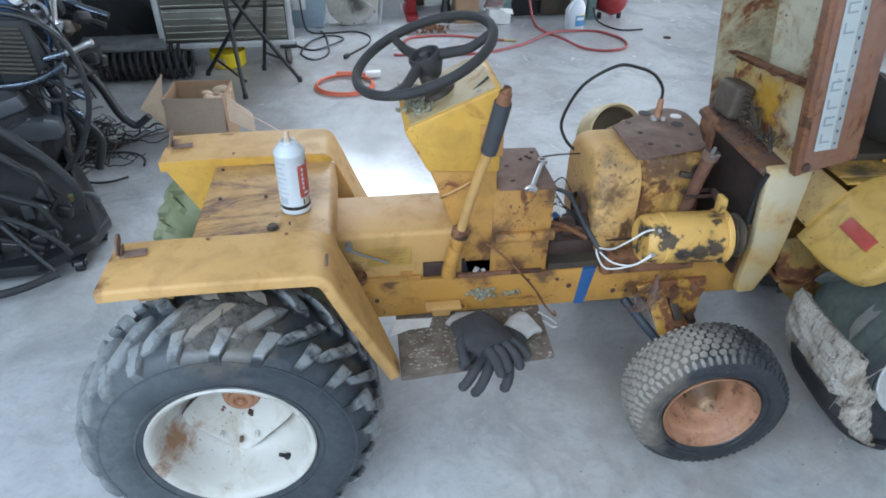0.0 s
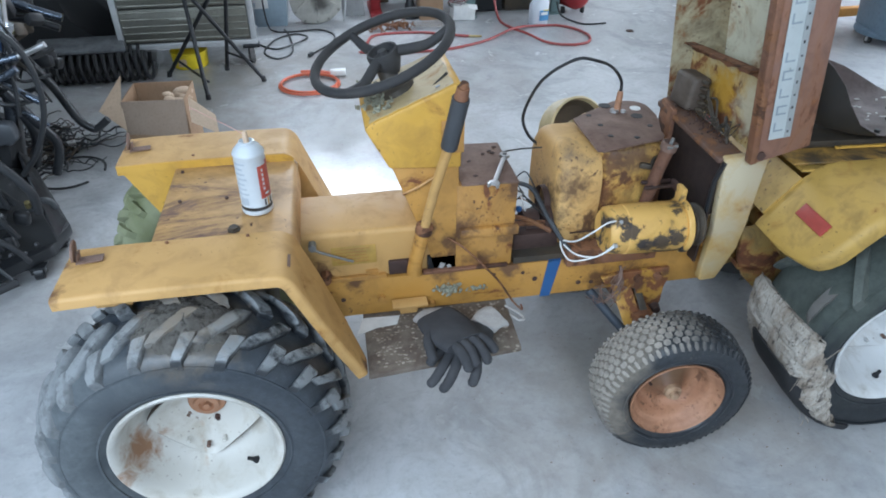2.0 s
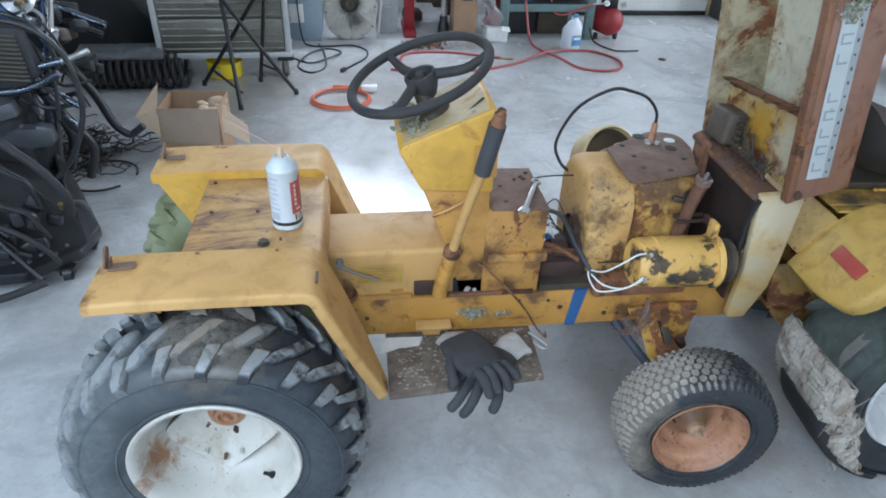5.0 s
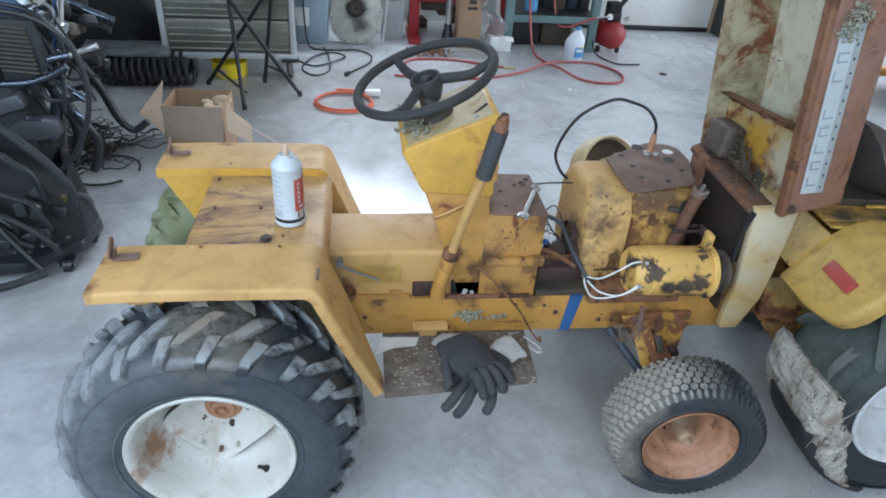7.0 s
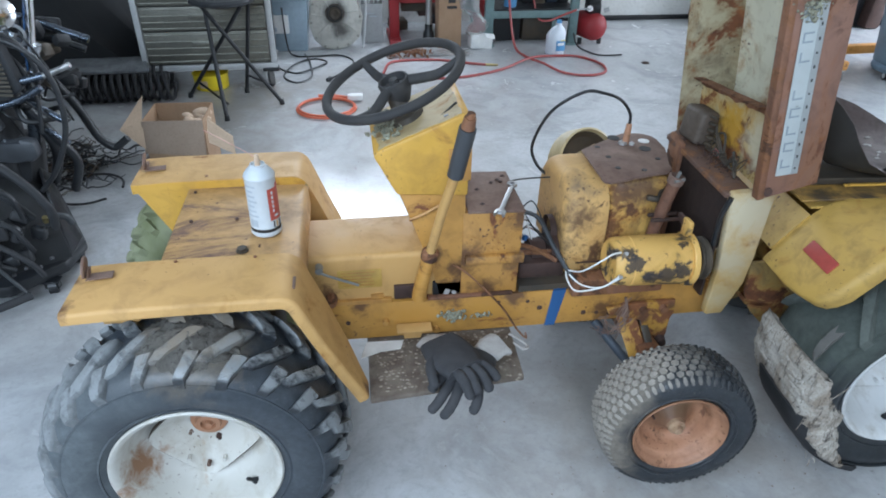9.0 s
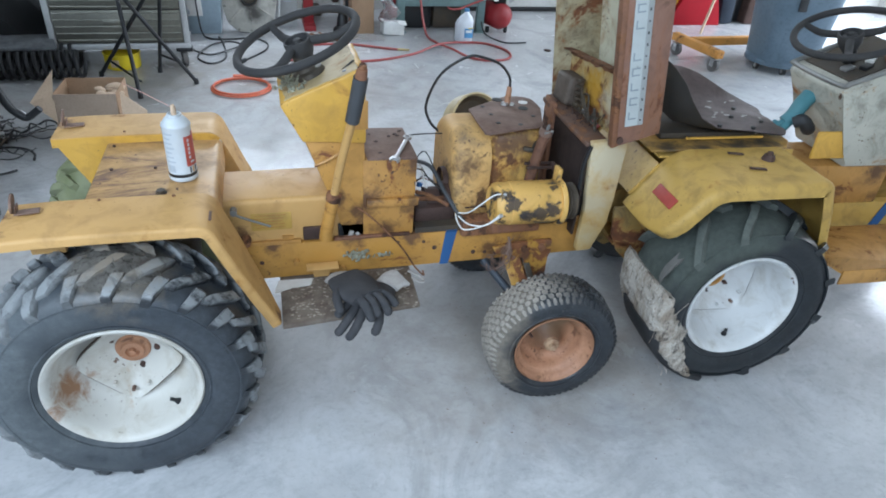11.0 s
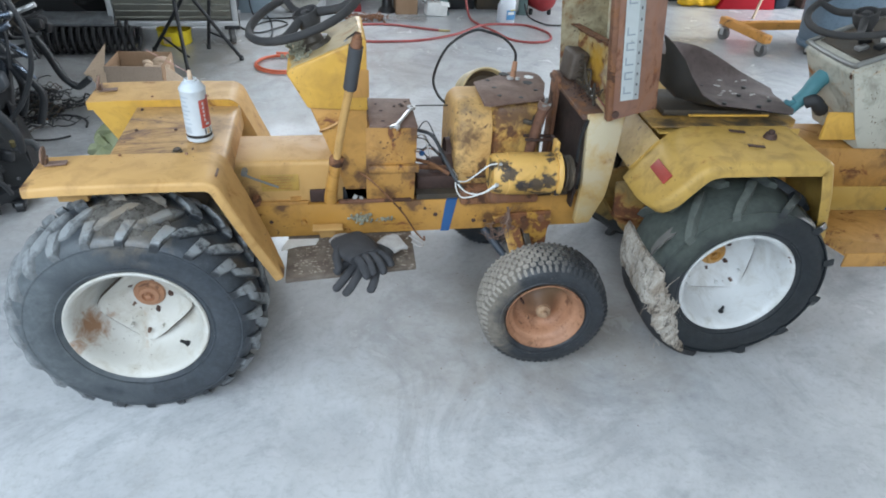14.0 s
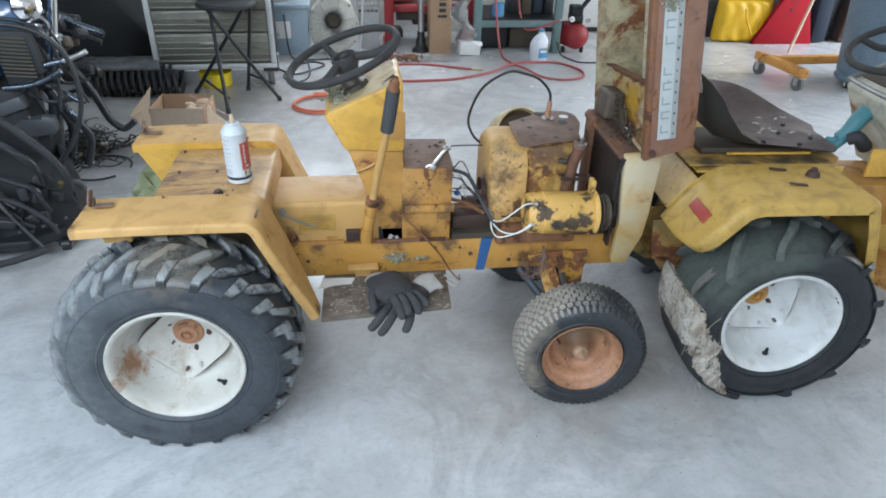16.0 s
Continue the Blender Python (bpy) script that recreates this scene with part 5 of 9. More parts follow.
    bm = B()
    box(bm, (1.0, cy + 0.03, 0.44), (0.24, 0.05, 0.05), (0, 0, 0), 0.006)
    part("cradle", bm, RUST, g)
    # loom between battery box and engine
    rnd = random.Random(8)
    for k in range(7):
        bm = B()
        a = Vector((0.75, -0.02 + 0.02 * k, 0.60 - 0.02 * k))
        sweep(bm, [a, a + Vector((0.03, rnd.uniform(-0.03, 0.03), rnd.uniform(-0.01, 0.05))), a + Vector((0.06, rnd.uniform(-0.05, 0.02), rnd.uniform(-0.06, 0.02))), Vector((0.86, -0.08 + 0.01 * k, 0.50)), Vector((0.875, -0.11, 0.475))], 0.0018, 6)
        part("wire", bm, (WIRE_BLACK, GREASE, WIRE_BLACK, WIRE_WHITE, WIRE_BLACK, RUST, WIRE_BLACK)[k], t)
    bm = B()
    sweep(bm, [(0.745, 0.06, 0.655), (0.80, 0.09, 0.645), (0.87, 0.10, 0.640)], 0.002, 6)
    part("wire", bm, WIRE_BLACK, t)
    bm = B()
    sweep(bm, [(0.745, -0.03, 0.62), (0.80, -0.035, 0.60), (0.835, -0.06, 0.54), (0.865, -0.105, 0.49), (0.885, -0.125, 0.465)], 0.0058, 8)
    part("wiring_loom", bm, GRIP, t, "tangle of black wiring")
    bm = B()
    box(bm, (0.768, -0.05, 0.552), (0.014, 0.012, 0.014), (10, 20, 30), 0.003)
    part("wire_tag", bm, TAPE, t, "blue tape tag on the wires")


def grille_one(t):
    g = new("grille_housing")
    g.parent = t
    # near and far side cheeks
    for s in (-1, 1):
        y = s * 0.160
        bm = B()
        o = [(1.222, 0.700), (1.228, 0.706), (1.326, 0.710), (1.333, 0.702), (1.326, 0.52), (1.322, 0.445), (1.285, 0.352), (1.242, 0.350), (1.236, 0.358), (1.240, 0.50)]
        prism(bm, [(x, y, z) for x, z in o], (0, -s * 0.022, 0), 0.006)
        part("cheek", bm, CHEEK, g, "faded cream and yellow side cheek")
    bm = B()
    sweep(bm, [(1.222, -0.158, 0.695), (1.214, -0.15, 0.64), (1.215, -0.148, 0.56)], 0.006, 8)
    part("edge_trim", bm, BLACK, g, "perished black rubber edging")
    # dark screen across the machine, and its top bar
    bm = B()
    prism(bm, [(1.222, -0.14, 0.40), (1.222, 0.13, 0.40), (1.216, 0.13, 0.705), (1.226, -0.14, 0.690)], (0.006, 0, 0))
    part("screen", bm, mottled("black_brown_screen", (0.040, 0.022, 0.017), (0.018, 0.011, 0.009), 10, 80, (0.6, 0.85)), g, "dark brown rusted screen")
    bm = B()
    prism(bm, [(1.204, 0.165, 0.72), (1.203, 0.150, 0.72), (1.212, -0.145, 0.700), (1.225, -0.150, 0.700), (1.28, -0.150, 0.703), (1.275, 0.205, 0.725)], (0, 0, -0.012), 0.002)
    part("top_bar", bm, RUST_SOOT, g, "rusted top bar")
    bm = B()
    prism(bm, [(1.203, 0.078, 0.728), (1.206, 0.150, 0.734), (1.206, 0.150, 0.700), (1.206, 0.142, 0.42), (1.203, 0.078, 0.42)], (0.012, 0, 0), 0.002)
    part("post", bm, RUST, g)
    # header plate with the regulator
    bm = B()
    prism(bm, [(1.300, -0.148, 0.70), (1.300, 0.205, 0.72), (1.292, 0.205, 0.855), (1.292, -0.10, 0.885), (1.298, -0.148, 0.85)], (0.005, 0, 0))
    part("header", bm, HEADER_PALE, g, "yellow header plate eaten by rust")
    bm = B()
    top = [(0.205 - 0.018 * k, 0.860 + 0.0016 * k + 0.003 * noise.noise(Vector((k * 0.9, 3, 1)))) for k in range(18)]
    prism(bm, [(1.288, y, z) for y, z in top] + [(1.288, y, z - 0.016 - 0.007 * noise.noise(Vector((y * 60, 8, 2)))) for y, z in top[::-1]], (0.006, 0, 0))
    prism(bm, [(1.262, y, z + 0.001) for y, z in top] + [(1.290, y, z + 0.001) for y, z in top[::-1]], (0, 0, 0.003))
    part("header_edge", bm, RUST, g)
    bm = B()
    box(bm, (1.262, 0.118, 0.765), (0.055, 0.088, 0.088), (0, 6, 4), 0.012, 3)
    part("regulator", bm, mottled("dull_brown_cover", (0.12, 0.095, 0.075), (0.075, 0.055, 0.042), 14, 80, (0.5, 0.75)), g, "grey brown voltage regulator box")
    bm = B()
    for k in range(5):
        box(bm, (1.265, 0.058, 0.735 + 0.018 * k), (0.014, 0.02, 0.008), (0, 0, 20), 0.002)
    part("terminal_strip", bm, GREASE, g)
    bm = B()
    rnd = random.Random(4)
    for k in range(5):
        sweep(bm, [(1.27, 0.05, 0.74 + 0.012 * k), (1.262 + 0.02 * rnd.random(), 0.02, 0.75 + 0.03 * rnd.random()), (1.268, -0.02, 0.725), (1.265, -0.055 - 0.02 * rnd.random(), 0.74), (1.262, -0.09, 0.708)], 0.0032, 6)
    sweep(bm, [(1.268, -0.05, 0.76), (1.262, -0.075, 0.735), (1.258, -0.095, 0.712)], 0.004, 8)
    for k in range(12):
        y = rnd.uniform(-0.08, 0.08)
        sweep(bm, [(1.258, y, 0.722), (1.25 + 0.03 * rnd.random(), y - 0.03, 0.735 + 0.03 * rnd.random()), (1.255, y - 0.05 * rnd.random(), 0.728), (1.265, y + 0.04, 0.735)], 0.0013, 5)
    part("grille_wiring", bm, GREASE, g, "tangled old wiring")
    bm = B()
    debris(bm, [(1.255, 0.02, 0.722), (1.262, -0.05, 0.715), (1.25, 0.06, 0.722)], 0.003, 150, (0.014, 0.035, 0.004), 9)
    tagged(part("rust_litter", bm, RUST_DARK, g), kind="stuff")
    # axle bracket, spring and steel arms under the rail
    bm = B()
    prism(bm, [(1.040, -0.110, 0.372), (1.172, -0.110, 0.376), (1.176, -0.110, 0.335), (1.165, -0.110, 0.315), (1.168, -0.110, 0.262), (1.156, -0.110, 0.236), (1.135, -0.110, 0.216), (1.112, -0.110, 0.230), (1.098, -0.110, 0.262), (1.088, -0.110, 0.318), (1.050, -0.110, 0.330), (0.995, -0.110, 0.342), (0.985, -0.110, 0.362)], (0, -0.012, 0), 0.002)
    part("axle_bracket", bm, HEADER_MAT, t, "rust eaten yellow axle bracket")
    bm = B()
    prism(bm, [(1.020, -0.10, 0.330), (1.075, -0.10, 0.330), (1.100, -0.20, 0.215), (1.050, -0.20, 0.215)], (0, 0.006, 0.006), 0.001)
    part("axle_stay", bm, HEADER_MAT, t, "rusty orange axle stay plate")
    bm = B()
    prism(bm, [(1.085, -0.10, 0.320), (1.105, -0.10, 0.320), (1.122, -0.19, 0.225), (1.102, -0.19, 0.225)], (0, 0.004, 0.006), 0.001)
    part("strap", bm, GREASE, t, "dark greasy steel strap")
    bm = B()
    cyl(bm, (1.152, -0.122, 0.245), (1.152, -0.140, 0.245), 0.016, 0.012, 10)
    part("axle_pin", bm, RUST_DARK, t, "rusted axle pin")
    for x, z in ((1.085, 0.352), (1.14, 0.354)):
        bm = B()
        cyl(bm, (x, -0.12, z), (x, -0.134, z), 0.012, 0.010, 8)
        part("bracket_bolt", bm, RUST, t)
    bm = B()
    sweep(bm, [(0.965, -0.10, 0.31), (1.02, -0.16, 0.25), (1.06, -0.20, 0.21)], 0.012, 10)
    part("tie_rod", bm, plain("blue_grey_steel", (0.045, 0.055, 0.07), 0.55, 0.2), t, "blue grey steel tie rod")
    bm = B()
    box(bm, (1.10, 0, 0.24), (0.06, 0.46, 0.05), (0, 0, 0), 0.008)
    cyl(bm, (1.10, -0.24, 0.19), (1.10, -0.24, 0.30), 0.022, None, 14)
    cyl(bm, (1.10, 0.24, 0.19), (1.10, 0.24, 0.30), 0.022, None, 14)
    cyl(bm, (1.10, -0.33, 0.185), (1.10, -0.22, 0.19), 0.012, None, 12)
    cyl(bm, (1.10, 0.33, 0.185), (1.10, 0.22, 0.19), 0.012, None, 12)
    part("front_axle", bm, RUST, t, "rusted front axle")
    bm = B()
    rnd = random.Random(17)
    for k in range(11):
        j = lambda q: rnd.gauss(0, q)
        sweep(bm, [(1.032 + j(0.006), -0.128, 0.392 + j(0.008)), (1.033 + j(0.008), -0.134, 0.35 + j(0.01)), (1.020 + j(0.012), -0.138, 0.318 + j(0.012)), (0.995 + j(0.012), -0.14, 0.305 + j(0.02)), (0.97 + j(0.012), -0.136, 0.335 + j(0.02))], 0.0010, 5)
    sweep(bm, [(1.028, -0.125, 0.40), (1.034, -0.132, 0.37), (1.024, -0.136, 0.345)], 0.0035, 6)
    tagged(part("twisted_wire", bm, RUST_BROWN, t, "twisted rusty fence wire"), kind="stuff")


def hood_one(t):
    h = new("hood")
    h.parent = t
    # the hood stands on its nose: near side sheet, top sheet, far side sheet
    lx = lambda z: 1.264 - 0.056 * (z - 0.705) / 0.41
    rx = lambda z: 1.402 - 0.050 * (z - 0.745) / 0.37
    bm = B()
    z1 = 1.36
    prism(bm, [(lx(0.700), -0.187, 0.700), (rx(0.735), -0.187, 0.738), (rx(z1), -0.187, z1), (lx(z1), -0.187, z1)], (0, 0.004, 0), 0.0012)
    part("side_sheet", bm, RUST_HOOD, h, "rusted hood side with a pale name strip")
    bm = B()
    prism(bm, [(lx(0.700), -0.190, 0.700), (lx(0.700) + 0.016, -0.190, 0.704), (lx(z1) + 0.016, -0.190, z1), (lx(z1), -0.190, z1)], (0, 0.026, 0), 0.003)
    part("side_edge", bm, RUST, h)
    bm = B()
    prism(bm, [(rx(0.738), -0.185, 0.738), (rx(0.738), 0.20, 0.738), (rx(z1), 0.20, z1), (rx(z1), -0.185, z1)], (-0.004, 0, 0))
    part("top_sheet", bm, HOOD_IN, h, "cream hood inside with mould and rust")
    bm = B()
    prism(bm, [(lx(0.74) - 0.012, 0.196, 0.715), (rx(0.738), 0.196, 0.738), (rx(z1), 0.196, z1), (lx(z1), 0.196, z1)], (0, 0.004, 0), 0.001)
    part("far_sheet", bm, HOOD_DIRTY, h, "brown stained inside of the hood side")
    bm = B()
    z = 1.25
    prism(bm, [(lx(z) + 0.05, 0.195, z), (rx(z) - 0.005, 0.195, z), (rx(z) - 0.005, -0.18, z), (rx(z) - 0.03, -0.18, z)], (0, 0, 0.004))
    box(bm, (rx(1.3) - 0.01, 0, 1.3), (0.01, 0.37, 0.05))
    part("stiffener", bm, HOOD_IN, h)
    bm = B()
    cyl(bm, (1.285, -0.187, 0.722), (1.285, -0.192, 0.722), 0.011, 0.010, 14)
    part("hinge_bolt", bm, RUST_DARK, h)
    # the name strip, its letters stand on end
    a, b = Vector((1.290, -0.1895, 0.762)), Vector((1.341, -0.1895, 0.768))
    c, d = Vector((1.287, -0.1895, 1.140)), Vector((1.238, -0.1895, 1.130))
    bm = B()
    prism(bm, [a, b, c, d], (0, -0.0015, 0))
    strip_ob = part("name_strip", bm, LABEL, h, "pale metal name strip running up the hood")
    u, w = (d - a).normalized(), (b - a).normalized()
    off = Vector((0, -0.0016, 0))
    bm = B()
    prism(bm, [a.lerp(b, 0.70) + off, b + off, c + off, d.lerp(c, 0.70) + off], (0, -0.0005, 0))
    part("grey_edge", bm, LABEL_GREY, strip_ob, "grey lettered edge of the strip")
    for k in (0, 1, 2, 3, 4, 6, 7, 8):
        f = (k + 0.75) / 9.4
        p = a.lerp(d, f).lerp(b.lerp(c, f), 0.36) + off
        bm = B()
        prism(bm, [p - u * 0.011 - w * 0.012, p + u * 0.011 - w * 0.012, p + u * 0.011 - w * 0.008, p - u * 0.011 - w * 0.008], (0, -0.0006, 0))
        prism(bm, [p - u * 0.011 - w * 0.008, p - u * 0.007 - w * 0.008, p - u * 0.007 + w * 0.011, p - u * 0.011 + w * 0.011], (0, -0.0006, 0))
        if k % 2:
            prism(bm, [p + u * 0.007 - w * 0.008, p + u * 0.011 - w * 0.008, p + u * 0.011 + w * 0.011, p + u * 0.007 + w * 0.011], (0, -0.0006, 0))
        part("letter_bar", bm, LABEL_INK, strip_ob)
    for k in range(13):
        f = (k + 0.5) / 13
        p = a.lerp(d, f).lerp(b.lerp(c, f), 0.83) + off - Vector((0, 0.0006, 0))
        l = 0.0034 if k % 3 else 0.0022
        bm = B()
        prism(bm, [p - u * l - w * 0.0018, p + u * l - w * 0.0018, p + u * l + w * 0.0018, p - u * l + w * 0.0018], (0, -0.0006, 0))
        part("small_print", bm, INK, strip_ob)
    bm = B()
    debris(bm, [(1.255, -0.195, 1.125), (1.265, -0.195, 1.15), (1.248, -0.195, 1.14), (1.262, -0.195, 1.165)], 0.0038, 190, (0.012, 0.005, 0.014), 12)
    part("nest", bm, LICHEN, h, "grey clump of dried debris on the hood")


T1 = tractor_one()
engine_one(T1)
grille_one(T1)
hood_one(T1)


# ---- things lying on and hung from the tractor ----
STRAW_PINK = plain("pink_straw", (0.55, 0.28, 0.24), 0.4)


def spray_can(x, y, z, turn):
    c = thing("spray_can", pose(x, y, z, 0, 0, turn), "white and red aerosol cleaner can standing on the seat deck", "spray can")
    bm = B()
    lathe(bm, [(0.001, 0.002), (0.031, 0.002), (0.033, 0.0), (0.0345, 0.003), (0.0345, 0.010), (0.0335, 0.012), (0.0335, 0.138), (0.0345, 0.141), (0.033, 0.146)], (0, 0, 0), (0, 0, 1), 40)
    body = part("body", bm, CAN_WHITE, c)
    bm = B()
    lathe(bm, [(0.0337, 0.0115), (0.0338, 0.0115), (0.0338, 0.020), (0.0337, 0.020)], (0, 0, 0), (0, 0, 1), 40, False)
    part("dark_band", bm, INK, body)
    bm = B()
    lathe(bm, [(0.0335, 0.140), (0.0345, 0.142), (0.0335, 0.145), (0.0305, 0.149), (0.0255, 0.156), (0.0195, 0.162), (0.0165, 0.163), (0.0168, 0.168), (0.0145, 0.169), (0.0125, 0.165), (0.001, 0.165)], (0, 0, 0), (0, 0, 1), 36)
    part("shoulder", bm, CAN_WHITE, c, "domed white shoulder")
    bm = B()
    lathe(bm, [(0.006, 0.164), (0.0065, 0.176), (0.005, 0.186), (0.0045, 0.190), (0.001, 0.190)], (0, 0, 0), (0, 0, 1), 14)
    part("nozzle", bm, CARDBOARD_IN, c, "cream spray nozzle")

    def patch(name, a0, a1, z0, z1, mat, r=0.0338):
        bm = B()
        n = 8
        loops = []
        for k in range(n + 1):
            a = radians(a0 + (a1 - a0) * k / n)
            loops.append([Vector(((r + e) * math.cos(a), (r + e) * math.sin(a), zz)) for e, zz in ((0, z0), (0.0004, z0), (0.0004, z1), (0, z1))])
        rings(bm, loops)
        part(name, bm, mat, body)

    patch("red_panel", -62, 5, 0.040, 0.118, CAN_RED)
    patch("red_corner", -20, 5, 0.116, 0.126, CAN_RED)
    for k in range(7):
        patch("print_line", -150 + 4 * (k % 2), -105 - 6 * (k % 3), 0.052 + 0.012 * k, 0.056 + 0.012 * k, PAPER_GREY)
    for k in range(3):
        patch("logo_bar", -52 + 14 * k, -46 + 14 * k, 0.022, 0.038, INK if k != 1 else YELLOW_BRIGHT, 0.034)
    patch("logo_bar", -44, -24, 0.048, 0.053, CAN_WHITE, 0.0342)
    for k in range(5):
        patch("print_line", -48, -40, 0.060 + 0.011 * k, 0.067 + 0.011 * k, CAN_WHITE, 0.0342)
    patch("barcode", -146, -112, 0.026, 0.044, PAPER_GREY)
    bm = B()
    sweep(bm, [(-0.004, 0.0, 0.184), (-0.035, 0.02, 0.196), (-0.115, 0.07, 0.222)], 0.0007, 6)
    part("straw", bm, STRAW_PINK, c, "thin red spray straw")


spray_can(0.150, 0.052, 0.6175, 0)


def spanner(m):
    w = thing("combination_spanner", m, "bright steel combination spanner on the rusty battery tray", "spanner")
    bm = B()
    box(bm, (0, 0, 0.003), (0.135, 0.011, 0.005), (0, 0, 0), 0.0015)
    part("shank", bm, STEEL, w)
    bm = B()
    lathe(bm, [(0.0065, 0.0), (0.0125, 0.0), (0.0125, 0.008), (0.0065, 0.008), (0.0065, 0.0)], (0.073, 0, 0), (0, 0, 1), 18, False)
    part("ring_end", bm, STEEL, w)
    bm = B()
    prism(bm, [(-0.062, -0.006, 0), (-0.070, -0.013, 0), (-0.086, -0.013, 0), (-0.092, -0.008, 0), (-0.076, -0.005, 0), (-0.076, 0.006, 0), (-0.091, 0.011, 0), (-0.083, 0.014, 0), (-0.068, 0.012, 0), (-0.062, 0.006, 0)], (0, 0, 0.007), 0.001)
    part("open_end", bm, STEEL, w)


spanner(pose(0.712, 0.052, 0.6655, 0, 0, 66))

bm = B()
prism(bm, [(0.362, -0.212, 0.298), (0.728, -0.180, 0.298), (0.735, 0.02, 0.298), (0.365, 0.02, 0.298)], (0, 0, 0.014), 0.003)
board = solo("foot_board", bm, WOOD_DIRTY, "brown foot board caked with dirt and droppings", "foot board")
bm = B()
rnd = random.Random(21)
for k in range(420):
    x, y = rnd.uniform(0.38, 0.72), rnd.uniform(-0.19, 0.0)
    r = rnd.uniform(0.001, 0.0045)
    bmesh.ops.create_icosphere(bm, subdivisions=1, radius=r, matrix=Matrix.Translation((x, y, 0.312)) @ Matrix.Diagonal((1.2, rnd.uniform(0.6, 1), 0.5, 1)))
tagged(part("dirt", bm, SHAVINGS, board, "pale crumbs of dry dirt"), kind="stuff")
# crumbs of dirt fallen from the machines
bm = B()
rnd = random.Random(64)
for k in range(170):
    cx, cy, sx, sy = rnd.choice(((1.02, -0.30, 0.16, 0.10), (0.9, 0.05, 0.35, 0.14), (1.4, -0.28, 0.08, 0.10), (1.15, 1.05, 0.25, 0.25), (0.45, 1.55, 0.25, 0.2)))
    r = rnd.uniform(0.0007, 0.0018)
    bmesh.ops.create_icosphere(bm, subdivisions=1, radius=r, matrix=Matrix.Translation((rnd.gauss(cx, sx), rnd.gauss(cy, sy), r * 0.4)) @ Matrix.Diagonal((rnd.uniform(0.8, 2.0), rnd.uniform(0.7, 1.4), 0.6, 1)))
solo("dirt_crumbs", bm, RUST_BROWN, "dark crumbs of dirt and rust on the floor", "dirt", kind="stuff")

bm = B()
prism(bm, [(0.345, -0.075, 0.3135), (0.362, -0.015, 0.3135), (0.455, -0.018, 0.3135), (0.445, -0.05, 0.3135), (0.395, -0.055, 0.3135)], (0, 0, 0.0015))
solo("white_card", bm, WIRE_WHITE, "scrap of white card on the foot board", "card")
bm = B()
sweep(bm, [(0.725, -0.03, 0.318), (0.752, -0.06, 0.316), (0.760, -0.085, 0.318), (0.745, -0.095, 0.322), (0.728, -0.07, 0.322)], 0.0032, 8)
solo("cord_scrap", bm, CLOTH_WHITE, "short loop of dirty white cord", "cord")


def glove(name, m, fingers, palm, cuff, label):
    """fingers: lists of points; palm: (from, to, half width); cuff: points and radii."""
    g = thing(name, m, label, "glove", "work gloves")
    bm = B()
    p0, p1, hw = Vector(palm[0]), Vector(palm[1]), palm[2]
    d = (p1 - p0).normalized()
    side = d.cross(Vector((0, 0, 1))).normalized()
    up = side.cross(d).normalized()
    loops = []
    for k in range(9):
        t = k / 8
        wdt = hw * (0.78 + 0.35 * math.sin(math.pi * min(1, t * 0.75 + 0.15)))
        hgt = 0.017 * (0.7 + 0.4 * math.sin(math.pi * (0.2 + 0.6 * t)))
        c = p0.lerp(p1, t)
        loops.append([c + side * wdt * math.copysign(abs(math.cos(a)) ** 0.75, math.cos(a)) + up * hgt * math.copysign(abs(math.sin(a)) ** 0.8, math.sin(a)) for a in [2 * math.pi * q / 20 for q in range(20)]])
    rings(bm, loops)
    part("palm", bm, CLOTH_BLACK, g, "", 60, 0.002)
    for f in fingers:
        bm = B()
        pts = spline(f, 6)
        n = len(pts)
        loops, u = [], None
        for i, q in enumerate(pts):
            dd = (pts[min(i + 1, n - 1)] - pts[max(i - 1, 0)]).normalized()
            if u is None:
                _, u, _ = frame_of(dd)
            u = (u - dd * u.dot(dd)).normalized()
            v = dd.cross(u)
            t = i / (n - 1)
            rr = 0.0128 * (1.0 - 0.10 * t + 0.035 * math.sin(34 * t + 9 * f[0][0])) * (1.0 if t < 0.8 else math.sqrt(max(0.03, 1 - ((t - 0.8) / 0.21) ** 2)))
            loops.append([q + rr * (math.cos(a) * u + math.sin(a) * v) for a in [2 * math.pi * k / 12 for k in range(12)]])
        rings(bm, loops)
        part("finger", bm, CLOTH_BLACK, g, "", 60, 0.0012)
    bm = B()
    loops = []
    pts = [Vector(q) for q in cuff]
    for i, q in enumerate(pts):
        dd = (pts[min(i + 1, len(pts) - 1)] - pts[max(i - 1, 0)]).normalized()
        sd = dd.cross(Vector((0, 0, 1))).normalized()
        uu = sd.cross(dd)
        loops.append([q + sd * (0.036 + 0.004 * i) * math.cos(a) + uu * (0.015 + 0.003 * math.sin(3 * a + i)) * math.sin(a) for a in [2 * math.pi * k / 18 for k in range(18)]])
    rings(bm, loops)
    part("cuff", bm, CLOTH_WHITE, g, "white knitted cuff", 60, 0.003)


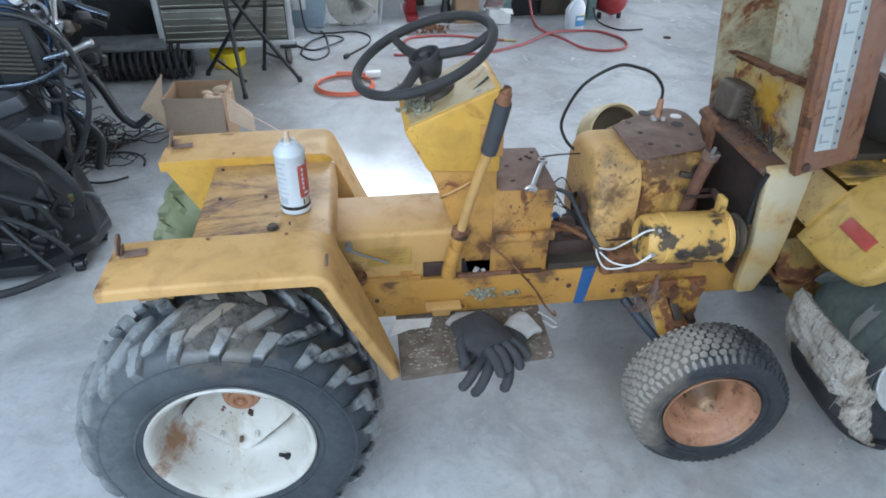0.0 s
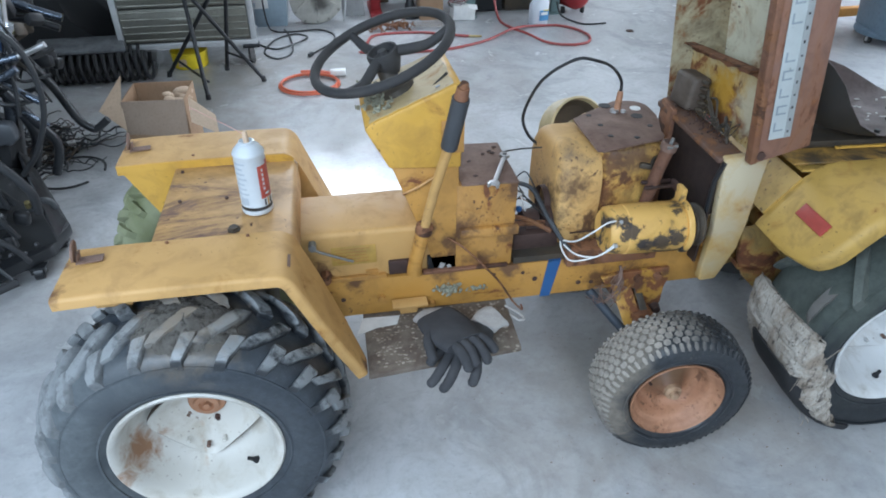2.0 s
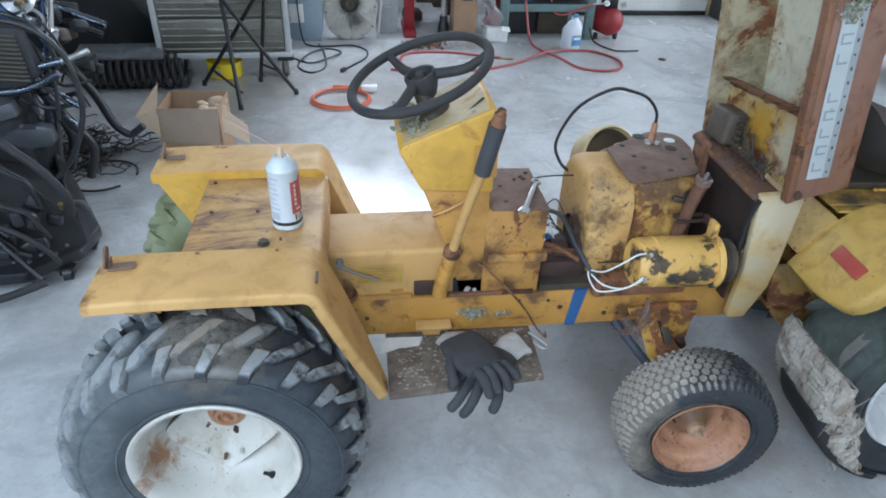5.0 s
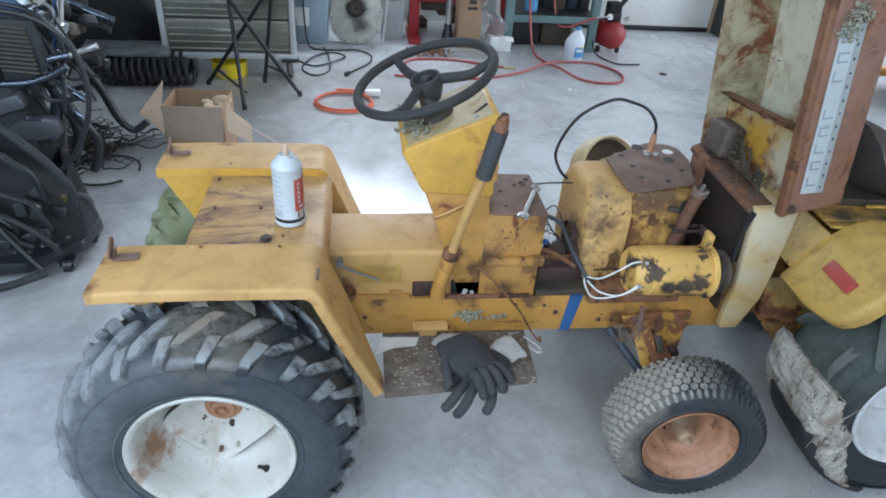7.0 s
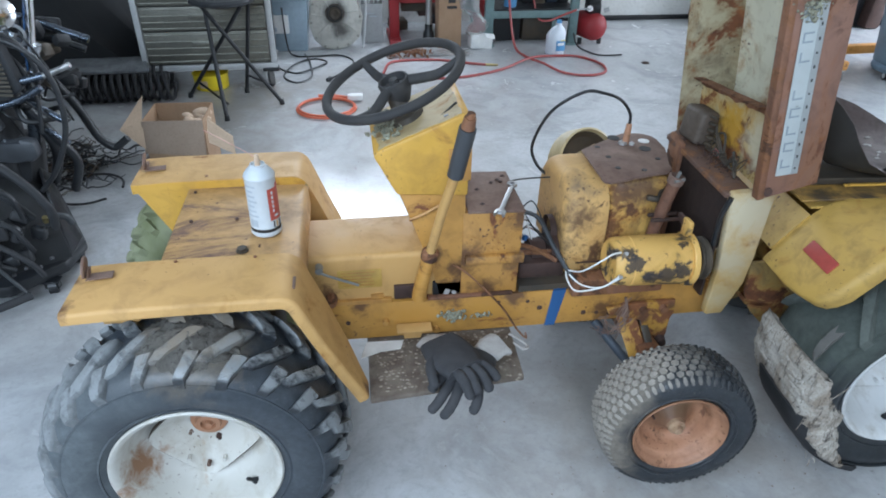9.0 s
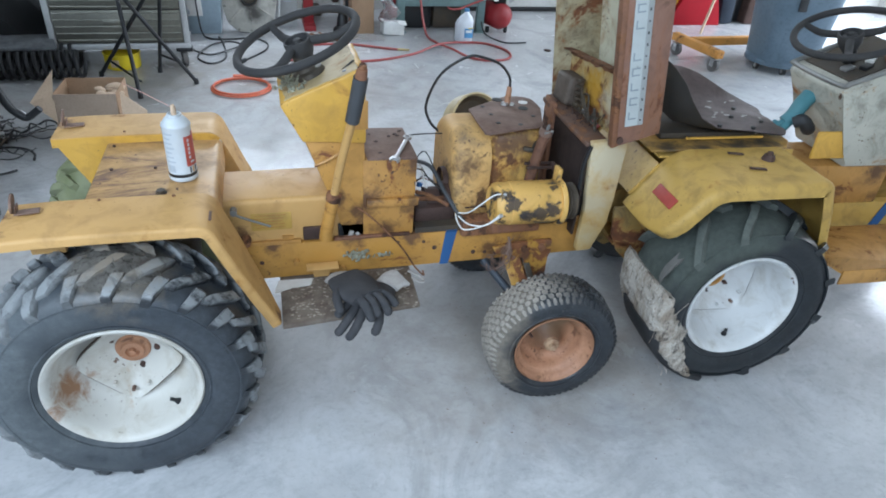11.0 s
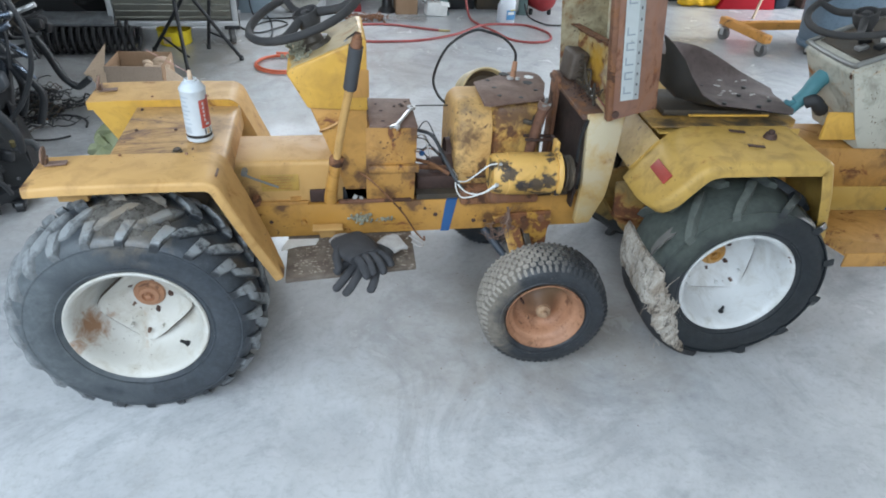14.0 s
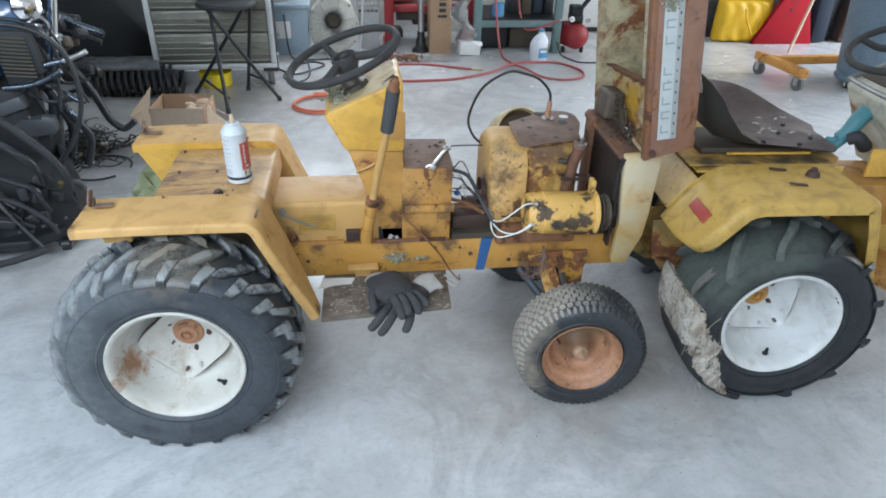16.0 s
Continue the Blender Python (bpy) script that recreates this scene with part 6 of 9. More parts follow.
# the under glove points away from the machine, its cuff to the front; the upper one lies across it
glove("work_glove", Matrix.Identity(4),
      [[(0.555, -0.185, 0.328), (0.530, -0.220, 0.320), (0.508, -0.238, 0.303), (0.492, -0.242, 0.288)],
       [(0.575, -0.190, 0.328), (0.555, -0.232, 0.318), (0.535, -0.252, 0.297), (0.518, -0.256, 0.280)],
       [(0.610, -0.190, 0.330), (0.606, -0.232, 0.318), (0.598, -0.250, 0.302), (0.588, -0.255, 0.284)],
       [(0.545, -0.165, 0.332), (0.515, -0.195, 0.330), (0.498, -0.215, 0.325)]],
      ((0.632, -0.110, 0.330), (0.580, -0.195, 0.328), 0.046),
      [(0.645, -0.120, 0.336), (0.665, -0.098, 0.338), (0.688, -0.085, 0.334)], "black coated work glove with a white cuff, under another glove")
glove("work_glove", Matrix.Identity(4),
      [[(0.575, -0.185, 0.362), (0.590, -0.215, 0.362), (0.598, -0.238, 0.350), (0.602, -0.248, 0.335)],
       [(0.555, -0.185, 0.362), (0.570, -0.222, 0.362), (0.580, -0.244, 0.348), (0.585, -0.254, 0.328)],
       [(0.590, -0.170, 0.360), (0.612, -0.200, 0.360), (0.626, -0.228, 0.348), (0.630, -0.240, 0.330)],
       [(0.600, -0.155, 0.356), (0.630, -0.180, 0.357), (0.648, -0.205, 0.350), (0.653, -0.215, 0.338)],
       [(0.520, -0.130, 0.355), (0.505, -0.165, 0.354), (0.507, -0.200, 0.345), (0.512, -0.215, 0.332)]],
      ((0.535, -0.075, 0.348), (0.584, -0.196, 0.361), 0.053),
      [(0.540, -0.085, 0.345), (0.531, -0.066, 0.338), (0.524, -0.046, 0.330)], "black coated work glove lying palm down on the foot board")

# masking tape round the rails
for s, nm in ((-1, "near"), (1, "far")):
    bm = B()
    y = 0.105 + s * 0.105
    prism(bm, [(0.826, y, 0.312), (0.853, y, 0.312), (0.873, y, 0.4235), (0.839, y, 0.4235)], (0, s * 0.0016, 0))
    prism(bm, [(0.839, y + s * 0.0016, 0.4225), (0.873, y + s * 0.0016, 0.4225), (0.879, y - s * 0.034, 0.4225), (0.848, y - s * 0.034, 0.4225)], (0, 0, 0.0022))
    solo("masking_tape", bm, TAPE, "blue masking tape wrapped round the frame rail", "tape", "tape on the rails")


# ---- the second garden tractor, parked nose to tail ----
def tractor_two():
    t = thing("garden_tractor", pose(1.700, 0.120, 0, 0, 0, -4), "dusty yellow garden tractor with rusty seat pan, torn rear tyre", "garden tractor")
    rear_wheel(t, 0.0, -0.330, 0.276, 1, BAR_TYRE, BAR_TREAD, WHITE_RIM_CLEAN, 12, YELLOW_WORN, True, -47)
    rear_wheel(t, 0.0, 0.330, 0.276, -1, RUBBER, RUBBER, WHITE_RIM_CLEAN, 12, RUST, True, -47)
    # the torn, mud caked casing at the rear of the near wheel
    bm = B()
    loops = []
    reach = ((164, 0.262), (170, 0.250), (178, 0.226), (188, 0.204), (203, 0.188), (220, 0.204), (233, 0.232), (243, 0.256))
    for i in range(44):
        deg = 164.01 + 78.98 * i / 43
        r0 = next(a[1] + (b[1] - a[1]) * (deg - a[0]) / (b[0] - a[0]) for a, b in zip(reach, reach[1:]) if a[0] <= deg <= b[0])
        r0 += 0.012 * noise.noise(Vector((deg * 0.35, 1, 7)))
        a = radians(deg)
        sec = [(r0, -0.449), (r0 + 0.012, -0.461), (0.5 * r0 + 0.128, -0.466), (0.262, -0.463), (0.275, -0.450), (0.283, -0.420), (0.287, -0.34), (0.286, -0.27), (0.280, -0.20)]
        low = max(0.0, min(1.0, (deg - 185) / 25))
        sec = [(r - 0.006 * low if r > 0.27 else r, y) for r, y in sec]
        pts = [Vector((r * math.cos(a), y, max(r * math.sin(a), -0.270))) for r, y in sec]
        pts += [Vector(((r - 0.015) * math.cos(a), y + 0.022, max((r - 0.02) * math.sin(a), -0.271))) for r, y in sec[::-1]]
        loops.append([p + Vector((0, 0, 0.276)) for p in pts])
    rings(bm, loops)
    bmesh.ops.subdivide_edges(bm, edges=bm.edges[:], cuts=2, use_grid_fill=True)
    for v in bm.verts:
        v.co += 0.007 * noise.noise_vector(v.co * 22) + 0.006 * noise.noise_vector(Vector((v.co.x * 70, v.co.y * 70, v.co.z * 34))) + 0.004 * noise.noise_vector(v.co * 150)
        v.co.z = max(v.co.z, 0.003)
    part("torn_casing", bm, MUD, t, "torn tyre casing caked with dry mud", 60)
    bm = B()
    rings(bm, [[Vector((r * math.cos(radians(d)), y, 0.276 + max(r * math.sin(radians(d)), -0.272))) for r, y in ((0.260, -0.452), (0.280, -0.448), (0.288, -0.425), (0.291, -0.36), (0.288, -0.25), (0.260, -0.27))] for d in range(192, 260, 4)])
    part("casing_edge", bm, RUBBER_BLACK, t, "black edge of the torn casing", 60)
    rnd = random.Random(91)
    bm = B()
    for k in range(9):
        a = radians(rnd.uniform(165, 235))
        r = rnd.uniform(0.215, 0.305)
        p = Vector((r * math.cos(a), rnd.uniform(-0.474, -0.462), 0.276 + r * math.sin(a)))
        d = Vector((0.25 * rnd.gauss(0, 1), -0.1 * rnd.random(), 1.0)).normalized() * rnd.uniform(0.010, 0.028)
        sweep(bm, [p - d, p + Vector((0, -0.004, 0)), p + d + Vector((rnd.gauss(0, 0.006), -0.002, 0))], rnd.uniform(0.0007, 0.0016), 5, False, 3)
    tagged(part("casing_fibre", bm, MUD, t, "frayed casing fibres"), kind="stuff")
    bm = B()
    top = [(-0.292, 0.386), (-0.276, 0.404), (-0.245, 0.426), (-0.21, 0.444), (-0.165, 0.462), (-0.13, 0.474)]
    prism(bm, [(x, -0.435 + 0.012 * k, z) for k, (x, z) in enumerate(top)] + [(x + 0.012, -0.405 + 0.012 * k, z + 0.010) for k, (x, z) in reversed(list(enumerate(top)))], (0, 0, -0.010), 0.002)
    part("torn_bead", bm, RUBBER_DUST, t, "torn strip of tyre bead")
    # fenders
    for s in (-1, 1):
        f = new("fender")
        f.parent = t
        prof = [(-0.302, 0.484), (-0.296, 0.494), (-0.288, 0.506), (-0.276, 0.523), (-0.258, 0.547), (-0.205, 0.617), (-0.185, 0.636), (-0.160, 0.648), (-0.13, 0.654), (0.0, 0.657), (0.160, 0.658)] + arc2(0.165, 0.630, 0.028, 80, 25, 4) + [(0.218, 0.56), (0.255, 0.415)]
        outer = [s * q for q in (0.290, 0.340, 0.364, 0.380, 0.392)] + [s * 0.398] * (len(prof) - 5)
        inner = [s * 0.15] * len(prof)
        bm = B()
        folded(bm, prof, inner, outer, s, 0.040, 0.022)
        part("top_sheet", bm, YELLOW_OLD, f, "", 50)
        bm = B()
        prism(bm, [(-0.283, s * 0.152, 0.515), (-0.205, s * 0.152, 0.616), (-0.13, s * 0.152, 0.65), (0.22, s * 0.152, 0.65), (0.22, s * 0.152, 0.44), (-0.2, s * 0.152, 0.44)], (0, -s * 0.004, 0))
        part("inner_side", bm, YELLOW_OLD, f)
        nrm = Vector((-0.8, 0, 0.6))
        bm = B()
        o = Vector((-0.243, s * 0.276, 0.567)) + nrm * 0.003
        e1, e2 = Vector((0, s * 0.052, 0)), Vector((0.6, 0, 0.8)) * 0.017
        prism(bm, [o - e1 - e2, o + e1 - e2, o + e1 + e2, o - e1 + e2], nrm * 0.005, 0.0015)
        part("reflector", bm, RED_LENS, f, "faded red reflector")
        bm = B()
        cyl(bm, (0.075, s * 0.235, 0.657), (0.075, s * 0.235, 0.672), 0.020, 0.015, 12)
        cyl(bm, (0.075, s * 0.235, 0.672), (0.075, s * 0.235, 0.682), 0.009, 0.008, 6)
        part("cap", bm, RUST_DARK, f, "rusty bolt and washer")
        for x, y in ((0.0, 0.30), (-0.01, 0.20)):
            bm = B()
            box(bm, (x, s * y, 0.6625), (0.045, 0.012, 0.003), (0, 0, 15 * s))
            part("slot", bm, RUST_DARK, f)
    # rear deck panel and seat plate
    bm = B()
    prism(bm, [(-0.29, -0.15, 0.515), (-0.215, -0.15, 0.612), (-0.215, 0.15, 0.612), (-0.29, 0.15, 0.515)], (0.004, 0, -0.003))
    box(bm, (-0.02, 0, 0.632), (0.40, 0.30, 0.006))
    part("rear_deck", bm, YELLOW_OLD, t, "dusty yellow deck between the fenders")
    bm = B()
    prism(bm, [(-0.245, -0.145, 0.645), (0.195, -0.150, 0.655), (0.225, -0.11, 0.656), (0.215, 0.15, 0.656), (-0.245, 0.15, 0.645)], (0, 0, 0.006), 0.0015)
    part("seat_plate", bm, YELLOW_GREASY, t, "hinged yellow seat plate")
    bm = B()
    prism(bm, [(-0.19, -0.08, 0.657), (0.12, -0.09, 0.662), (0.13, 0.10, 0.662), (-0.19, 0.10, 0.657)], (0, 0, 0.020), 0.004)
    part("seat_spring", bm, GREASE, t, "greasy black seat spring plate")
    bm = B()
    box(bm, (0.0, -0.115, 0.676), (0.25, 0.006, 0.006), (0, -1, -1))
    part("seat_bar", bm, YELLOW_BRIGHT, t)
    # the bare pan of the seat: near edge, middle and far edge from the back's top to the front
    bm = B()
    edge_n = [(-0.285, 0.930), (-0.250, 0.905), (-0.205, 0.860), (-0.172, 0.810), (-0.125, 0.755), (-0.06, 0.722), (0.06, 0.708), (0.185, 0.690)]
    middle = [(-0.235, 0.845), (-0.225, 0.800), (-0.205, 0.755), (-0.165, 0.722), (-0.09, 0.706), (0.0, 0.698), (0.10, 0.694), (0.23, 0.682)]
    edge_f = [(-0.05, 0.805), (-0.025, 0.803), (0.0, 0.797), (0.04, 0.782), (0.09, 0.755), (0.15, 0.722), (0.21, 0.696), (0.265, 0.676)]
    n = 16
    verts = []
    for i in range(8):
        row = []
        half = 0.172 - 0.045 * (i / 7) ** 3
        for j in range(n + 1):
            v = -1 + 2 * j / n
            p = [m + ((e - m) * (-v) ** 5 if v < 0 else (f - m) * v ** 2.2) for e, m, f in zip(edge_n[i], middle[i], edge_f[i])]
            row.append(bm.verts.new((p[0], v * half, p[1] + 0.002 * math.sin(9 * v + i))))
        verts.append(row)
    for i in range(7):
        for j in range(n):
            bm.faces.new((verts[i][j], verts[i][j + 1], verts[i + 1][j + 1], verts[i + 1][j]))
    bmesh.ops.recalc_face_normals(bm, faces=bm.faces[:])
    bm.normal_update()
    up = 1 if sum(f.normal.z for f in bm.faces) > 0 else -1
    lower = B()
    low = [[lower.verts.new(v.co - up * v.normal * 0.004) for v in row] for row in verts]
    for i in range(7):
        for j in range(n):
            lower.faces.new((low[i][j], low[i][j + 1], low[i + 1][j + 1], low[i + 1][j]))
    bmesh.ops.solidify(bm, geom=bm.faces[:], thickness=0.0015)
    pan = part("seat_pan", bm, mottled("purple_brown_rust", (0.115, 0.083, 0.078), (0.06, 0.042, 0.038), 9, 80, (0.55, 0.8), 0.1, 0.4), t, "dark brown rusted steel seat pan", 60)
    part("seat_underside", lower, mottled("greasy_black_underside", (0.018, 0.018, 0.019), (0.035, 0.032, 0.03), 10, 60, (0.6, 0.8)), pan, "black greasy underside of the seat", 60)
    for x, y in ((-0.01, -0.09), (0.07, -0.02), (0.09, -0.11), (-0.02, 0.06), (0.12, 0.05), (0.15, -0.06)):
        bm = B()
        cyl(bm, (x, y, 0.700), (x, y, 0.7075), 0.007, None, 10)
        part("drain_hole", bm, INK, pan)
    rnd = random.Random(31)
    for k in range(14):
        bm = B()
        x, y = rnd.uniform(0.0, 0.16), rnd.uniform(-0.05, 0.12)
        box(bm, (x, y, 0.7075 - 0.05 * max(0, x - 0.1)), (rnd.uniform(0.005, 0.022), rnd.uniform(0.003, 0.007), 0.0016), (0, 3, rnd.uniform(0, 60)))
        part("white_fleck", bm, CLOTH_WHITE, pan)
    # hitch and transmission
    bm = B()
    box(bm, (0.0, 0, 0.32), (0.26, 0.2, 0.26), (0, 0, 0), 0.03)
    cyl(bm, (0, -0.272, 0.276), (0, 0.272, 0.276), 0.034)
    part("transmission", bm, GREASE, t, "greasy rear transmission")
    bm = B()
    prism(bm, [(-0.30, -0.11, 0.44), (-0.14, -0.11, 0.46), (-0.12, -0.11, 0.27), (-0.20, -0.11, 0.22), (-0.26, -0.11, 0.28), (-0.29, -0.11, 0.34)], (0, 0.012, 0), 0.003)
    prism(bm, [(-0.33, 0.02, 0.40), (-0.14, 0.02, 0.46), (-0.12, 0.02, 0.27), (-0.24, 0.02, 0.22), (-0.32, 0.02, 0.27)], (0, 0.012, 0), 0.003)
    box(bm, (-0.22, 0, 0.30), (0.12, 0.22, 0.012), (0, 10, 0))
    cyl(bm, (-0.18, -0.16, 0.40), (-0.18, 0.1, 0.40), 0.03)
    part("hitch_plate", bm, painted("greasy_yellow", (0.30, 0.19, 0.055), (0.10, 0.07, 0.035), rust_from=0.57, rust_scale=8, dirt=1.0), t, "greasy yellow hitch plates")
    # frame, tunnel and foot plates
    for s in (-1, 1):
        bm = B()
        channel(bm, 0.20, 1.30, s * 0.105, 0.315, 0.425, s)
        part("frame_rail", bm, YELLOW_OLD, t)
        bm = B()
        prism(bm, [(0.30, s * 0.12, 0.345), (0.75, s * 0.12, 0.345), (0.75, s * 0.37, 0.335), (0.36, s * 0.37, 0.335), (0.24, s * 0.36, 0.40)], (0, 0, -0.006), 0.0015)
        box(bm, (0.55, s * 0.372, 0.318), (0.38, 0.006, 0.05), (0, 0, 0), 0.001)
        part("foot_plate", bm, YELLOW_WORN, t, "worn yellow foot plate")
        bm = B()
        cyl(bm, (0.42, s * 0.27, 0.338), (0.42, s * 0.27, 0.345), 0.012, None, 12)
        part("plate_bolt", bm, RUST_DARK, t)
    bm = B()
    box(bm, (0.42, 0, 0.49), (0.48, 0.2, 0.15), (0, 0, 0), 0.01)
    part("tunnel", bm, YELLOW_WORN, t, "yellow transmission tunnel")
    bm = B()
    box(bm, (0.40, -0.115, 0.645), (0.16, 0.012, 0.09), (0, 0, 0), 0.004)
    part("side_panel", bm, YELLOW_BRIGHT, t, "bright orange yellow side panel")
    # cream dash with a dark top
    bm = B()
    prism(bm, [(0.330, -0.125, 0.815), (0.345, -0.125, 0.835), (0.58, -0.125, 0.925), (0.62, -0.125, 0.92), (0.63, -0.125, 0.57), (0.445, -0.125, 0.57), (0.44, -0.125, 0.62)], (0, 0.25, 0), 0.010)
    dash = part("dash", bm, DASH_GREY, t, "grimy pale dash cowl")
    bm = B()
    prism(bm, [(0.365, -0.105, 0.8435), (0.58, -0.105, 0.9260), (0.58, 0.105, 0.9260), (0.365, 0.105, 0.8435)], (-0.001, 0, 0.004))
    part("dash_top", bm, GREASE, dash, "dark greasy dash top")
    bm = B()
    sweep(bm, [(0.58, -0.122, 0.930), (0.46, -0.126, 0.884), (0.36, -0.122, 0.845), (0.338, -0.10, 0.833), (0.338, 0.10, 0.833), (0.36, 0.122, 0.845), (0.58, 0.122, 0.930)], 0.008, 8)
    part("dash_rim", bm, TRIM_DULL, dash, "bright metal dash edging")
    for k in range(5):
        bm = B()
        box(bm, (0.40 + 0.035 * k, -0.04 - 0.03 * (k % 2), 0.866 + 0.0135 * k), (0.035, 0.025, 0.012), (0, -15, 20 * k), 0.003)
        part("switch", bm, (STEEL, BLACK, WIRE_WHITE, RUST, BLACK)[k], dash)
    steering_wheel(t, (0.40, 0.0, 0.962), 4, -20, WHEEL_BLACK)
    bm = B()
    cyl(bm, (0.44, 0, 0.86), (0.40, 0, 0.955), 0.020)
    part("steering_column", bm, BLACK, t)
    bm = B()
    prism(bm, [(0.66, -0.1068, 0.315), (0.70, -0.1068, 0.315), (0.74, -0.1068, 0.425), (0.70, -0.1068, 0.425)], (0, -0.0015, 0))
    part("tape", bm, TAPE, t, "blue masking tape on the rail")
    # engine end, only just seen
    bm = B()
    box(bm, (0.95, 0.05, 0.57), (0.26, 0.26, 0.3), (0, 0, 0), 0.04, 3)
    part("engine", bm, YELLOW_WORN, t)
    for s in (-1, 1):
        front_wheel(t, 1.10, s * 0.315, 0.187, 0, -s)
    bm = B()
    box(bm, (1.10, 0, 0.22), (0.06, 0.56, 0.05), (0, 0, 0), 0.008)
    part("front_axle", bm, RUST, t)
    return t


tractor_two()

# what lies on its tunnel
g = thing("rubber_glove", pose(2.008, 0.10, 0.658, 0, 0, -20) @ Matrix.Scale(0.74, 4), "teal rubber glove draped over a black strap", "glove")
bm = B()
sweep(bm, [(-0.03, 0, 0.02), (0.0, 0.01, 0.05), (0.03, 0.03, 0.10), (0.06, 0.05, 0.13)], [0.030, 0.036], 14)
sweep(bm, [(-0.03, 0, 0.02), (-0.055, -0.01, 0.012), (-0.08, -0.01, 0.02)], [0.020, 0.012], 10)
sweep(bm, [(-0.02, -0.01, 0.02), (-0.045, -0.035, 0.0), (-0.055, -0.055, -0.01)], [0.020, 0.013], 10)
part("glove_body", bm, plain("teal_rubber", (0.06, 0.19, 0.22), 0.6), g, "", 60, 0.004)
bm = B()
sweep(bm, [(0.0, -0.02, 0.03), (0.03, -0.03, 0.045), (0.06, -0.02, 0.02), (0.08, 0.0, 0.0)], [0.026, 0.03], 10)
part("strap", bm, BLACK_PLASTIC, g, "black strap")


# ---- materials of the workshop things ----
DRAWER = mottled("ribbed_stainless", (0.23, 0.225, 0.19), (0.17, 0.165, 0.14), 5, 60, (0.34, 0.5), 0.7, 0.1)
TRIM_GREY = plain("light_grey_trim", (0.50, 0.51, 0.51), 0.4, 0.2)
TEAL = plain("grey_green_enamel", (0.14, 0.21, 0.21), 0.5, 0.0, 0.25)
RED = plain("red_enamel", (0.27, 0.016, 0.020), 0.55, 0.0, 0.15)
RED_DULL = plain("dull_red_enamel", (0.32, 0.03, 0.032), 0.55, 0.0, 0.25)
RED_MATT = plain("matt_red_enamel", (0.27, 0.009, 0.016), 0.85, 0.0, 0.2, 6, **{"Specular IOR Level": 0.15})
RED_HOSE = plain("red_rubber_hose", (0.36, 0.07, 0.065), 0.5)
ORANGE_CORD = plain("orange_cord_sheath", (0.62, 0.13, 0.06), 0.5)
ORANGE = painted("orange_enamel", (0.56, 0.25, 0.05), (0.35, 0.17, 0.05), rust_from=0.6, gloss=0.5)
BUCKET_YELLOW = plain("yellow_plastic", (0.72, 0.55, 0.02), 0.45)
BRIGHT_YELLOW = plain("yellow_vinyl", (0.66, 0.38, 0.01), 0.5, 0.0, 0.2, 14)
BIN_BLUE = mottled("blue_grey_bin_plastic", (0.14, 0.20, 0.26), (0.11, 0.165, 0.215), 4, 40, (0.5, 0.65), 0.0, 0.1)
TOTE = plain("clear_blue_tote", (0.28, 0.36, 0.42), 0.35)
CAST_GREY = mottled("cast_aluminium", (0.36, 0.35, 0.32), (0.24, 0.23, 0.2), 8, 60, (0.5, 0.7), 0.4, 0.3)
CAST_OILY = painted("oily_cast_aluminium", (0.46, 0.445, 0.40), (0.27, 0.25, 0.21), rust_from=0.75, dirt=0.7, gloss=0.5, spots=0.68, specks=0.66, stains=[(((0.0, 0.0, 0.265), 0.11, 0.05, 14.0, 0.5), (0.03, 0.028, 0.026)), (((0.03, 0.0, 0.15), 0.09, 0.06, 14.0, 0.7), (0.06, 0.054, 0.048))])
BLOCK_GREY = mottled("concrete_block", (0.40, 0.41, 0.41), (0.33, 0.33, 0.33), 6, 60, (0.85, 0.95), 0.0, 0.5)
JUG = plain("white_jug_plastic", (0.70, 0.74, 0.80), 0.4, 0.0, 0.06)
JUG_BLUE = plain("blue_jug_label", (0.10, 0.30, 0.55), 0.45)
BLUE_HOOD = plain("blue_enamel", (0.010, 0.070, 0.185), 0.35, 0.0, 0.12)
TAN_FINS = plain("tan_grille_bars", (0.085, 0.073, 0.055), 0.7)
TAN_TRIM = plain("tan_door_trim", (0.40, 0.29, 0.19), 0.6)
BAG = plain("clear_plastic_bag", (0.85, 0.85, 0.85), 0.18)
BAG.node_tree.nodes["Principled BSDF"].inputs["Transmission Weight"].default_value = 0.85
BAG.node_tree.nodes["Principled BSDF"].inputs["IOR"].default_value = 1.15
NAVY = plain("dark_blue_cloth", (0.012, 0.020, 0.034), 0.85)


def caster(parent, x, y, r=0.05, mat=None):
    bm = B()
    lathe(bm, [(0.001, -0.016), (r * 0.55, -0.016), (r * 0.6, -0.012), (r, -0.014), (r, 0.014), (r * 0.6, 0.012), (r * 0.55, 0.016), (0.001, 0.016)], (x, y, r), (1, 0.25, 0), 24)
    w = part("caster_wheel", bm, mat or plain("grey_caster", (0.13, 0.125, 0.12), 0.55), parent, "grey rubber caster wheel")
    bm = B()
    for s in (-0.021, 0.021):
        box(bm, (x + s, y, r * 1.35), (0.004, r * 0.9, r * 1.1))
    box(bm, (x, y, r * 1.95), (0.06, r * 1.5, 0.006))
    part("caster_fork", bm, mat or STEEL, w)
    return w


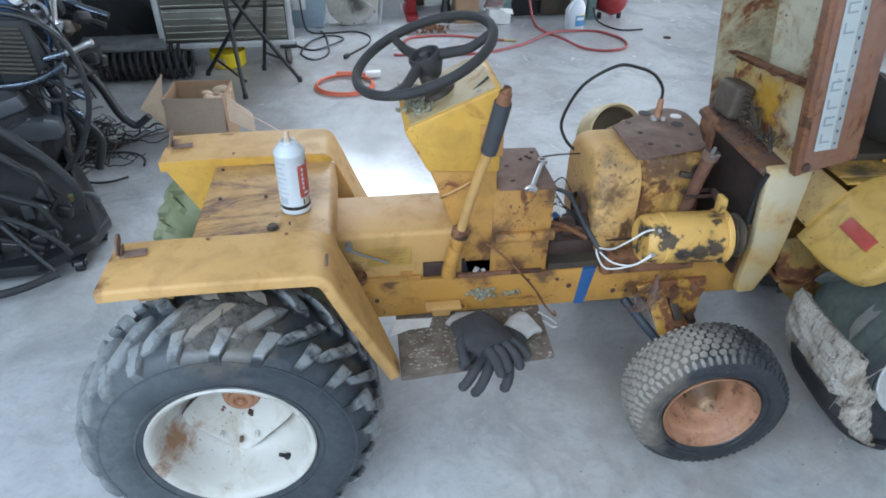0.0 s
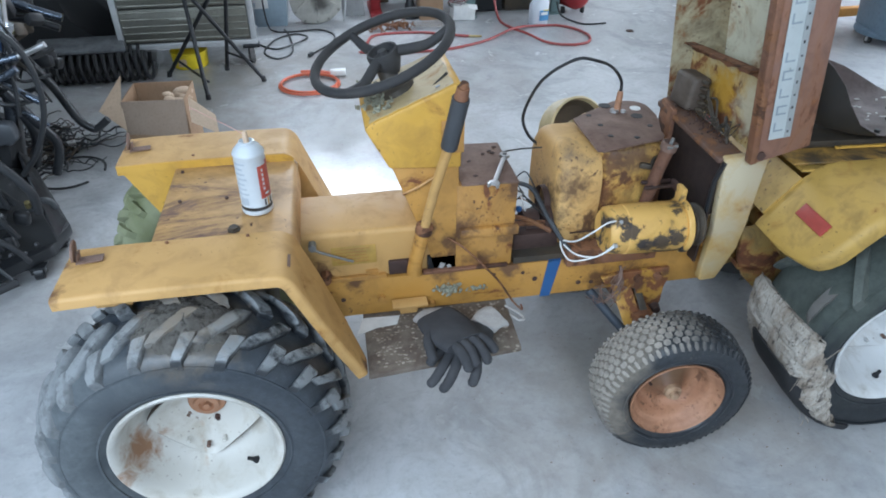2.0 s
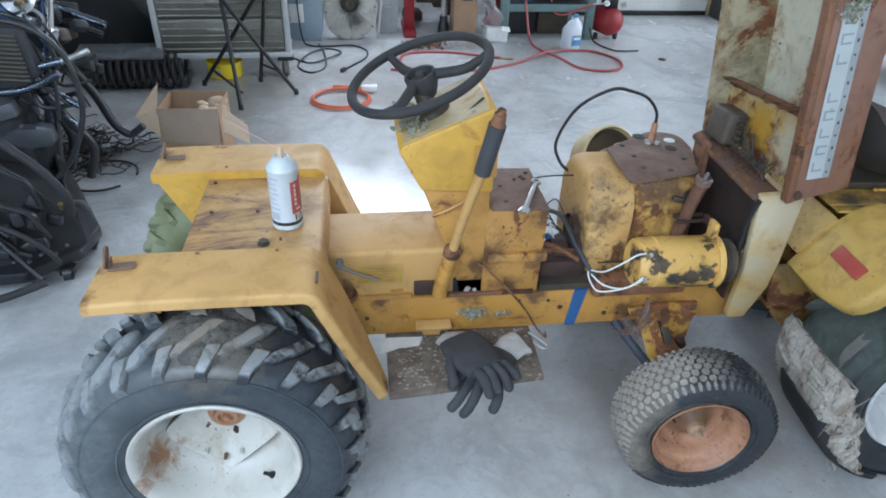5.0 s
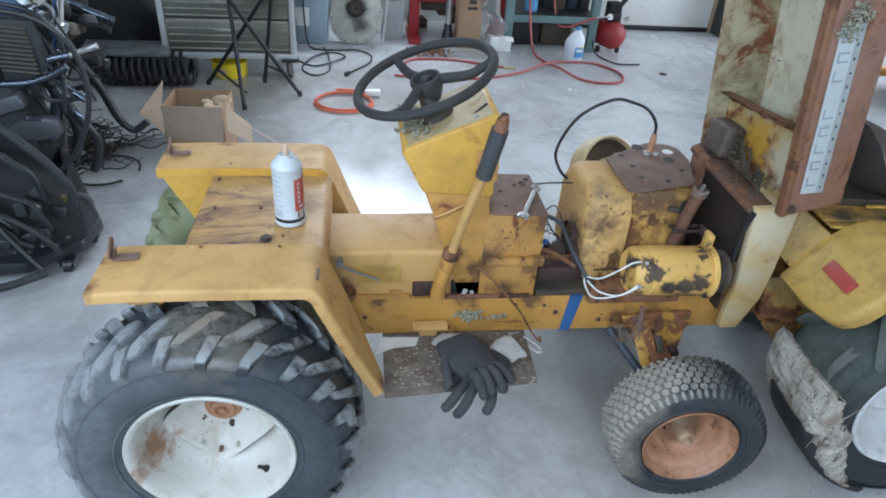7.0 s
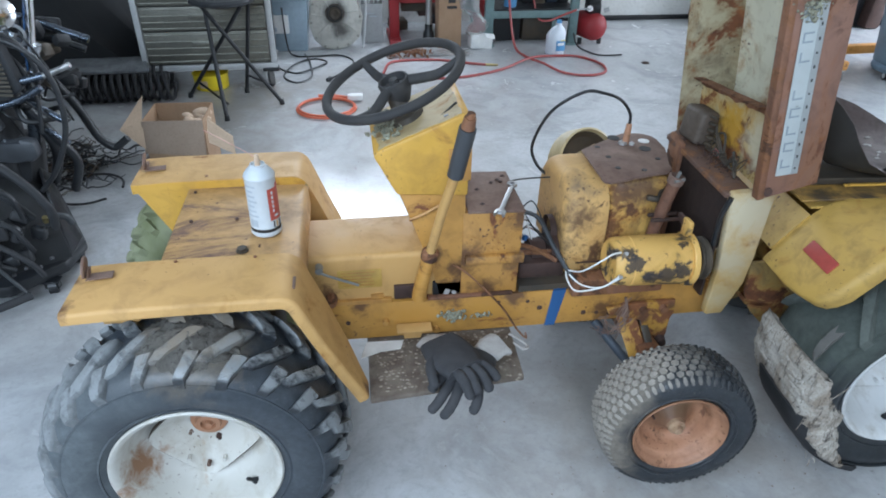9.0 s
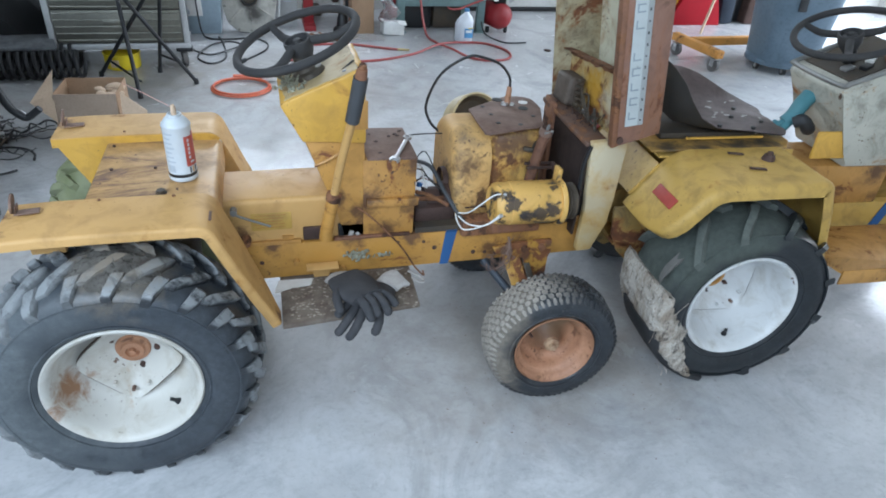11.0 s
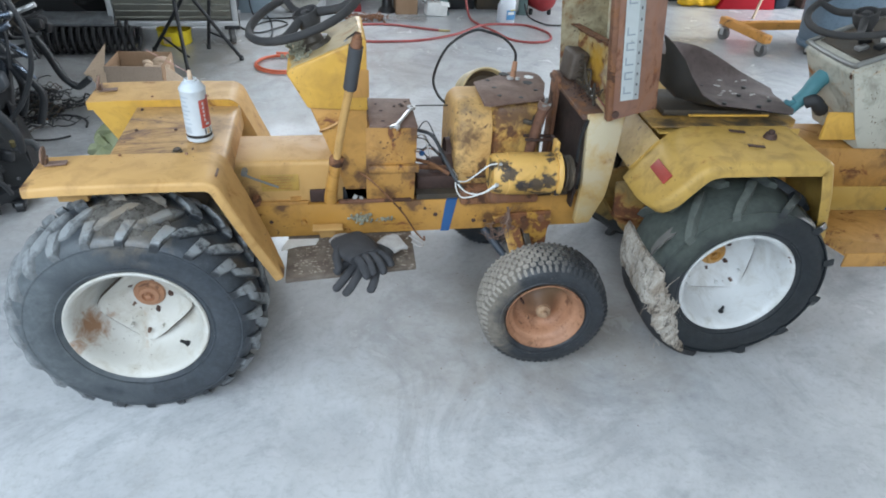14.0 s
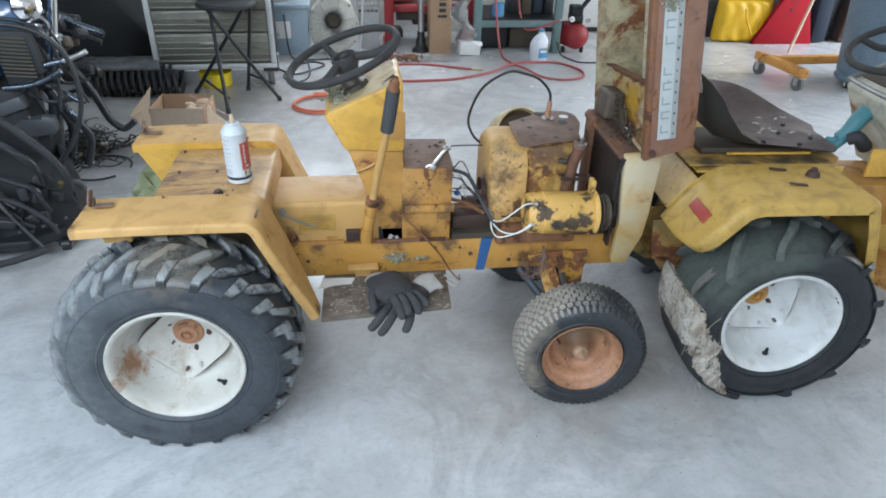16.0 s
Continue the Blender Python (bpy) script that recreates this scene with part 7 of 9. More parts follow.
def tool_chest():
    c = thing("tool_chest", pose(-0.475, 2.93, 0, 0, 0, 1.5), "rolling tool chest with ribbed stainless drawers", "tool chest")
    w, d, z0, z1 = 0.80, 0.46, 0.145, 0.98
    bm = B()
    box(bm, (0, d / 2, (z0 + z1) / 2), (w - 0.05, d, z1 - z0), (0, 0, 0), 0.004)
    body = part("body", bm, BLACK, c, "black cabinet body")
    for s in (-1, 1):
        bm = B()
        box(bm, (s * (w / 2 - 0.018), -0.006, (z0 + z1) / 2), (0.036, 0.03, z1 - z0), (0, 0, 0), 0.006)
        part("corner_post", bm, TRIM_GREY, body, "light grey corner post")
    bm = B()
    box(bm, (0, -0.004, z0 - 0.006), (w, 0.04, 0.034), (0, 0, 0), 0.005)
    part("bottom_rail", bm, TRIM_GREY, body)
    z = z0 + 0.016
    for h in (0.20, 0.145, 0.145, 0.10, 0.10, 0.10):
        bm = B()
        box(bm, (0, -0.008, z + h / 2), (w - 0.078, 0.022, h - 0.008), (0, 0, 0), 0.002)
        dr = part("drawer", bm, DRAWER, c, "ribbed stainless drawer front")
        n = max(2, int(h / 0.034))
        for k in range(n):
            bm = B()
            sweep(bm, [(-(w - 0.09) / 2, -0.0195, z + (k + 0.5) * h / n), ((w - 0.09) / 2, -0.0195, z + (k + 0.5) * h / n)], 0.0055, 8, False, 1)
            part("rib", bm, DRAWER, dr)
        bm = B()
        box(bm, (-0.02, -0.026, z + h * 0.62), (0.13, 0.012, 0.03), (0, 0, 0), 0.004)
        part("drawer_pull", bm, DRAWER, dr, "drawer pull with label plate")
        z += h
    bm = B()
    box(bm, (0, d / 2, z1 + 0.008), (w, d + 0.02, 0.016), (0, 0, 0), 0.004)
    part("top", bm, BLACK, c)
    for x in (-w / 2 + 0.075, w / 2 - 0.05):
        bm = B()
        box(bm, (x + 0.01, 0.0, z0 - 0.028), (0.10, 0.07, 0.022), (0, 0, 0), 0.004)
        part("caster_plate", bm, BLACK, c)
        caster(c, x, 0.02, 0.055)
        caster(c, x, d - 0.06, 0.055)


tool_chest()


def folding_stool():
    s = thing("folding_stool", pose(-0.30, 2.60, 0), "black folding stool with a round padded seat", "stool")
    bm = B()
    lathe(bm, [(0.001, 0.585), (0.15, 0.588), (0.175, 0.598), (0.178, 0.612), (0.168, 0.624), (0.10, 0.628), (0.001, 0.629)], (0, 0, 0), (0, 0, 1), 40)
    part("seat", bm, BLACK_PLASTIC, s, "black padded seat")
    for a, b in (((-0.30, 0.17), (0.11, -0.09)), ((0.03, 0.23), (0.13, 0.09)), ((-0.03, -0.24), (-0.11, 0.05)), ((0.26, 0.0), (-0.10, -0.08))):
        bm = B()
        sweep(bm, [(a[0], a[1], 0.012), ((a[0] + b[0]) / 2, (a[1] + b[1]) / 2, 0.3), (b[0], b[1], 0.59)], 0.0115, 10, False, 2)
        leg = part("leg", bm, BLACK, s, "black steel tube leg")
        bm = B()
        cyl(bm, (a[0], a[1], 0.0), (a[0] * 0.99, a[1] * 0.99, 0.03), 0.015, 0.013, 12)
        part("foot", bm, RUBBER_BLACK, leg)
    bm = B()
    sweep(bm, [(-0.22, 0.13, 0.10), (-0.02, -0.20, 0.085)], 0.007, 8, False, 1)
    sweep(bm, [(0.05, 0.20, 0.12), (0.22, -0.01, 0.12)], 0.007, 8, False, 1)
    part("brace", bm, BLACK, s)


folding_stool()

b = thing("bucket", pose(-0.50, 2.965, 0), "low yellow plastic tub with a paper label under the chest", "bucket")
bm = B()
lathe(bm, [(0.001, 0.0), (0.098, 0.0), (0.104, 0.006), (0.108, 0.088), (0.112, 0.090), (0.112, 0.096), (0.106, 0.096), (0.102, 0.01), (0.001, 0.01)], (0, 0, 0), (0, 0, 1), 32)
part("tub", bm, BUCKET_YELLOW, b)
bm = B()
box(bm, (-0.03, -0.103, 0.045), (0.05, 0.004, 0.045), (2, 0, -14))
part("label", bm, CARDBOARD_IN, b, "torn paper label")


def coil(x0, y, z, length, r, wire, turns, turn):
    c = thing("coil_spring", pose(x0, y, 0, 0, 0, turn), "heavy black coil spring lying on the floor", "spring", "coil springs")
    bm = B()
    n = turns * 14
    sweep(bm, [(length * k / n, r * math.cos(2 * math.pi * k / 14), z + r * math.sin(2 * math.pi * k / 14)) for k in range(n + 1)], wire, 7, False, 1)
    part("coil", bm, RUBBER_BLACK, c)


coil(-1.28, 2.72, 0.085, 0.60, 0.073, 0.0115, 14, 2)
coil(-1.36, 2.93, 0.085, 0.62, 0.073, 0.0115, 14, -1)
bm = B()
prism(bm, [(-1.30, 2.72, 0.168), (-0.80, 2.74, 0.168), (-0.88, 3.0, 0.176), (-1.34, 2.98, 0.176)], (0, 0, 0.018), 0.004)
solo("grey_slab", bm, mottled("dusty_slab", (0.17, 0.18, 0.19), (0.08, 0.085, 0.09), 12, 60, (0.7, 0.9), 0.0, 0.5), "grey dusty board lying across the springs", "board")

# the dark corner: a near-black heap added behind the springs as its shade
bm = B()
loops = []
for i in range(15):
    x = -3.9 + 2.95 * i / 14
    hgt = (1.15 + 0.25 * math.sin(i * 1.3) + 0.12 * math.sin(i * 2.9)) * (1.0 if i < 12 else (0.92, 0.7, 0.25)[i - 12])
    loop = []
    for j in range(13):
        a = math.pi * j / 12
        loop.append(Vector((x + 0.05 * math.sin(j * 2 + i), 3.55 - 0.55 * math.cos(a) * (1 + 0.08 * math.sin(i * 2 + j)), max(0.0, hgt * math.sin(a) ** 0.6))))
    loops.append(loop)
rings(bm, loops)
solo("tarpaulin", bm, mottled("corner_shade_black", (0.005, 0.0054, 0.006), (0.009, 0.0095, 0.010), 5, 40, (0.8, 0.95)), "added near-black heap that stands for the shade of the back corner", "tarpaulin")


CARDBOARD_GREY = mottled("greyed_cardboard", (0.36, 0.27, 0.205), (0.31, 0.225, 0.165), 6, 120, (0.8, 0.92), 0.0, 0.1)


def open_carton():
    c = thing("cardboard_box", pose(-0.444, 1.80, 0, 0, 0, -2), "open brown cardboard box with its flaps standing out", "box")
    w, d, h = 0.268, 0.24, 0.268
    for nm, ctr, sz in (("front_side", (0, -d / 2, h / 2), (w, 0.004, h)), ("back_side", (0, d / 2, h / 2), (w, 0.004, h)), ("left_side", (-w / 2, 0, h / 2), (0.004, d - 0.006, h)), ("right_side", (w / 2, 0, h / 2), (0.004, d - 0.006, h))):
        bm = B()
        box(bm, ctr, sz)
        part(nm, bm, CARDBOARD, c)
    bm = B()
    box(bm, (0, 0, 0.004), (w - 0.01, d - 0.01, 0.006))
    part("bottom", bm, CARDBOARD, c)
    bm = B()
    prism(bm, [(-0.130, -0.122, 0.268), (-0.124, -0.165, 0.150), (-0.222, -0.152, 0.242), (-0.160, 0.05, 0.330)], (0.0, 0.003, 0.003))
    part("left_flap", bm, CARDBOARD_IN, c, "pale inside of a torn flap")
    bm = B()
    prism(bm, [(0.150, -0.10, 0.268), (0.258, -0.115, 0.182), (0.262, -0.128, 0.098), (0.148, -0.124, 0.160)], (0.0, 0.003, 0.003))
    part("right_flap", bm, CARDBOARD_IN, c, "pale inside of a flap")
    bm = B()
    prism(bm, [(-0.132, -0.124, 0.272), (0.137, -0.124, 0.270), (0.131, -0.140, 0.100), (-0.138, -0.140, 0.125)], (0, -0.004, 0))
    part("front_flap", bm, CARDBOARD_GREY, c, "greyish flap folded down")
    bm = B()
    rnd = random.Random(3)
    for k in range(14):
        p = Vector((rnd.uniform(0.03, 0.13), rnd.uniform(-0.08, 0.08), rnd.uniform(0.19, 0.262)))
        bmesh.ops.create_icosphere(bm, subdivisions=2, radius=rnd.uniform(0.02, 0.04), matrix=Matrix.Translation(p) @ Matrix.Diagonal((1, 0.7, 0.5, 1)))
    part("packing_paper", bm, CARDBOARD_IN, c, "crumpled packing paper", 60, 0.012)


open_carton()


def hose(name, pts, r, mat, label, category, n=8, extra=None):
    bm = B()
    sweep(bm, pts, r, 8, False, n)
    o = solo(name, bm, mat, label, category)
    return o


# orange cord in a loop with its plug
c = thing("extension_cord", pose(0.225, 2.48, 0), "orange extension cord in a tied coil with a grey plug", "cord")
for k in range(2):
    bm = B()
    sweep(bm, [((0.172 - 0.010 * k) * math.cos(2 * math.pi * j / 20 + k), (0.165 - 0.012 * k) * math.sin(2 * math.pi * j / 20 + k), 0.010 + 0.010 * k) for j in range(20)], 0.0072, 8, True, 2)
    part("cord_turn", bm, ORANGE_CORD, c)
bm = B()
sweep(bm, [(-0.05, 0.165, 0.03), (0.05, 0.17, 0.025), (0.13, 0.145, 0.02)], 0.0085, 8)
part("cord_end", bm, ORANGE_CORD, c)
bm = B()
prism(bm, [(0.125, 0.128, 0.006), (0.150, 0.120, 0.006), (0.215, 0.115, 0.006), (0.220, 0.170, 0.006), (0.150, 0.165, 0.006), (0.125, 0.158, 0.006)], (0, 0, 0.034), 0.006)
part("plug", bm, WIRE_WHITE, c, "grey white plug")
# red air hose, from a brass coupling on the floor to the bench
h = thing("air_hose", pose(1.5, 3.2, 0), "red rubber air hose looping over the floor", "hose")
bm = B()
Z = 0.009
path = [(0.60, 3.10), (0.66, 3.34), (0.80, 3.40), (1.02, 3.39), (1.22, 3.30), (1.34, 3.25)]
sweep(bm, [(x - 1.5, y - 3.2, Z) for x, y in path], Z, 8, False, 10)
part("hose_end", bm, RED_HOSE, h)
bm = B()
cyl(bm, (-0.165, 0.052, Z), (-0.075, 0.035, Z), 0.009, 0.007, 10)
part("coupling", bm, plain("brass", (0.55, 0.42, 0.2), 0.35, 0.9), h, "brass hose coupling")
bm = B()
path = [(0.55, 3.02, Z), (0.78, 2.97, Z), (0.95, 2.97, Z), (1.17, 3.00, Z), (1.44, 3.14, Z), (1.69, 3.33, 0.026), (1.92, 3.42, Z), (2.08, 3.38, Z), (2.18, 3.18, Z), (2.13, 3.00, Z), (1.98, 2.95, Z), (1.84, 3.03, Z), (1.74, 3.20, 0.026), (1.68, 3.42, Z), (1.64, 3.62, 0.03), (1.61, 3.72, 0.25), (1.58, 3.74, 0.55), (1.57, 3.78, 0.93)]
sweep(bm, [(x - 1.5, y - 3.2, z) for x, y, z in path], Z, 8, False, 10)
part("hose_run", bm, RED_HOSE, h)

# black cords
c = thing("power_cord", pose(0.1, 3.3, 0), "black power cord lying in loops", "cord")
bm = B()
path = [(-0.21, 3.82, 0.22), (-0.20, 3.72, 0.05), (-0.15, 3.50, 0.006), (-0.10, 3.30, 0.006), (0.02, 3.18, 0.006), (0.16, 3.28, 0.014), (0.22, 3.42, 0.006), (0.12, 3.50, 0.006), (0.0, 3.35, 0.014), (-0.06, 3.12, 0.006), (0.03, 2.98, 0.006), (0.12, 3.10, 0.006), (0.10, 3.42, 0.014), (0.06, 3.62, 0.006)]
sweep(bm, [(x - 0.1, y - 3.3, z) for x, y, z in path], 0.006, 7, False, 8)
part("cord_run", bm, WIRE_BLACK, c)
c = thing("power_cord", pose(0.3, 3.3, 0), "black power cord with its plug on the floor", "cord")
bm = B()
path = [(-0.08, 3.70, 0.32), (-0.06, 3.66, 0.05), (0.0, 3.58, 0.006), (0.14, 3.56, 0.006), (0.30, 3.58, 0.006), (0.40, 3.46, 0.006), (0.39, 3.28, 0.006), (0.30, 3.12, 0.006), (0.245, 3.03, 0.008)]
sweep(bm, [(x - 0.3, y - 3.3, z) for x, y, z in path], 0.006, 7, False, 8)
part("cord_run", bm, WIRE_BLACK, c)
bm = B()
box(bm, (-0.062, -0.295, 0.014), (0.022, 0.05, 0.026), (0, 0, -30), 0.006)
part("plug", bm, BLACK_PLASTIC, c)

# ---- along the back wall ----
t = thing("storage_tote", pose(-0.06, 3.72, 0), "blue grey translucent storage tote with a white lid label", "storage box")
bm = B()
prism(bm, [(-0.17, 0, 0.0), (0.14, 0, 0.0), (0.165, 0, 0.36), (-0.195, 0, 0.36)], (0, 0.32, 0), 0.012)
part("tub", bm, TOTE, t)
bm = B()
box(bm, (-0.015, 0.16, 0.375), (0.39, 0.36, 0.03), (0, 0, 0), 0.008)
part("lid", bm, TOTE, t)
bm = B()
box(bm, (-0.055, -0.012, 0.20), (0.15, 0.014, 0.13), (3, 0, 0), 0.003)
part("label", bm, WIRE_WHITE, t, "white paper sheet")
bm = B()
box(bm, (-0.085, -0.0205, 0.165), (0.035, 0.002, 0.03), (3, 0, 0))
part("print_patch", bm, PAPER_GREY, t)
for k in range(5):
    bm = B()
    sweep(bm, [(-0.12 + 0.03 * k, 0.05 * k, 0.40 + 0.01 * k), (0.05, 0.04 * k, 0.43), (0.16 - 0.02 * k, 0.06 + 0.03 * k, 0.46)], 0.008, 8)
    solo("metal_rod", bm, STEEL, "bare metal rod lying on the tote", "rod", "rods on the tote", m=Matrix.Translation((-0.06, 3.72, 0)))

t = thing("gearbox_housing", pose(0.30, 3.74, 0.0, 0, 0, 2), "grey cast bell housing standing on its edge", "housing")
bm = B()
ring = [(0.0, 0.0), (-0.10, 0.012), (-0.17, 0.08), (-0.20, 0.20), (-0.175, 0.34), (-0.09, 0.43), (0.05, 0.44), (0.14, 0.39), (0.20, 0.24), (0.175, 0.09), (0.09, 0.02)]
prism(bm, [(x, 0, z) for x, z in ring], (0, 0.11, 0), 0.012)
body = part("casting", bm, CAST_OILY, t)
bm = B()
lathe(bm, [(0.001, 0.004), (0.014, 0.006), (0.02, 0.016), (0.036, 0.018), (0.040, 0.008), (0.062, 0.004), (0.075, -0.004)], (-0.005, 0.0, 0.265), (0, -1, 0), 32)
part("boss", bm, GREASE, body, "oily black shaft boss")
bm = B()
lathe(bm, [(0.048, 0.006), (0.050, 0.016), (0.058, 0.016), (0.060, 0.002)], (-0.005, 0.0, 0.265), (0, -1, 0), 32, False)
part("bearing_ring", bm, BLACK, body)
for k in range(7):
    a = 2 * math.pi * k / 7 + 0.3
    bm = B()
    box(bm, (-0.005 + 0.125 * math.cos(a), -0.004, 0.235 + 0.125 * math.sin(a)), (0.11, 0.014, 0.010), (0, -math.degrees(a), 0), 0.003)
    part("rib", bm, CAST_OILY, body)
for x, z in ring:
    bm = B()
    cyl(bm, (x * 0.9 + 0.0, 0.002, 0.22 + (z - 0.22) * 0.92), (x * 0.9, -0.006, 0.22 + (z - 0.22) * 0.92), 0.011, 0.008, 10)
    part("bolt_lug", bm, CAST_GREY, body)
bm = B()
sweep(bm, [(0.235, 0.02, 0.46), (0.225, 0.0, 0.30), (0.205, -0.02, 0.12), (0.19, -0.02, 0.02)], 0.008, 8)
solo("grey_conduit", bm, TRIM_GREY, "light grey conduit leaning by the housing", "conduit", m=Matrix.Translation((0.30, 3.74, 0)))

t = thing("concrete_block", pose(0.575, 3.92, 0), "pale grey block with faint printed lines", "block")
bm = B()
box(bm, (0, 0.08, 0.145), (0.165, 0.16, 0.29), (0, 0, 0), 0.005)
part("block", bm, BLOCK_GREY, t)
for k in range(2):
    bm = B()
    box(bm, (-0.02 + 0.03 * k, -0.0025, 0.22 - 0.02 * k), (0.06, 0.004, 0.006))
    part("print_bar", bm, PAPER_GREY, t)
t = thing("egg_crate_rack", pose(0.575, 3.93, 0.292), "grey slotted rack standing on the block", "rack")
for k in range(4):
    bm = B()
    box(bm, (0, 0.06, 0.03 + 0.05 * k), (0.19, 0.1, 0.012))
    part("shelf", bm, TRIM_GREY, t)
for k in range(6):
    bm = B()
    box(bm, (-0.085 + 0.034 * k, 0.06, 0.105), (0.010, 0.1, 0.21))
    part("divider", bm, TRIM_GREY, t)


def press():
    p = thing("shop_press", pose(1.08, 3.95, 0), "red steel shop press frame with a steel ram column", "press")
    for x in (-0.335, 0.345):
        bm = B()
        box(bm, (x, 0.0, 0.80), (0.075, 0.10, 1.6), (0, 0, 0), 0.004)
        part("upright", bm, RED, p)
        bm = B()
        box(bm, (x, 0.05, 0.02), (0.09, 0.42, 0.04), (0, 0, 0), 0.004)
        part("foot", bm, RED, p)
    for z in (0.42, 1.45):
        bm = B()
        box(bm, (0.005, 0.03, z), (0.61, 0.05, 0.09), (0, 0, 0), 0.004)
        part("cross_beam", bm, RED_DULL, p)
    bm = B()
    box(bm, (-0.02, 0.11, 0.30), (0.56, 0.12, 0.05), (0, 0, 0), 0.004)
    part("bed", bm, RED_DULL, p)
    return p


press()
t = thing("jack_stand", pose(1.00, 3.82, 0), "silver steel jack post with a black foot", "jack post")
bm = B()
cyl(bm, (0, 0, 0.06), (0, 0, 1.1), 0.024, None, 18)
part("post", bm, STEEL, t)
bm = B()
lathe(bm, [(0.001, 0.0), (0.075, 0.0), (0.07, 0.02), (0.045, 0.04), (0.04, 0.10), (0.032, 0.11), (0.03, 0.16)], (0, 0, 0), (0, 0, 1), 20)
part("base", bm, BLACK, t)
t = thing("chain_pile", pose(0.80, 3.52, 0), "heap of rusty chain on the floor", "chain")
for k in range(46):
    rnd = random.Random(100 + k)
    bm = B()
    c0 = Vector((rnd.gauss(0, 0.09), rnd.gauss(0, 0.05), 0.012 + 0.03 * rnd.random()))
    m = Matrix.Translation(c0) @ pose(0, 0, 0, rnd.uniform(-60, 60), rnd.uniform(-60, 60), rnd.uniform(0, 360))
    sweep(bm, [m @ Vector((0.020 * math.cos(a), 0.012 * math.sin(a), 0)) for a in [2 * math.pi * q / 8 for q in range(8)]], 0.0042, 6, True, 2)
    part("chain_link", bm, RUST, t)
t = thing("dark_machine_parts", pose(0.98, 4.12, 0), "dark oily machine parts stacked behind the press", "machine parts")
rnd = random.Random(55)
for k in range(9):
    bm = B()
    box(bm, (rnd.uniform(-0.22, 0.2), rnd.uniform(0.0, 0.15), 0.06 + 0.055 * k), (rnd.uniform(0.12, 0.25), 0.16, 0.075), (0, 0, rnd.uniform(-15, 15)), 0.01)
    part("machine_part", bm, (GREASE, BLACK, RUST_DARK)[k % 3], t)

t = thing("tall_carton", pose(1.15, 3.72, 0, 0, 0, 1), "tall narrow brown carton standing upright", "carton")
bm = B()
box(bm, (0, 0.09, 0.62), (0.175, 0.18, 1.24), (0, 0, 0), 0.003)
part("carton", bm, CARDBOARD, t)
for k, (z, h) in enumerate(((0.30, 0.02), (0.345, 0.028), (0.39, 0.028), (0.435, 0.028), (0.475, 0.02))):
    bm = B()
    box(bm, (0.012, -0.0012, z), (0.055 if 0 < k < 4 else 0.075, 0.002, h))
    part("print_bar", bm, INK, t)
bm = B()
box(bm, (0.012, -0.0012, 0.60), (0.09, 0.002, 0.10))
part("paper_label", bm, WIRE_WHITE, t, "white paper label")
t = thing("plastic_bag", pose(1.335, 3.72, 0), "crumpled clear plastic bag hanging by the carton", "bag")
bm = B()
loops = []
for i in range(12):
    z = 0.10 + 0.55 * i / 11
    r = 0.055 + 0.02 * math.sin(i * 1.7)
    loops.append([Vector((0.03 * math.sin(i) + r * math.cos(a) * (1 + 0.3 * math.sin(3 * a + i)), r * 0.7 * math.sin(a), z)) for a in [2 * math.pi * k / 14 for k in range(14)]])
rings(bm, loops)
part("film", bm, BAG, t, "", 50, 0.02)
t = thing("crumpled_film", pose(1.10, 3.55, 0), "sheet of crumpled clear packing film on the floor", "packing film")
bm = B()
verts = [[bm.verts.new((-0.17 + 0.03 * i, -0.07 + 0.025 * j, 0.012 + 0.02 * abs(noise.noise(Vector((i * 0.9, j * 0.9, 3)))))) for j in range(7)] for i in range(13)]
for i in range(12):
    for j in range(6):
        bm.faces.new((verts[i][j], verts[i + 1][j], verts[i + 1][j + 1], verts[i][j + 1]))
bmesh.ops.solidify(bm, geom=bm.faces[:], thickness=0.001)
part("film", bm, BAG, t, "", 30)
t = thing("white_carton", pose(1.39, 3.66, 0, 0, 0, 6), "small white paper carton with bent flaps", "carton")
bm = B()
box(bm, (0, 0.05, 0.055), (0.17, 0.10, 0.10), (0, 4, 0), 0.003)
part("carton", bm, WIRE_WHITE, t)
bm = B()
box(bm, (0.06, -0.01, 0.10), (0.07, 0.05, 0.003), (30, 8, 0))
part("flap", bm, WIRE_WHITE, t)


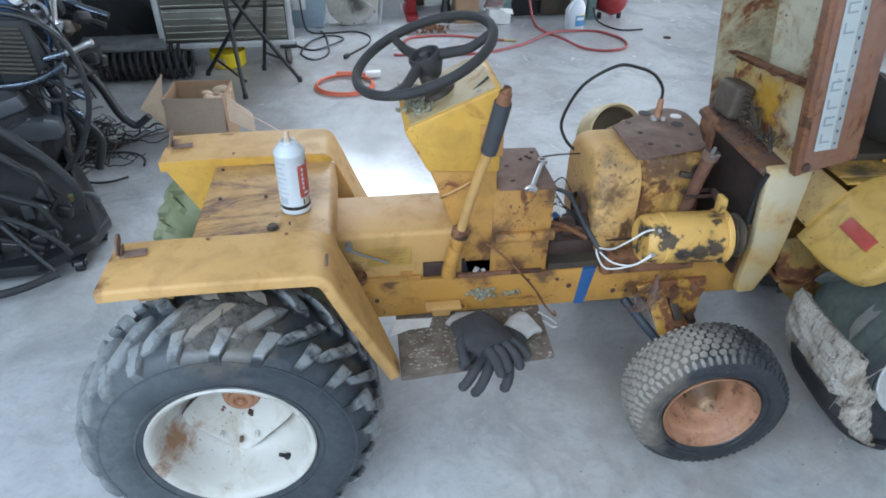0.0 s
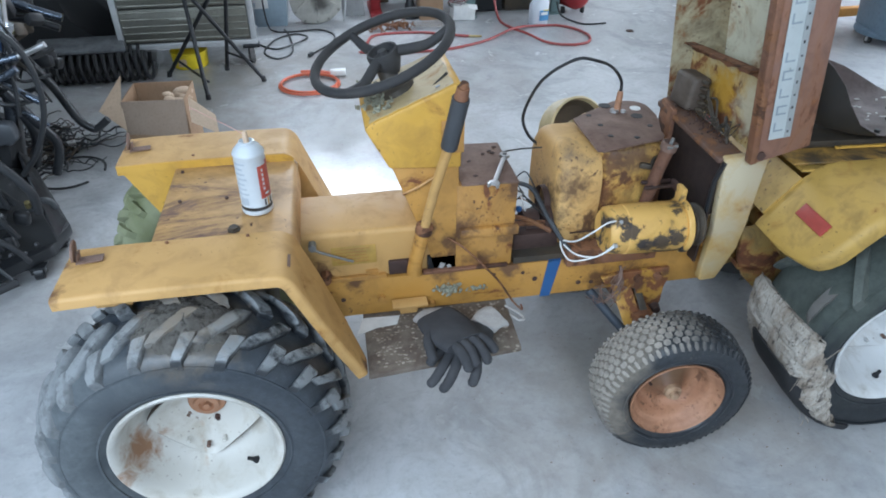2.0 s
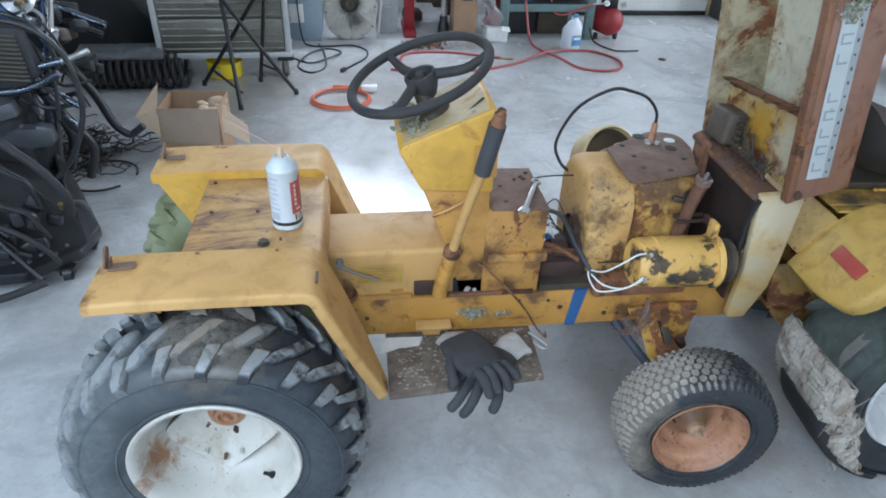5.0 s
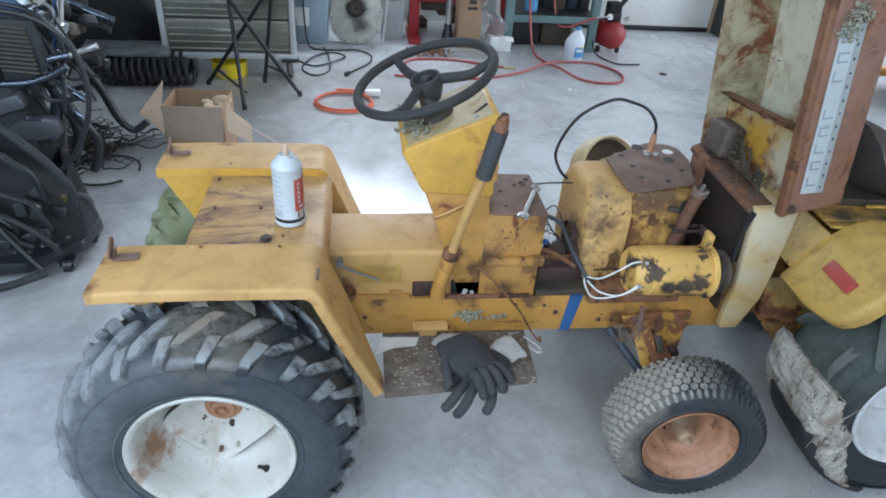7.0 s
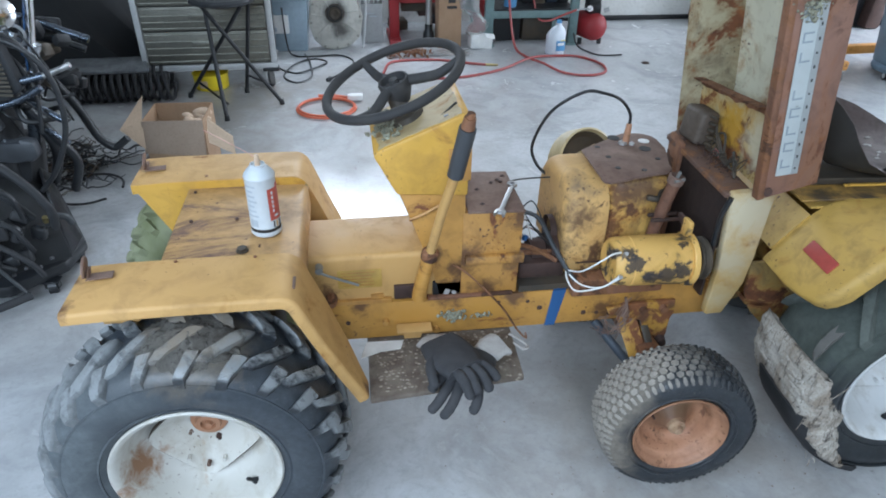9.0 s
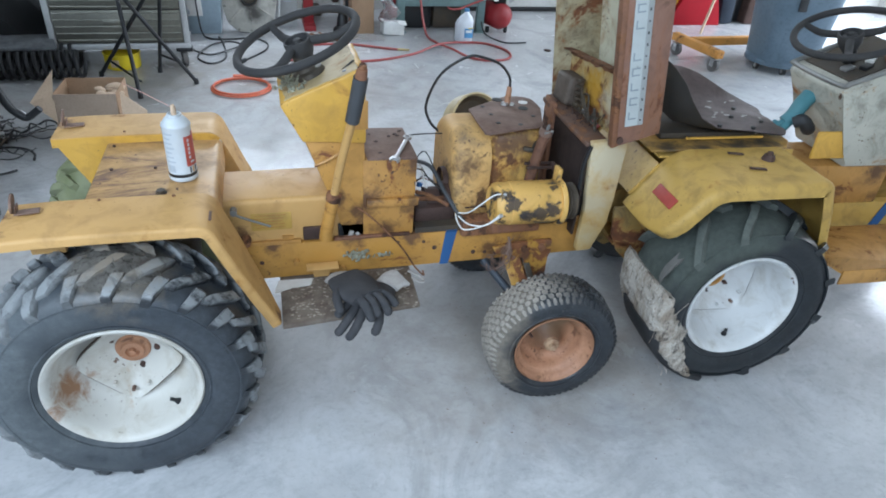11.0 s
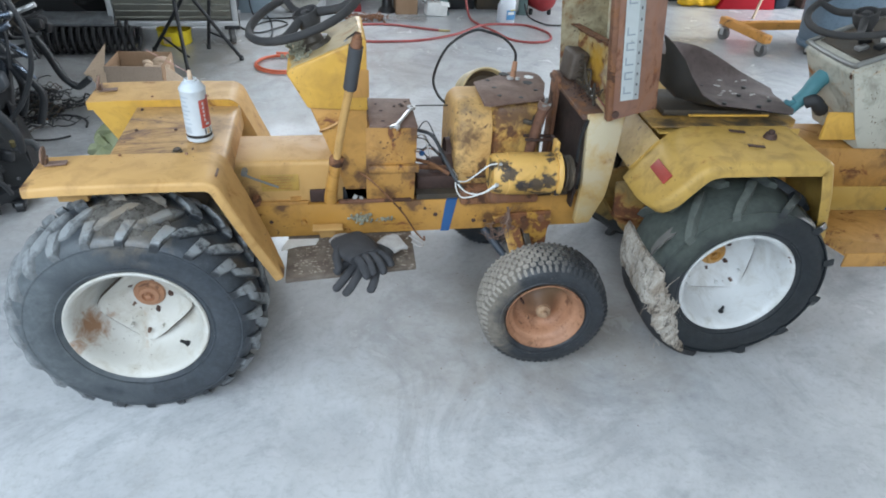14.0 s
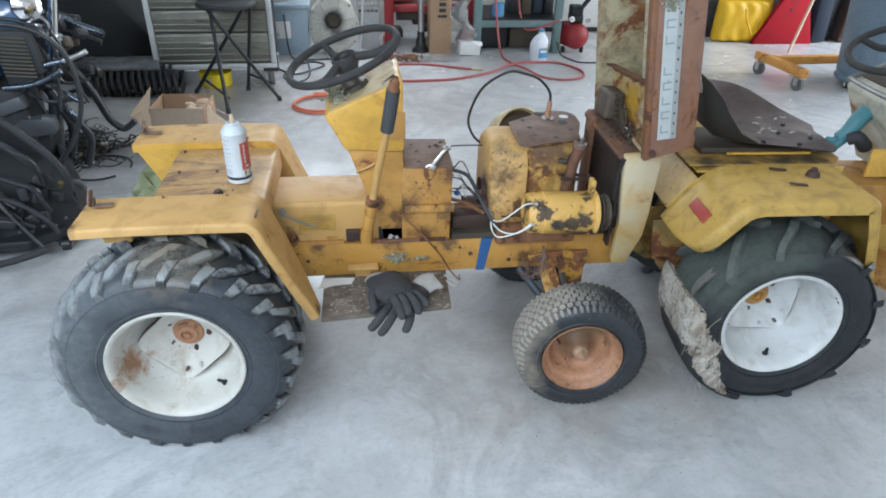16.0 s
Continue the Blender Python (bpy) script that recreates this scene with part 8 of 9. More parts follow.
def bench():
    b = thing("work_bench", pose(1.80, 3.76, 0), "grey green steel work bench with a low shelf", "work bench")
    for x, y in ((-0.345, 0.0), (0.325, 0.0), (-0.345, 0.55), (0.325, 0.55)):
        bm = B()
        box(bm, (x, y, 0.43), (0.065, 0.05, 0.86), (0, 0, 0), 0.004)
        part("leg", bm, TEAL, b)
        bm = B()
        box(bm, (x, y, 0.006), (0.09, 0.08, 0.012), (0, 0, 0), 0.002)
        part("foot_plate", bm, TEAL, b)
    for y in (0.0, 0.55):
        bm = B()
        box(bm, (-0.01, y, 0.235), (0.61, 0.04, 0.055), (0, 0, 0), 0.003)
        part("shelf_rail", bm, TEAL, b)
    bm = B()
    box(bm, (-0.01, 0.275, 0.268), (0.70, 0.58, 0.010))
    part("shelf", bm, BLACK, b, "dark low shelf")
    bm = B()
    box(bm, (-0.01, 0.275, 0.88), (0.86, 0.68, 0.04), (0, 0, 0), 0.004)
    part("bench_top", bm, RUST_BROWN, b)
    for x, z, mat in ((-0.18, 0.10, BLACK), (0.08, 0.09, GREASE)):
        bm = B()
        box(bm, (x, 0.30, z), (0.24, 0.35, z * 2 - 0.005), (0, 0, 0), 0.01)
        solo("black_case", bm, mat, "black case pushed under the bench shelf", "case", "cases under the bench", m=Matrix.Translation((1.80, 3.76, 0)))
    bm = B()
    lathe(bm, [(0.001, 0.0), (0.05, 0.0), (0.05, 0.10), (0.045, 0.105), (0.001, 0.105)], (-0.16, 0.10, 0.275), (0, 0, 1), 20)
    solo("paint_tin", bm, JUG_BLUE, "blue and white tin on the bench shelf", "tin", m=Matrix.Translation((1.80, 3.76, 0)))
    for k in range(4):
        bm = B()
        box(bm, (0.0 + 0.09 * k, 0.30, 0.345), (0.085, 0.24, 0.14 + 0.03 * (k % 2)), (0, 0, 4 * k), 0.008)
        solo("dark_box", bm, (BLACK, GREASE, NAVY, BLACK)[k], "dark box on the bench shelf", "box", "boxes on the shelf", m=Matrix.Translation((1.80, 3.76, 0)))


bench()


def jug():
    j = thing("jug", pose(1.915, 3.50, 0, 0, 0, 12) @ Matrix.Scale(0.88, 4), "white plastic jug with a blue label and blue cap", "jug")
    bm = B()
    loops = []
    for z, r, sq in ((0.0, 0.066, 0.6), (0.006, 0.071, 0.6), (0.15, 0.071, 0.6), (0.18, 0.068, 0.7), (0.215, 0.050, 1), (0.243, 0.026, 1), (0.262, 0.020, 1)):
        loops.append([Vector((math.copysign(abs(math.cos(a)) ** sq, math.cos(a)) * r + (0.02 if z > 0.2 else 0.01 * (z > 0.17)), math.copysign(abs(math.sin(a)) ** sq, math.sin(a)) * r, z)) for a in [2 * math.pi * k / 28 for k in range(28)]])
    rings(bm, loops)
    part("body", bm, JUG, j, "", 60)
    bm = B()
    sweep(bm, [(0.03, -0.01, 0.235), (-0.03, -0.01, 0.225), (-0.062, -0.01, 0.185), (-0.066, -0.01, 0.13)], 0.012, 10)
    part("handle", bm, JUG, j)
    bm = B()
    cyl(bm, (0.02, 0, 0.258), (0.02, 0, 0.282), 0.023, 0.021, 20)
    part("cap", bm, JUG_BLUE, j, "blue screw cap")
    bm = B()
    box(bm, (0.014, -0.0725, 0.085), (0.085, 0.003, 0.085), (0, 0, 0), 0.001)
    lab = part("label", bm, JUG_BLUE, j, "blue printed label")
    bm = B()
    box(bm, (0.014, -0.0745, 0.10), (0.06, 0.002, 0.022))
    part("print_bar", bm, WIRE_WHITE, lab)
    bm = B()
    box(bm, (0.03, -0.0745, 0.127), (0.05, 0.002, 0.008))
    part("print_bar", bm, BUCKET_YELLOW, lab)


jug()


def compressor():
    c = thing("air_compressor", pose(2.275, 3.78, 0) @ Matrix.Scale(0.88, 4), "small air compressor with a red tank and black motor", "air compressor")
    bm = B()
    prof = [(0.001, -0.17), (0.06, -0.165), (0.10, -0.14), (0.116, -0.10), (0.118, 0.10), (0.10, 0.14), (0.06, 0.165), (0.001, 0.17)]
    lathe(bm, prof, (0, 0.05, 0.15), (0.35, -1, 0), 36)
    part("tank", bm, RED, c, "round red air tank")
    for x, y in ((-0.09, -0.03), (0.09, -0.03), (-0.09, 0.14), (0.09, 0.14)):
        bm = B()
        box(bm, (x, y, 0.028), (0.03, 0.04, 0.056), (0, 0, 0), 0.006)
        part("foot", bm, RUBBER_BLACK, c)
    bm = B()
    box(bm, (0.02, 0.04, 0.30), (0.11, 0.16, 0.09), (0, 0, 0), 0.015)
    for k in range(5):
        box(bm, (0.02, -0.01 + 0.03 * k, 0.375), (0.10, 0.012, 0.08))
    cyl(bm, (0.04, -0.03, 0.40), (0.10, -0.06, 0.50), 0.02)
    part("motor", bm, BLACK, c, "black finned motor and pump")
    bm = B()
    lathe(bm, [(0.001, 0.004), (0.024, 0.004), (0.028, 0.0), (0.028, -0.02)], (-0.045, -0.075, 0.315), (0, -1, 0.2), 24)
    part("gauge", bm, CHROME, c, "chrome pressure gauge")
    bm = B()
    sweep(bm, [(-0.02, -0.07, 0.31), (-0.09, -0.08, 0.315), (-0.16, -0.05, 0.30)], 0.008, 8)
    part("valve_pipe", bm, STEEL, c)
    bm = B()
    cyl(bm, (0.09, -0.06, 0.29), (0.13, -0.07, 0.31), 0.02, 0.018, 14)
    part("outlet", bm, STEEL, c)
    bm = B()
    sweep(bm, [(-0.16, -0.05, 0.30), (-0.28, -0.06, 0.26), (-0.42, -0.08, 0.22), (-0.50, -0.02, 0.25), (-0.55, 0.05, 0.5)], 0.009, 8)
    part("hose", bm, RED_HOSE, c, "red air line")


compressor()
bm = B()
sweep(bm, [(2.12, 3.70, 0.10), (2.14, 3.62, 0.02), (2.22, 3.45, 0.006), (2.30, 3.41, 0.006), (2.42, 3.42, 0.006)], 0.006, 8)
solo("black_lead", bm, WIRE_BLACK, "short black lead on the floor by the compressor", "cord")
bm = B()
for k in range(1):
    lathe(bm, [(0.001, 0.0), (0.028, 0.0), (0.026, 0.006), (0.001, 0.007)], (2.524, 3.213, 0), (0, 0, 1), 14)
solo("floor_plug", bm, RUST_DARK, "small dark iron plug set in the floor", "plug")

# white overhead door in the back wall, its seal and the timber trim
bm = B()
box(bm, (2.82, Y1 - 0.03, 1.10), (1.30, 0.04, 2.12), (0, 0, 0), 0.003)
for z in (0.55, 1.08, 1.61):
    box(bm, (2.82, Y1 - 0.052, z), (1.28, 0.012, 0.03), (0, 0, 0), 0.003)
structure("door_1", bm, WALL_WHITE, "closed white panelled door in the back wall", "door")
bm = B()
box(bm, (2.82, Y1 - 0.035, 0.02), (1.30, 0.06, 0.036), (0, 0, 0), 0.006)
structure("trim", bm, BLACK, "black rubber seal under the door", "seal")
for x in (2.13, 3.51):
    bm = B()
    box(bm, (x, Y1 - 0.03, 1.10), (0.07, 0.06, 2.2), (0, 0, 0), 0.004)
    structure("trim", bm, TAN_TRIM, "tan timber door trim", "trim")

# yellow quilted sack and red steel stand
t = thing("yellow_sack", pose(3.955, 4.12, 0), "bright yellow vinyl sack lying by the wall", "sack")
bm = B()
rows = []
for i in range(25):
    u = -1 + 2 * i / 24
    puff = (1 - abs(u) ** 8) ** 0.5 if abs(u) < 1 else 0.0
    row = []
    for q in range(28):
        a = 2 * math.pi * q / 28
        ca, sa = (math.copysign(abs(f(a)) ** 0.38, f(a)) for f in (math.cos, math.sin))
        fold = 0.010 * math.sin(16 * (u * 0.8 + 0.5 * sa)) * (1 - 0.5 * abs(u))
        row.append(Vector((0.255 * u, (0.085 + fold) * ca * max(puff, 0.25), 0.185 + 0.18 * sa * (0.94 + 0.06 * puff))))
    rows.append(row)
rings(bm, rows)
part("sack", bm, BRIGHT_YELLOW, t, "", 60, 0.006)
bm = B()
sweep(bm, [(-0.05, -0.11, 0.30), (-0.02, -0.12, 0.20), (0.06, -0.11, 0.08)], 0.008, 6)
part("seam", bm, BRIGHT_YELLOW, t)

t = thing("hoist_base", pose(4.30, 3.98, 0), "red triangular steel base of a lifting stand", "stand")
bm = B()
prism(bm, [(-0.28, 0, 0.0), (0.30, 0, 0.0), (0.26, 0, 0.12), (0.10, 0, 0.62), (0.03, 0, 0.62), (-0.20, 0, 0.14)], (0, 0.05, 0), 0.008)
part("gusset", bm, RED_MATT, t)
for k in range(4):
    bm = B()
    cyl(bm, (0.02 + 0.02 * (k % 2), -0.001, 0.30 + 0.06 * k), (0.02 + 0.02 * (k % 2), -0.004, 0.30 + 0.06 * k), 0.012, None, 10)
    part("hole", bm, RUST_DARK, t)
bm = B()
box(bm, (0.06, 0.03, 0.9), (0.09, 0.09, 0.7), (0, 0, 0), 0.006)
part("mast", bm, RED_MATT, t)
t = thing("broom_handle", pose(4.20, 3.68, 0), "pale wooden broom handle leaning against the stand", "broom")
bm = B()
sweep(bm, [(0, 0, 0.0), (0.16, 0.10, 0.45), (0.34, 0.21, 0.95)], 0.012, 10, False, 3)
part("handle", bm, plain("pale_wood", (0.52, 0.40, 0.28), 0.55), t)


def crane():
    c = thing("engine_hoist", pose(3.58, 2.86, 0), "orange engine hoist leg on steel casters", "engine hoist")
    bm = B()
    box(bm, (0.02, 0.0, 0.135), (0.062, 0.54, 0.058), (0, 0, 6), 0.006)
    part("cross_leg", bm, ORANGE, c, "orange box section leg")
    bm = B()
    box(bm, (0.62, 0.17, 0.125), (1.1, 0.06, 0.06), (0, 0, 3), 0.005)
    part("long_leg", bm, ORANGE, c)
    caster(c, -0.01, 0.21, 0.048)
    caster(c, 0.05, -0.21, 0.048)
    caster(c, 1.05, 0.18, 0.05)


crane()


def wheelie_bin():
    b = thing("rubbish_bin", pose(4.26, 2.72, 0, 0, 0, -12), "blue grey plastic rubbish bin on small wheels", "bin")
    bm = B()
    loops = []
    for z, w in ((0.075, 0.205), (0.09, 0.212), (0.86, 0.285), (0.87, 0.305), (0.91, 0.305), (0.915, 0.295)):
        loops.append([Vector((math.copysign(abs(math.cos(a)) ** 0.45, math.cos(a)) * w, math.copysign(abs(math.sin(a)) ** 0.45, math.sin(a)) * w, z)) for a in [2 * math.pi * k / 36 for k in range(36)]])
    rings(bm, loops)
    part("tub", bm, BIN_BLUE, b, "", 50)
    bm = B()
    lathe(bm, [(0.20, 0.05), (0.245, 0.05), (0.25, 0.058), (0.25, 0.08), (0.235, 0.09)], (0, 0, 0), (0, 0, 1), 36)
    part("dolly", bm, BIN_BLUE, b, "round wheeled dolly")
    for a in (200, 255, 310, 20, 120):
        bm = B()
        x, y = 0.215 * math.cos(radians(a)), 0.215 * math.sin(radians(a))
        cyl(bm, (x - 0.012, y, 0.03), (x + 0.012, y, 0.03), 0.03, None, 20)
        w = part("caster", bm, BLACK, b)
        bm = B()
        cyl(bm, (x - 0.014, y, 0.03), (x + 0.014, y, 0.03), 0.016, None, 16)
        part("caster_hub", bm, TRIM_GREY, w)
    bm = B()
    box(bm, (-0.10, -0.262, 0.55), (0.06, 0.02, 0.16), (-5, 0, 0), 0.008)
    part("grip", bm, BLACK_PLASTIC, b)


wheelie_bin()
t = thing("board_rack", pose(5.1, 4.1, 0), "dark boards stacked upright by the wall", "boards")
rnd = random.Random(77)
for k in range(8):
    bm = B()
    box(bm, (-0.45 + 0.17 * k, 0.1 * (k % 2), 0.55 + 0.1 * (k % 3)), (0.15, 0.2, 1.1 + 0.2 * (k % 3)), (0, 3 * (k % 3) - 3, 0), 0.03)
    part("board", bm, (NAVY, BLACK, RUST_DARK, NAVY, RUST_DARK, BLACK, NAVY, BLACK)[k], t)


# ---- the machines on the dark side ----
def blue_machine():
    m = thing("motorcycle", pose(0, 0, 0), "blue motorcycle with chrome fork, lamp and finned radiator", "motorcycle")
    bm = B()
    prism(bm, [(-1.75, 0.92, 0.62), (-0.87, 0.92, 0.635), (-0.875, 0.92, 0.80), (-0.90, 0.92, 0.86), (-1.75, 0.92, 0.93)], (0, 0.42, 0), 0.03)
    fairing = part("fairing", bm, BLUE_HOOD, m, "bright blue side panel")
    for k in range(3):
        bm = B()
        box(bm, (-0.985, 0.918, 0.685 + 0.018 * k), (0.10, 0.006, 0.008), (0, 3, 0), 0.002)
        part("vent", bm, BLACK, fairing)
    # radiator between fairing and fork
    bm = B()
    prism(bm, [(-0.865, 0.985, 0.815), (-0.735, 0.985, 0.81), (-0.715, 1.0, 0.655), (-0.75, 1.0, 0.625), (-0.862, 1.0, 0.60)], (0, 0.05, 0), 0.008)
    rad = part("radiator", bm, BLACK_PLASTIC, m, "finned radiator with brown dusty fins")
    for k in range(11):
        bm = B()
        z = 0.645 + 0.0145 * k
        box(bm, (-0.795 - 0.0008 * k, 0.982, z), (0.115, 0.008, 0.006), (8, 4, 0), 0.001)
        part("fin", bm, TAN_FINS, rad)
    bm = B()
    lathe(bm, [(0.001, 0.02), (0.03, 0.017), (0.05, 0.004), (0.054, -0.01), (0.045, -0.04), (0.001, -0.055)], (-0.72, 1.02, 0.895), (0.55, -0.8, 0.1), 28)
    part("headlamp", bm, CHROME, m, "round chrome headlamp")
    bm = B()
    lathe(bm, [(0.030, 0.0), (0.040, 0.004), (0.040, 0.014), (0.030, 0.018), (0.026, 0.008), (0.030, 0.0)], (-0.735, 1.10, 0.805), (0.45, -0.9, 0.1), 24, False)
    lathe(bm, [(0.001, 0.012), (0.012, 0.010), (0.012, 0.002), (0.030, -0.004)], (-0.735, 1.10, 0.805), (0.45, -0.9, 0.1), 20, False)
    part("horn", bm, plain("dull_chrome", (0.34, 0.37, 0.41), 0.3, 0.9), m, "round horn with a bright ring")
    # fork leg with its clamps
    bm = B()
    cyl(bm, (-0.745, 1.15, 0.62), (-0.655, 1.15, 0.99), 0.017, None, 18)
    fork = part("fork_tube", bm, CHROME, m, "chrome fork tube")
    bm = B()
    cyl(bm, (-0.80, 1.15, 0.41), (-0.745, 1.15, 0.64), 0.021, None, 18)
    part("fork_slider", bm, plain("dark_fork", (0.07, 0.08, 0.095), 0.3, 0.7), fork)
    for z, r in ((0.755, 0.033), (0.735, 0.028), (0.665, 0.026)):
        bm = B()
        x = -0.745 + (z - 0.62) * 0.243
        lathe(bm, [(0.017, -0.011), (r, -0.010), (r, 0.010), (0.017, 0.011)], (x, 1.15, z), (0.24, 0, 1), 20, False)
        part("clamp_ring", bm, plain("worn_chrome", (0.45, 0.48, 0.52), 0.25, 0.95), fork)
    DIM_STEEL = plain("dim_blued_steel", (0.10, 0.12, 0.15), 0.28, 0.85)
    for pts, r, mat, nm in (
        ([(-0.76, 1.02, 0.665), (-0.70, 1.02, 0.68), (-0.65, 1.03, 0.69)], 0.013, DIM_STEEL, "lever"),
        ([(-0.655, 1.03, 0.688), (-0.61, 1.03, 0.703), (-0.556, 1.03, 0.725)], 0.010, STEEL, "lever"),
        ([(-0.88, 1.0, 0.595), (-0.79, 1.0, 0.602), (-0.72, 1.0, 0.625), (-0.655, 1.0, 0.66)], 0.012, DIM_STEEL, "lever"),
        ([(-0.76, 1.10, 0.572), (-0.72, 1.10, 0.55), (-0.66, 1.10, 0.508)], 0.013, DIM_STEEL, "pedal"),
        ([(-0.87, 1.0, 0.84), (-0.74, 0.99, 0.825), (-0.665, 0.98, 0.79), (-0.615, 0.98, 0.72), (-0.598, 0.98, 0.62), (-0.615, 0.98, 0.50), (-0.68, 0.98, 0.37), (-0.75, 0.98, 0.29)], 0.0095, WIRE_BLACK, "hose"),
        ([(-0.86, 1.02, 0.855), (-0.76, 1.02, 0.84), (-0.70, 1.04, 0.79), (-0.68, 1.06, 0.70), (-0.70, 1.06, 0.60)], 0.008, WIRE_BLACK, "hose"),
        ([(-0.78, 1.08, 0.78), (-0.72, 1.06, 0.70), (-0.70, 1.05, 0.60), (-0.72, 1.05, 0.48)], 0.007, WIRE_BLACK, "hose"),
        ([(-0.745, 1.30, 0.60), (-0.70, 1.35, 0.47), (-0.655, 1.36, 0.335), (-0.61, 1.36, 0.29)], 0.017, BLACK, "side_stand"),
        ([(-0.63, 1.36, 0.30), (-0.60, 1.36, 0.287), (-0.545, 1.36, 0.325)], 0.015, BLACK, "side_stand_foot"),
        ([(-0.80, 1.12, 0.60), (-0.76, 1.14, 0.48), (-0.74, 1.16, 0.36), (-0.78, 1.16, 0.24)], 0.018, BLACK, "frame_tube"),
        ([(-0.75, 1.08, 0.56), (-0.70, 1.10, 0.44), (-0.66, 1.12, 0.34), (-0.70, 1.12, 0.22)], 0.016, BLACK, "frame_tube"),
        ([(-0.95, 1.6, 0.76), (-0.86, 1.6, 0.74), (-0.78, 1.6, 0.70), (-0.68, 1.6, 0.66)], 0.016, DIM_STEEL, "handlebar"),
        ([(-0.95, 1.62, 0.68), (-0.85, 1.62, 0.66), (-0.76, 1.6, 0.645), (-0.70, 1.6, 0.62)], 0.014, BLACK, "handlebar")):
        bm = B()
        sweep(bm, pts, r, 10, False, 6)
        part(nm, bm, mat, m)
    rnd = random.Random(300)
    for k in range(18):
        bm = B()
        x, z, y = rnd.uniform(-0.86, -0.70), rnd.uniform(0.42, 0.86), rnd.uniform(1.06, 1.24)
        sweep(bm, [(x, y, z), (x + rnd.uniform(0.02, 0.06), y - 0.03, z + rnd.uniform(-0.07, 0.05)), (x + rnd.uniform(0.05, 0.12), y + 0.02, z + rnd.uniform(-0.16, 0.02))], rnd.choice((0.004, 0.006, 0.009)), 7)
        part("cable", bm, rnd.choice((WIRE_BLACK, BLACK, DIM_STEEL)), m)
    for k in range(12):
        bm = B()
        p = (rnd.uniform(-0.95, -0.72), rnd.uniform(1.45, 1.68), rnd.uniform(0.42, 0.74))
        box(bm, p, (rnd.uniform(0.04, 0.10), 0.06, rnd.uniform(0.03, 0.07)), (rnd.uniform(-30, 30), rnd.uniform(-40, 40), rnd.uniform(-30, 30)), 0.012, 2)
        part("bracket", bm, rnd.choice((BLACK, RUBBER_BLACK, GREASE)), m)
    # pale cover, engine block and frame
    bm = B()
    prism(bm, [(-0.90, 0.985, 0.455), (-0.84, 0.985, 0.458), (-0.77, 0.985, 0.482), (-0.732, 0.985, 0.475), (-0.725, 0.985, 0.42), (-0.755, 0.985, 0.395), (-0.80, 0.985, 0.412), (-0.90, 0.985, 0.395)], (0, 0.05, 0), 0.012)
    part("cover", bm, plain("silver_plastic", (0.065, 0.07, 0.078), 0.5, 0.2), m, "silver grey engine cover")
    bm = B()
    prism(bm, [(-0.96, 1.0, 0.52), (-0.84, 1.0, 0.56), (-0.825, 1.0, 0.51), (-0.93, 1.0, 0.475)], (0, 0.05, 0), 0.008)
    part("cover", bm, plain("grey_cover", (0.075, 0.08, 0.09), 0.5, 0.2), m)
    bm = B()
    box(bm, (-1.10, 1.12, 0.42), (0.52, 0.20, 0.36), (0, 0, 0), 0.04, 3)
    box(bm, (-0.86, 1.14, 0.33), (0.12, 0.16, 0.22), (0, 12, 0), 0.02)
    part("engine_block", bm, RUBBER_BLACK, m, "greasy black engine block")
    bm = B()
    lathe(bm, [(0.19, 0.05), (0.26, 0.06), (0.295, 0.035), (0.30, 0.0), (0.295, -0.035), (0.26, -0.06), (0.19, -0.05), (0.19, 0.05)], (-1.35, 1.15, 0.30), (0, -1, 0), 44, False)
    lathe(bm, [(0.001, 0.02), (0.03, 0.03), (0.19, 0.01), (0.192, -0.01)], (-1.35, 1.15, 0.30), (0, -1, 0), 30, False)
    part("wheel", bm, RUBBER_BLACK, m, "black tyre on a dark wheel")


blue_machine()


DULL_BOLT = plain("dull_bolt", (0.06, 0.06, 0.065), 0.5, 0.4)


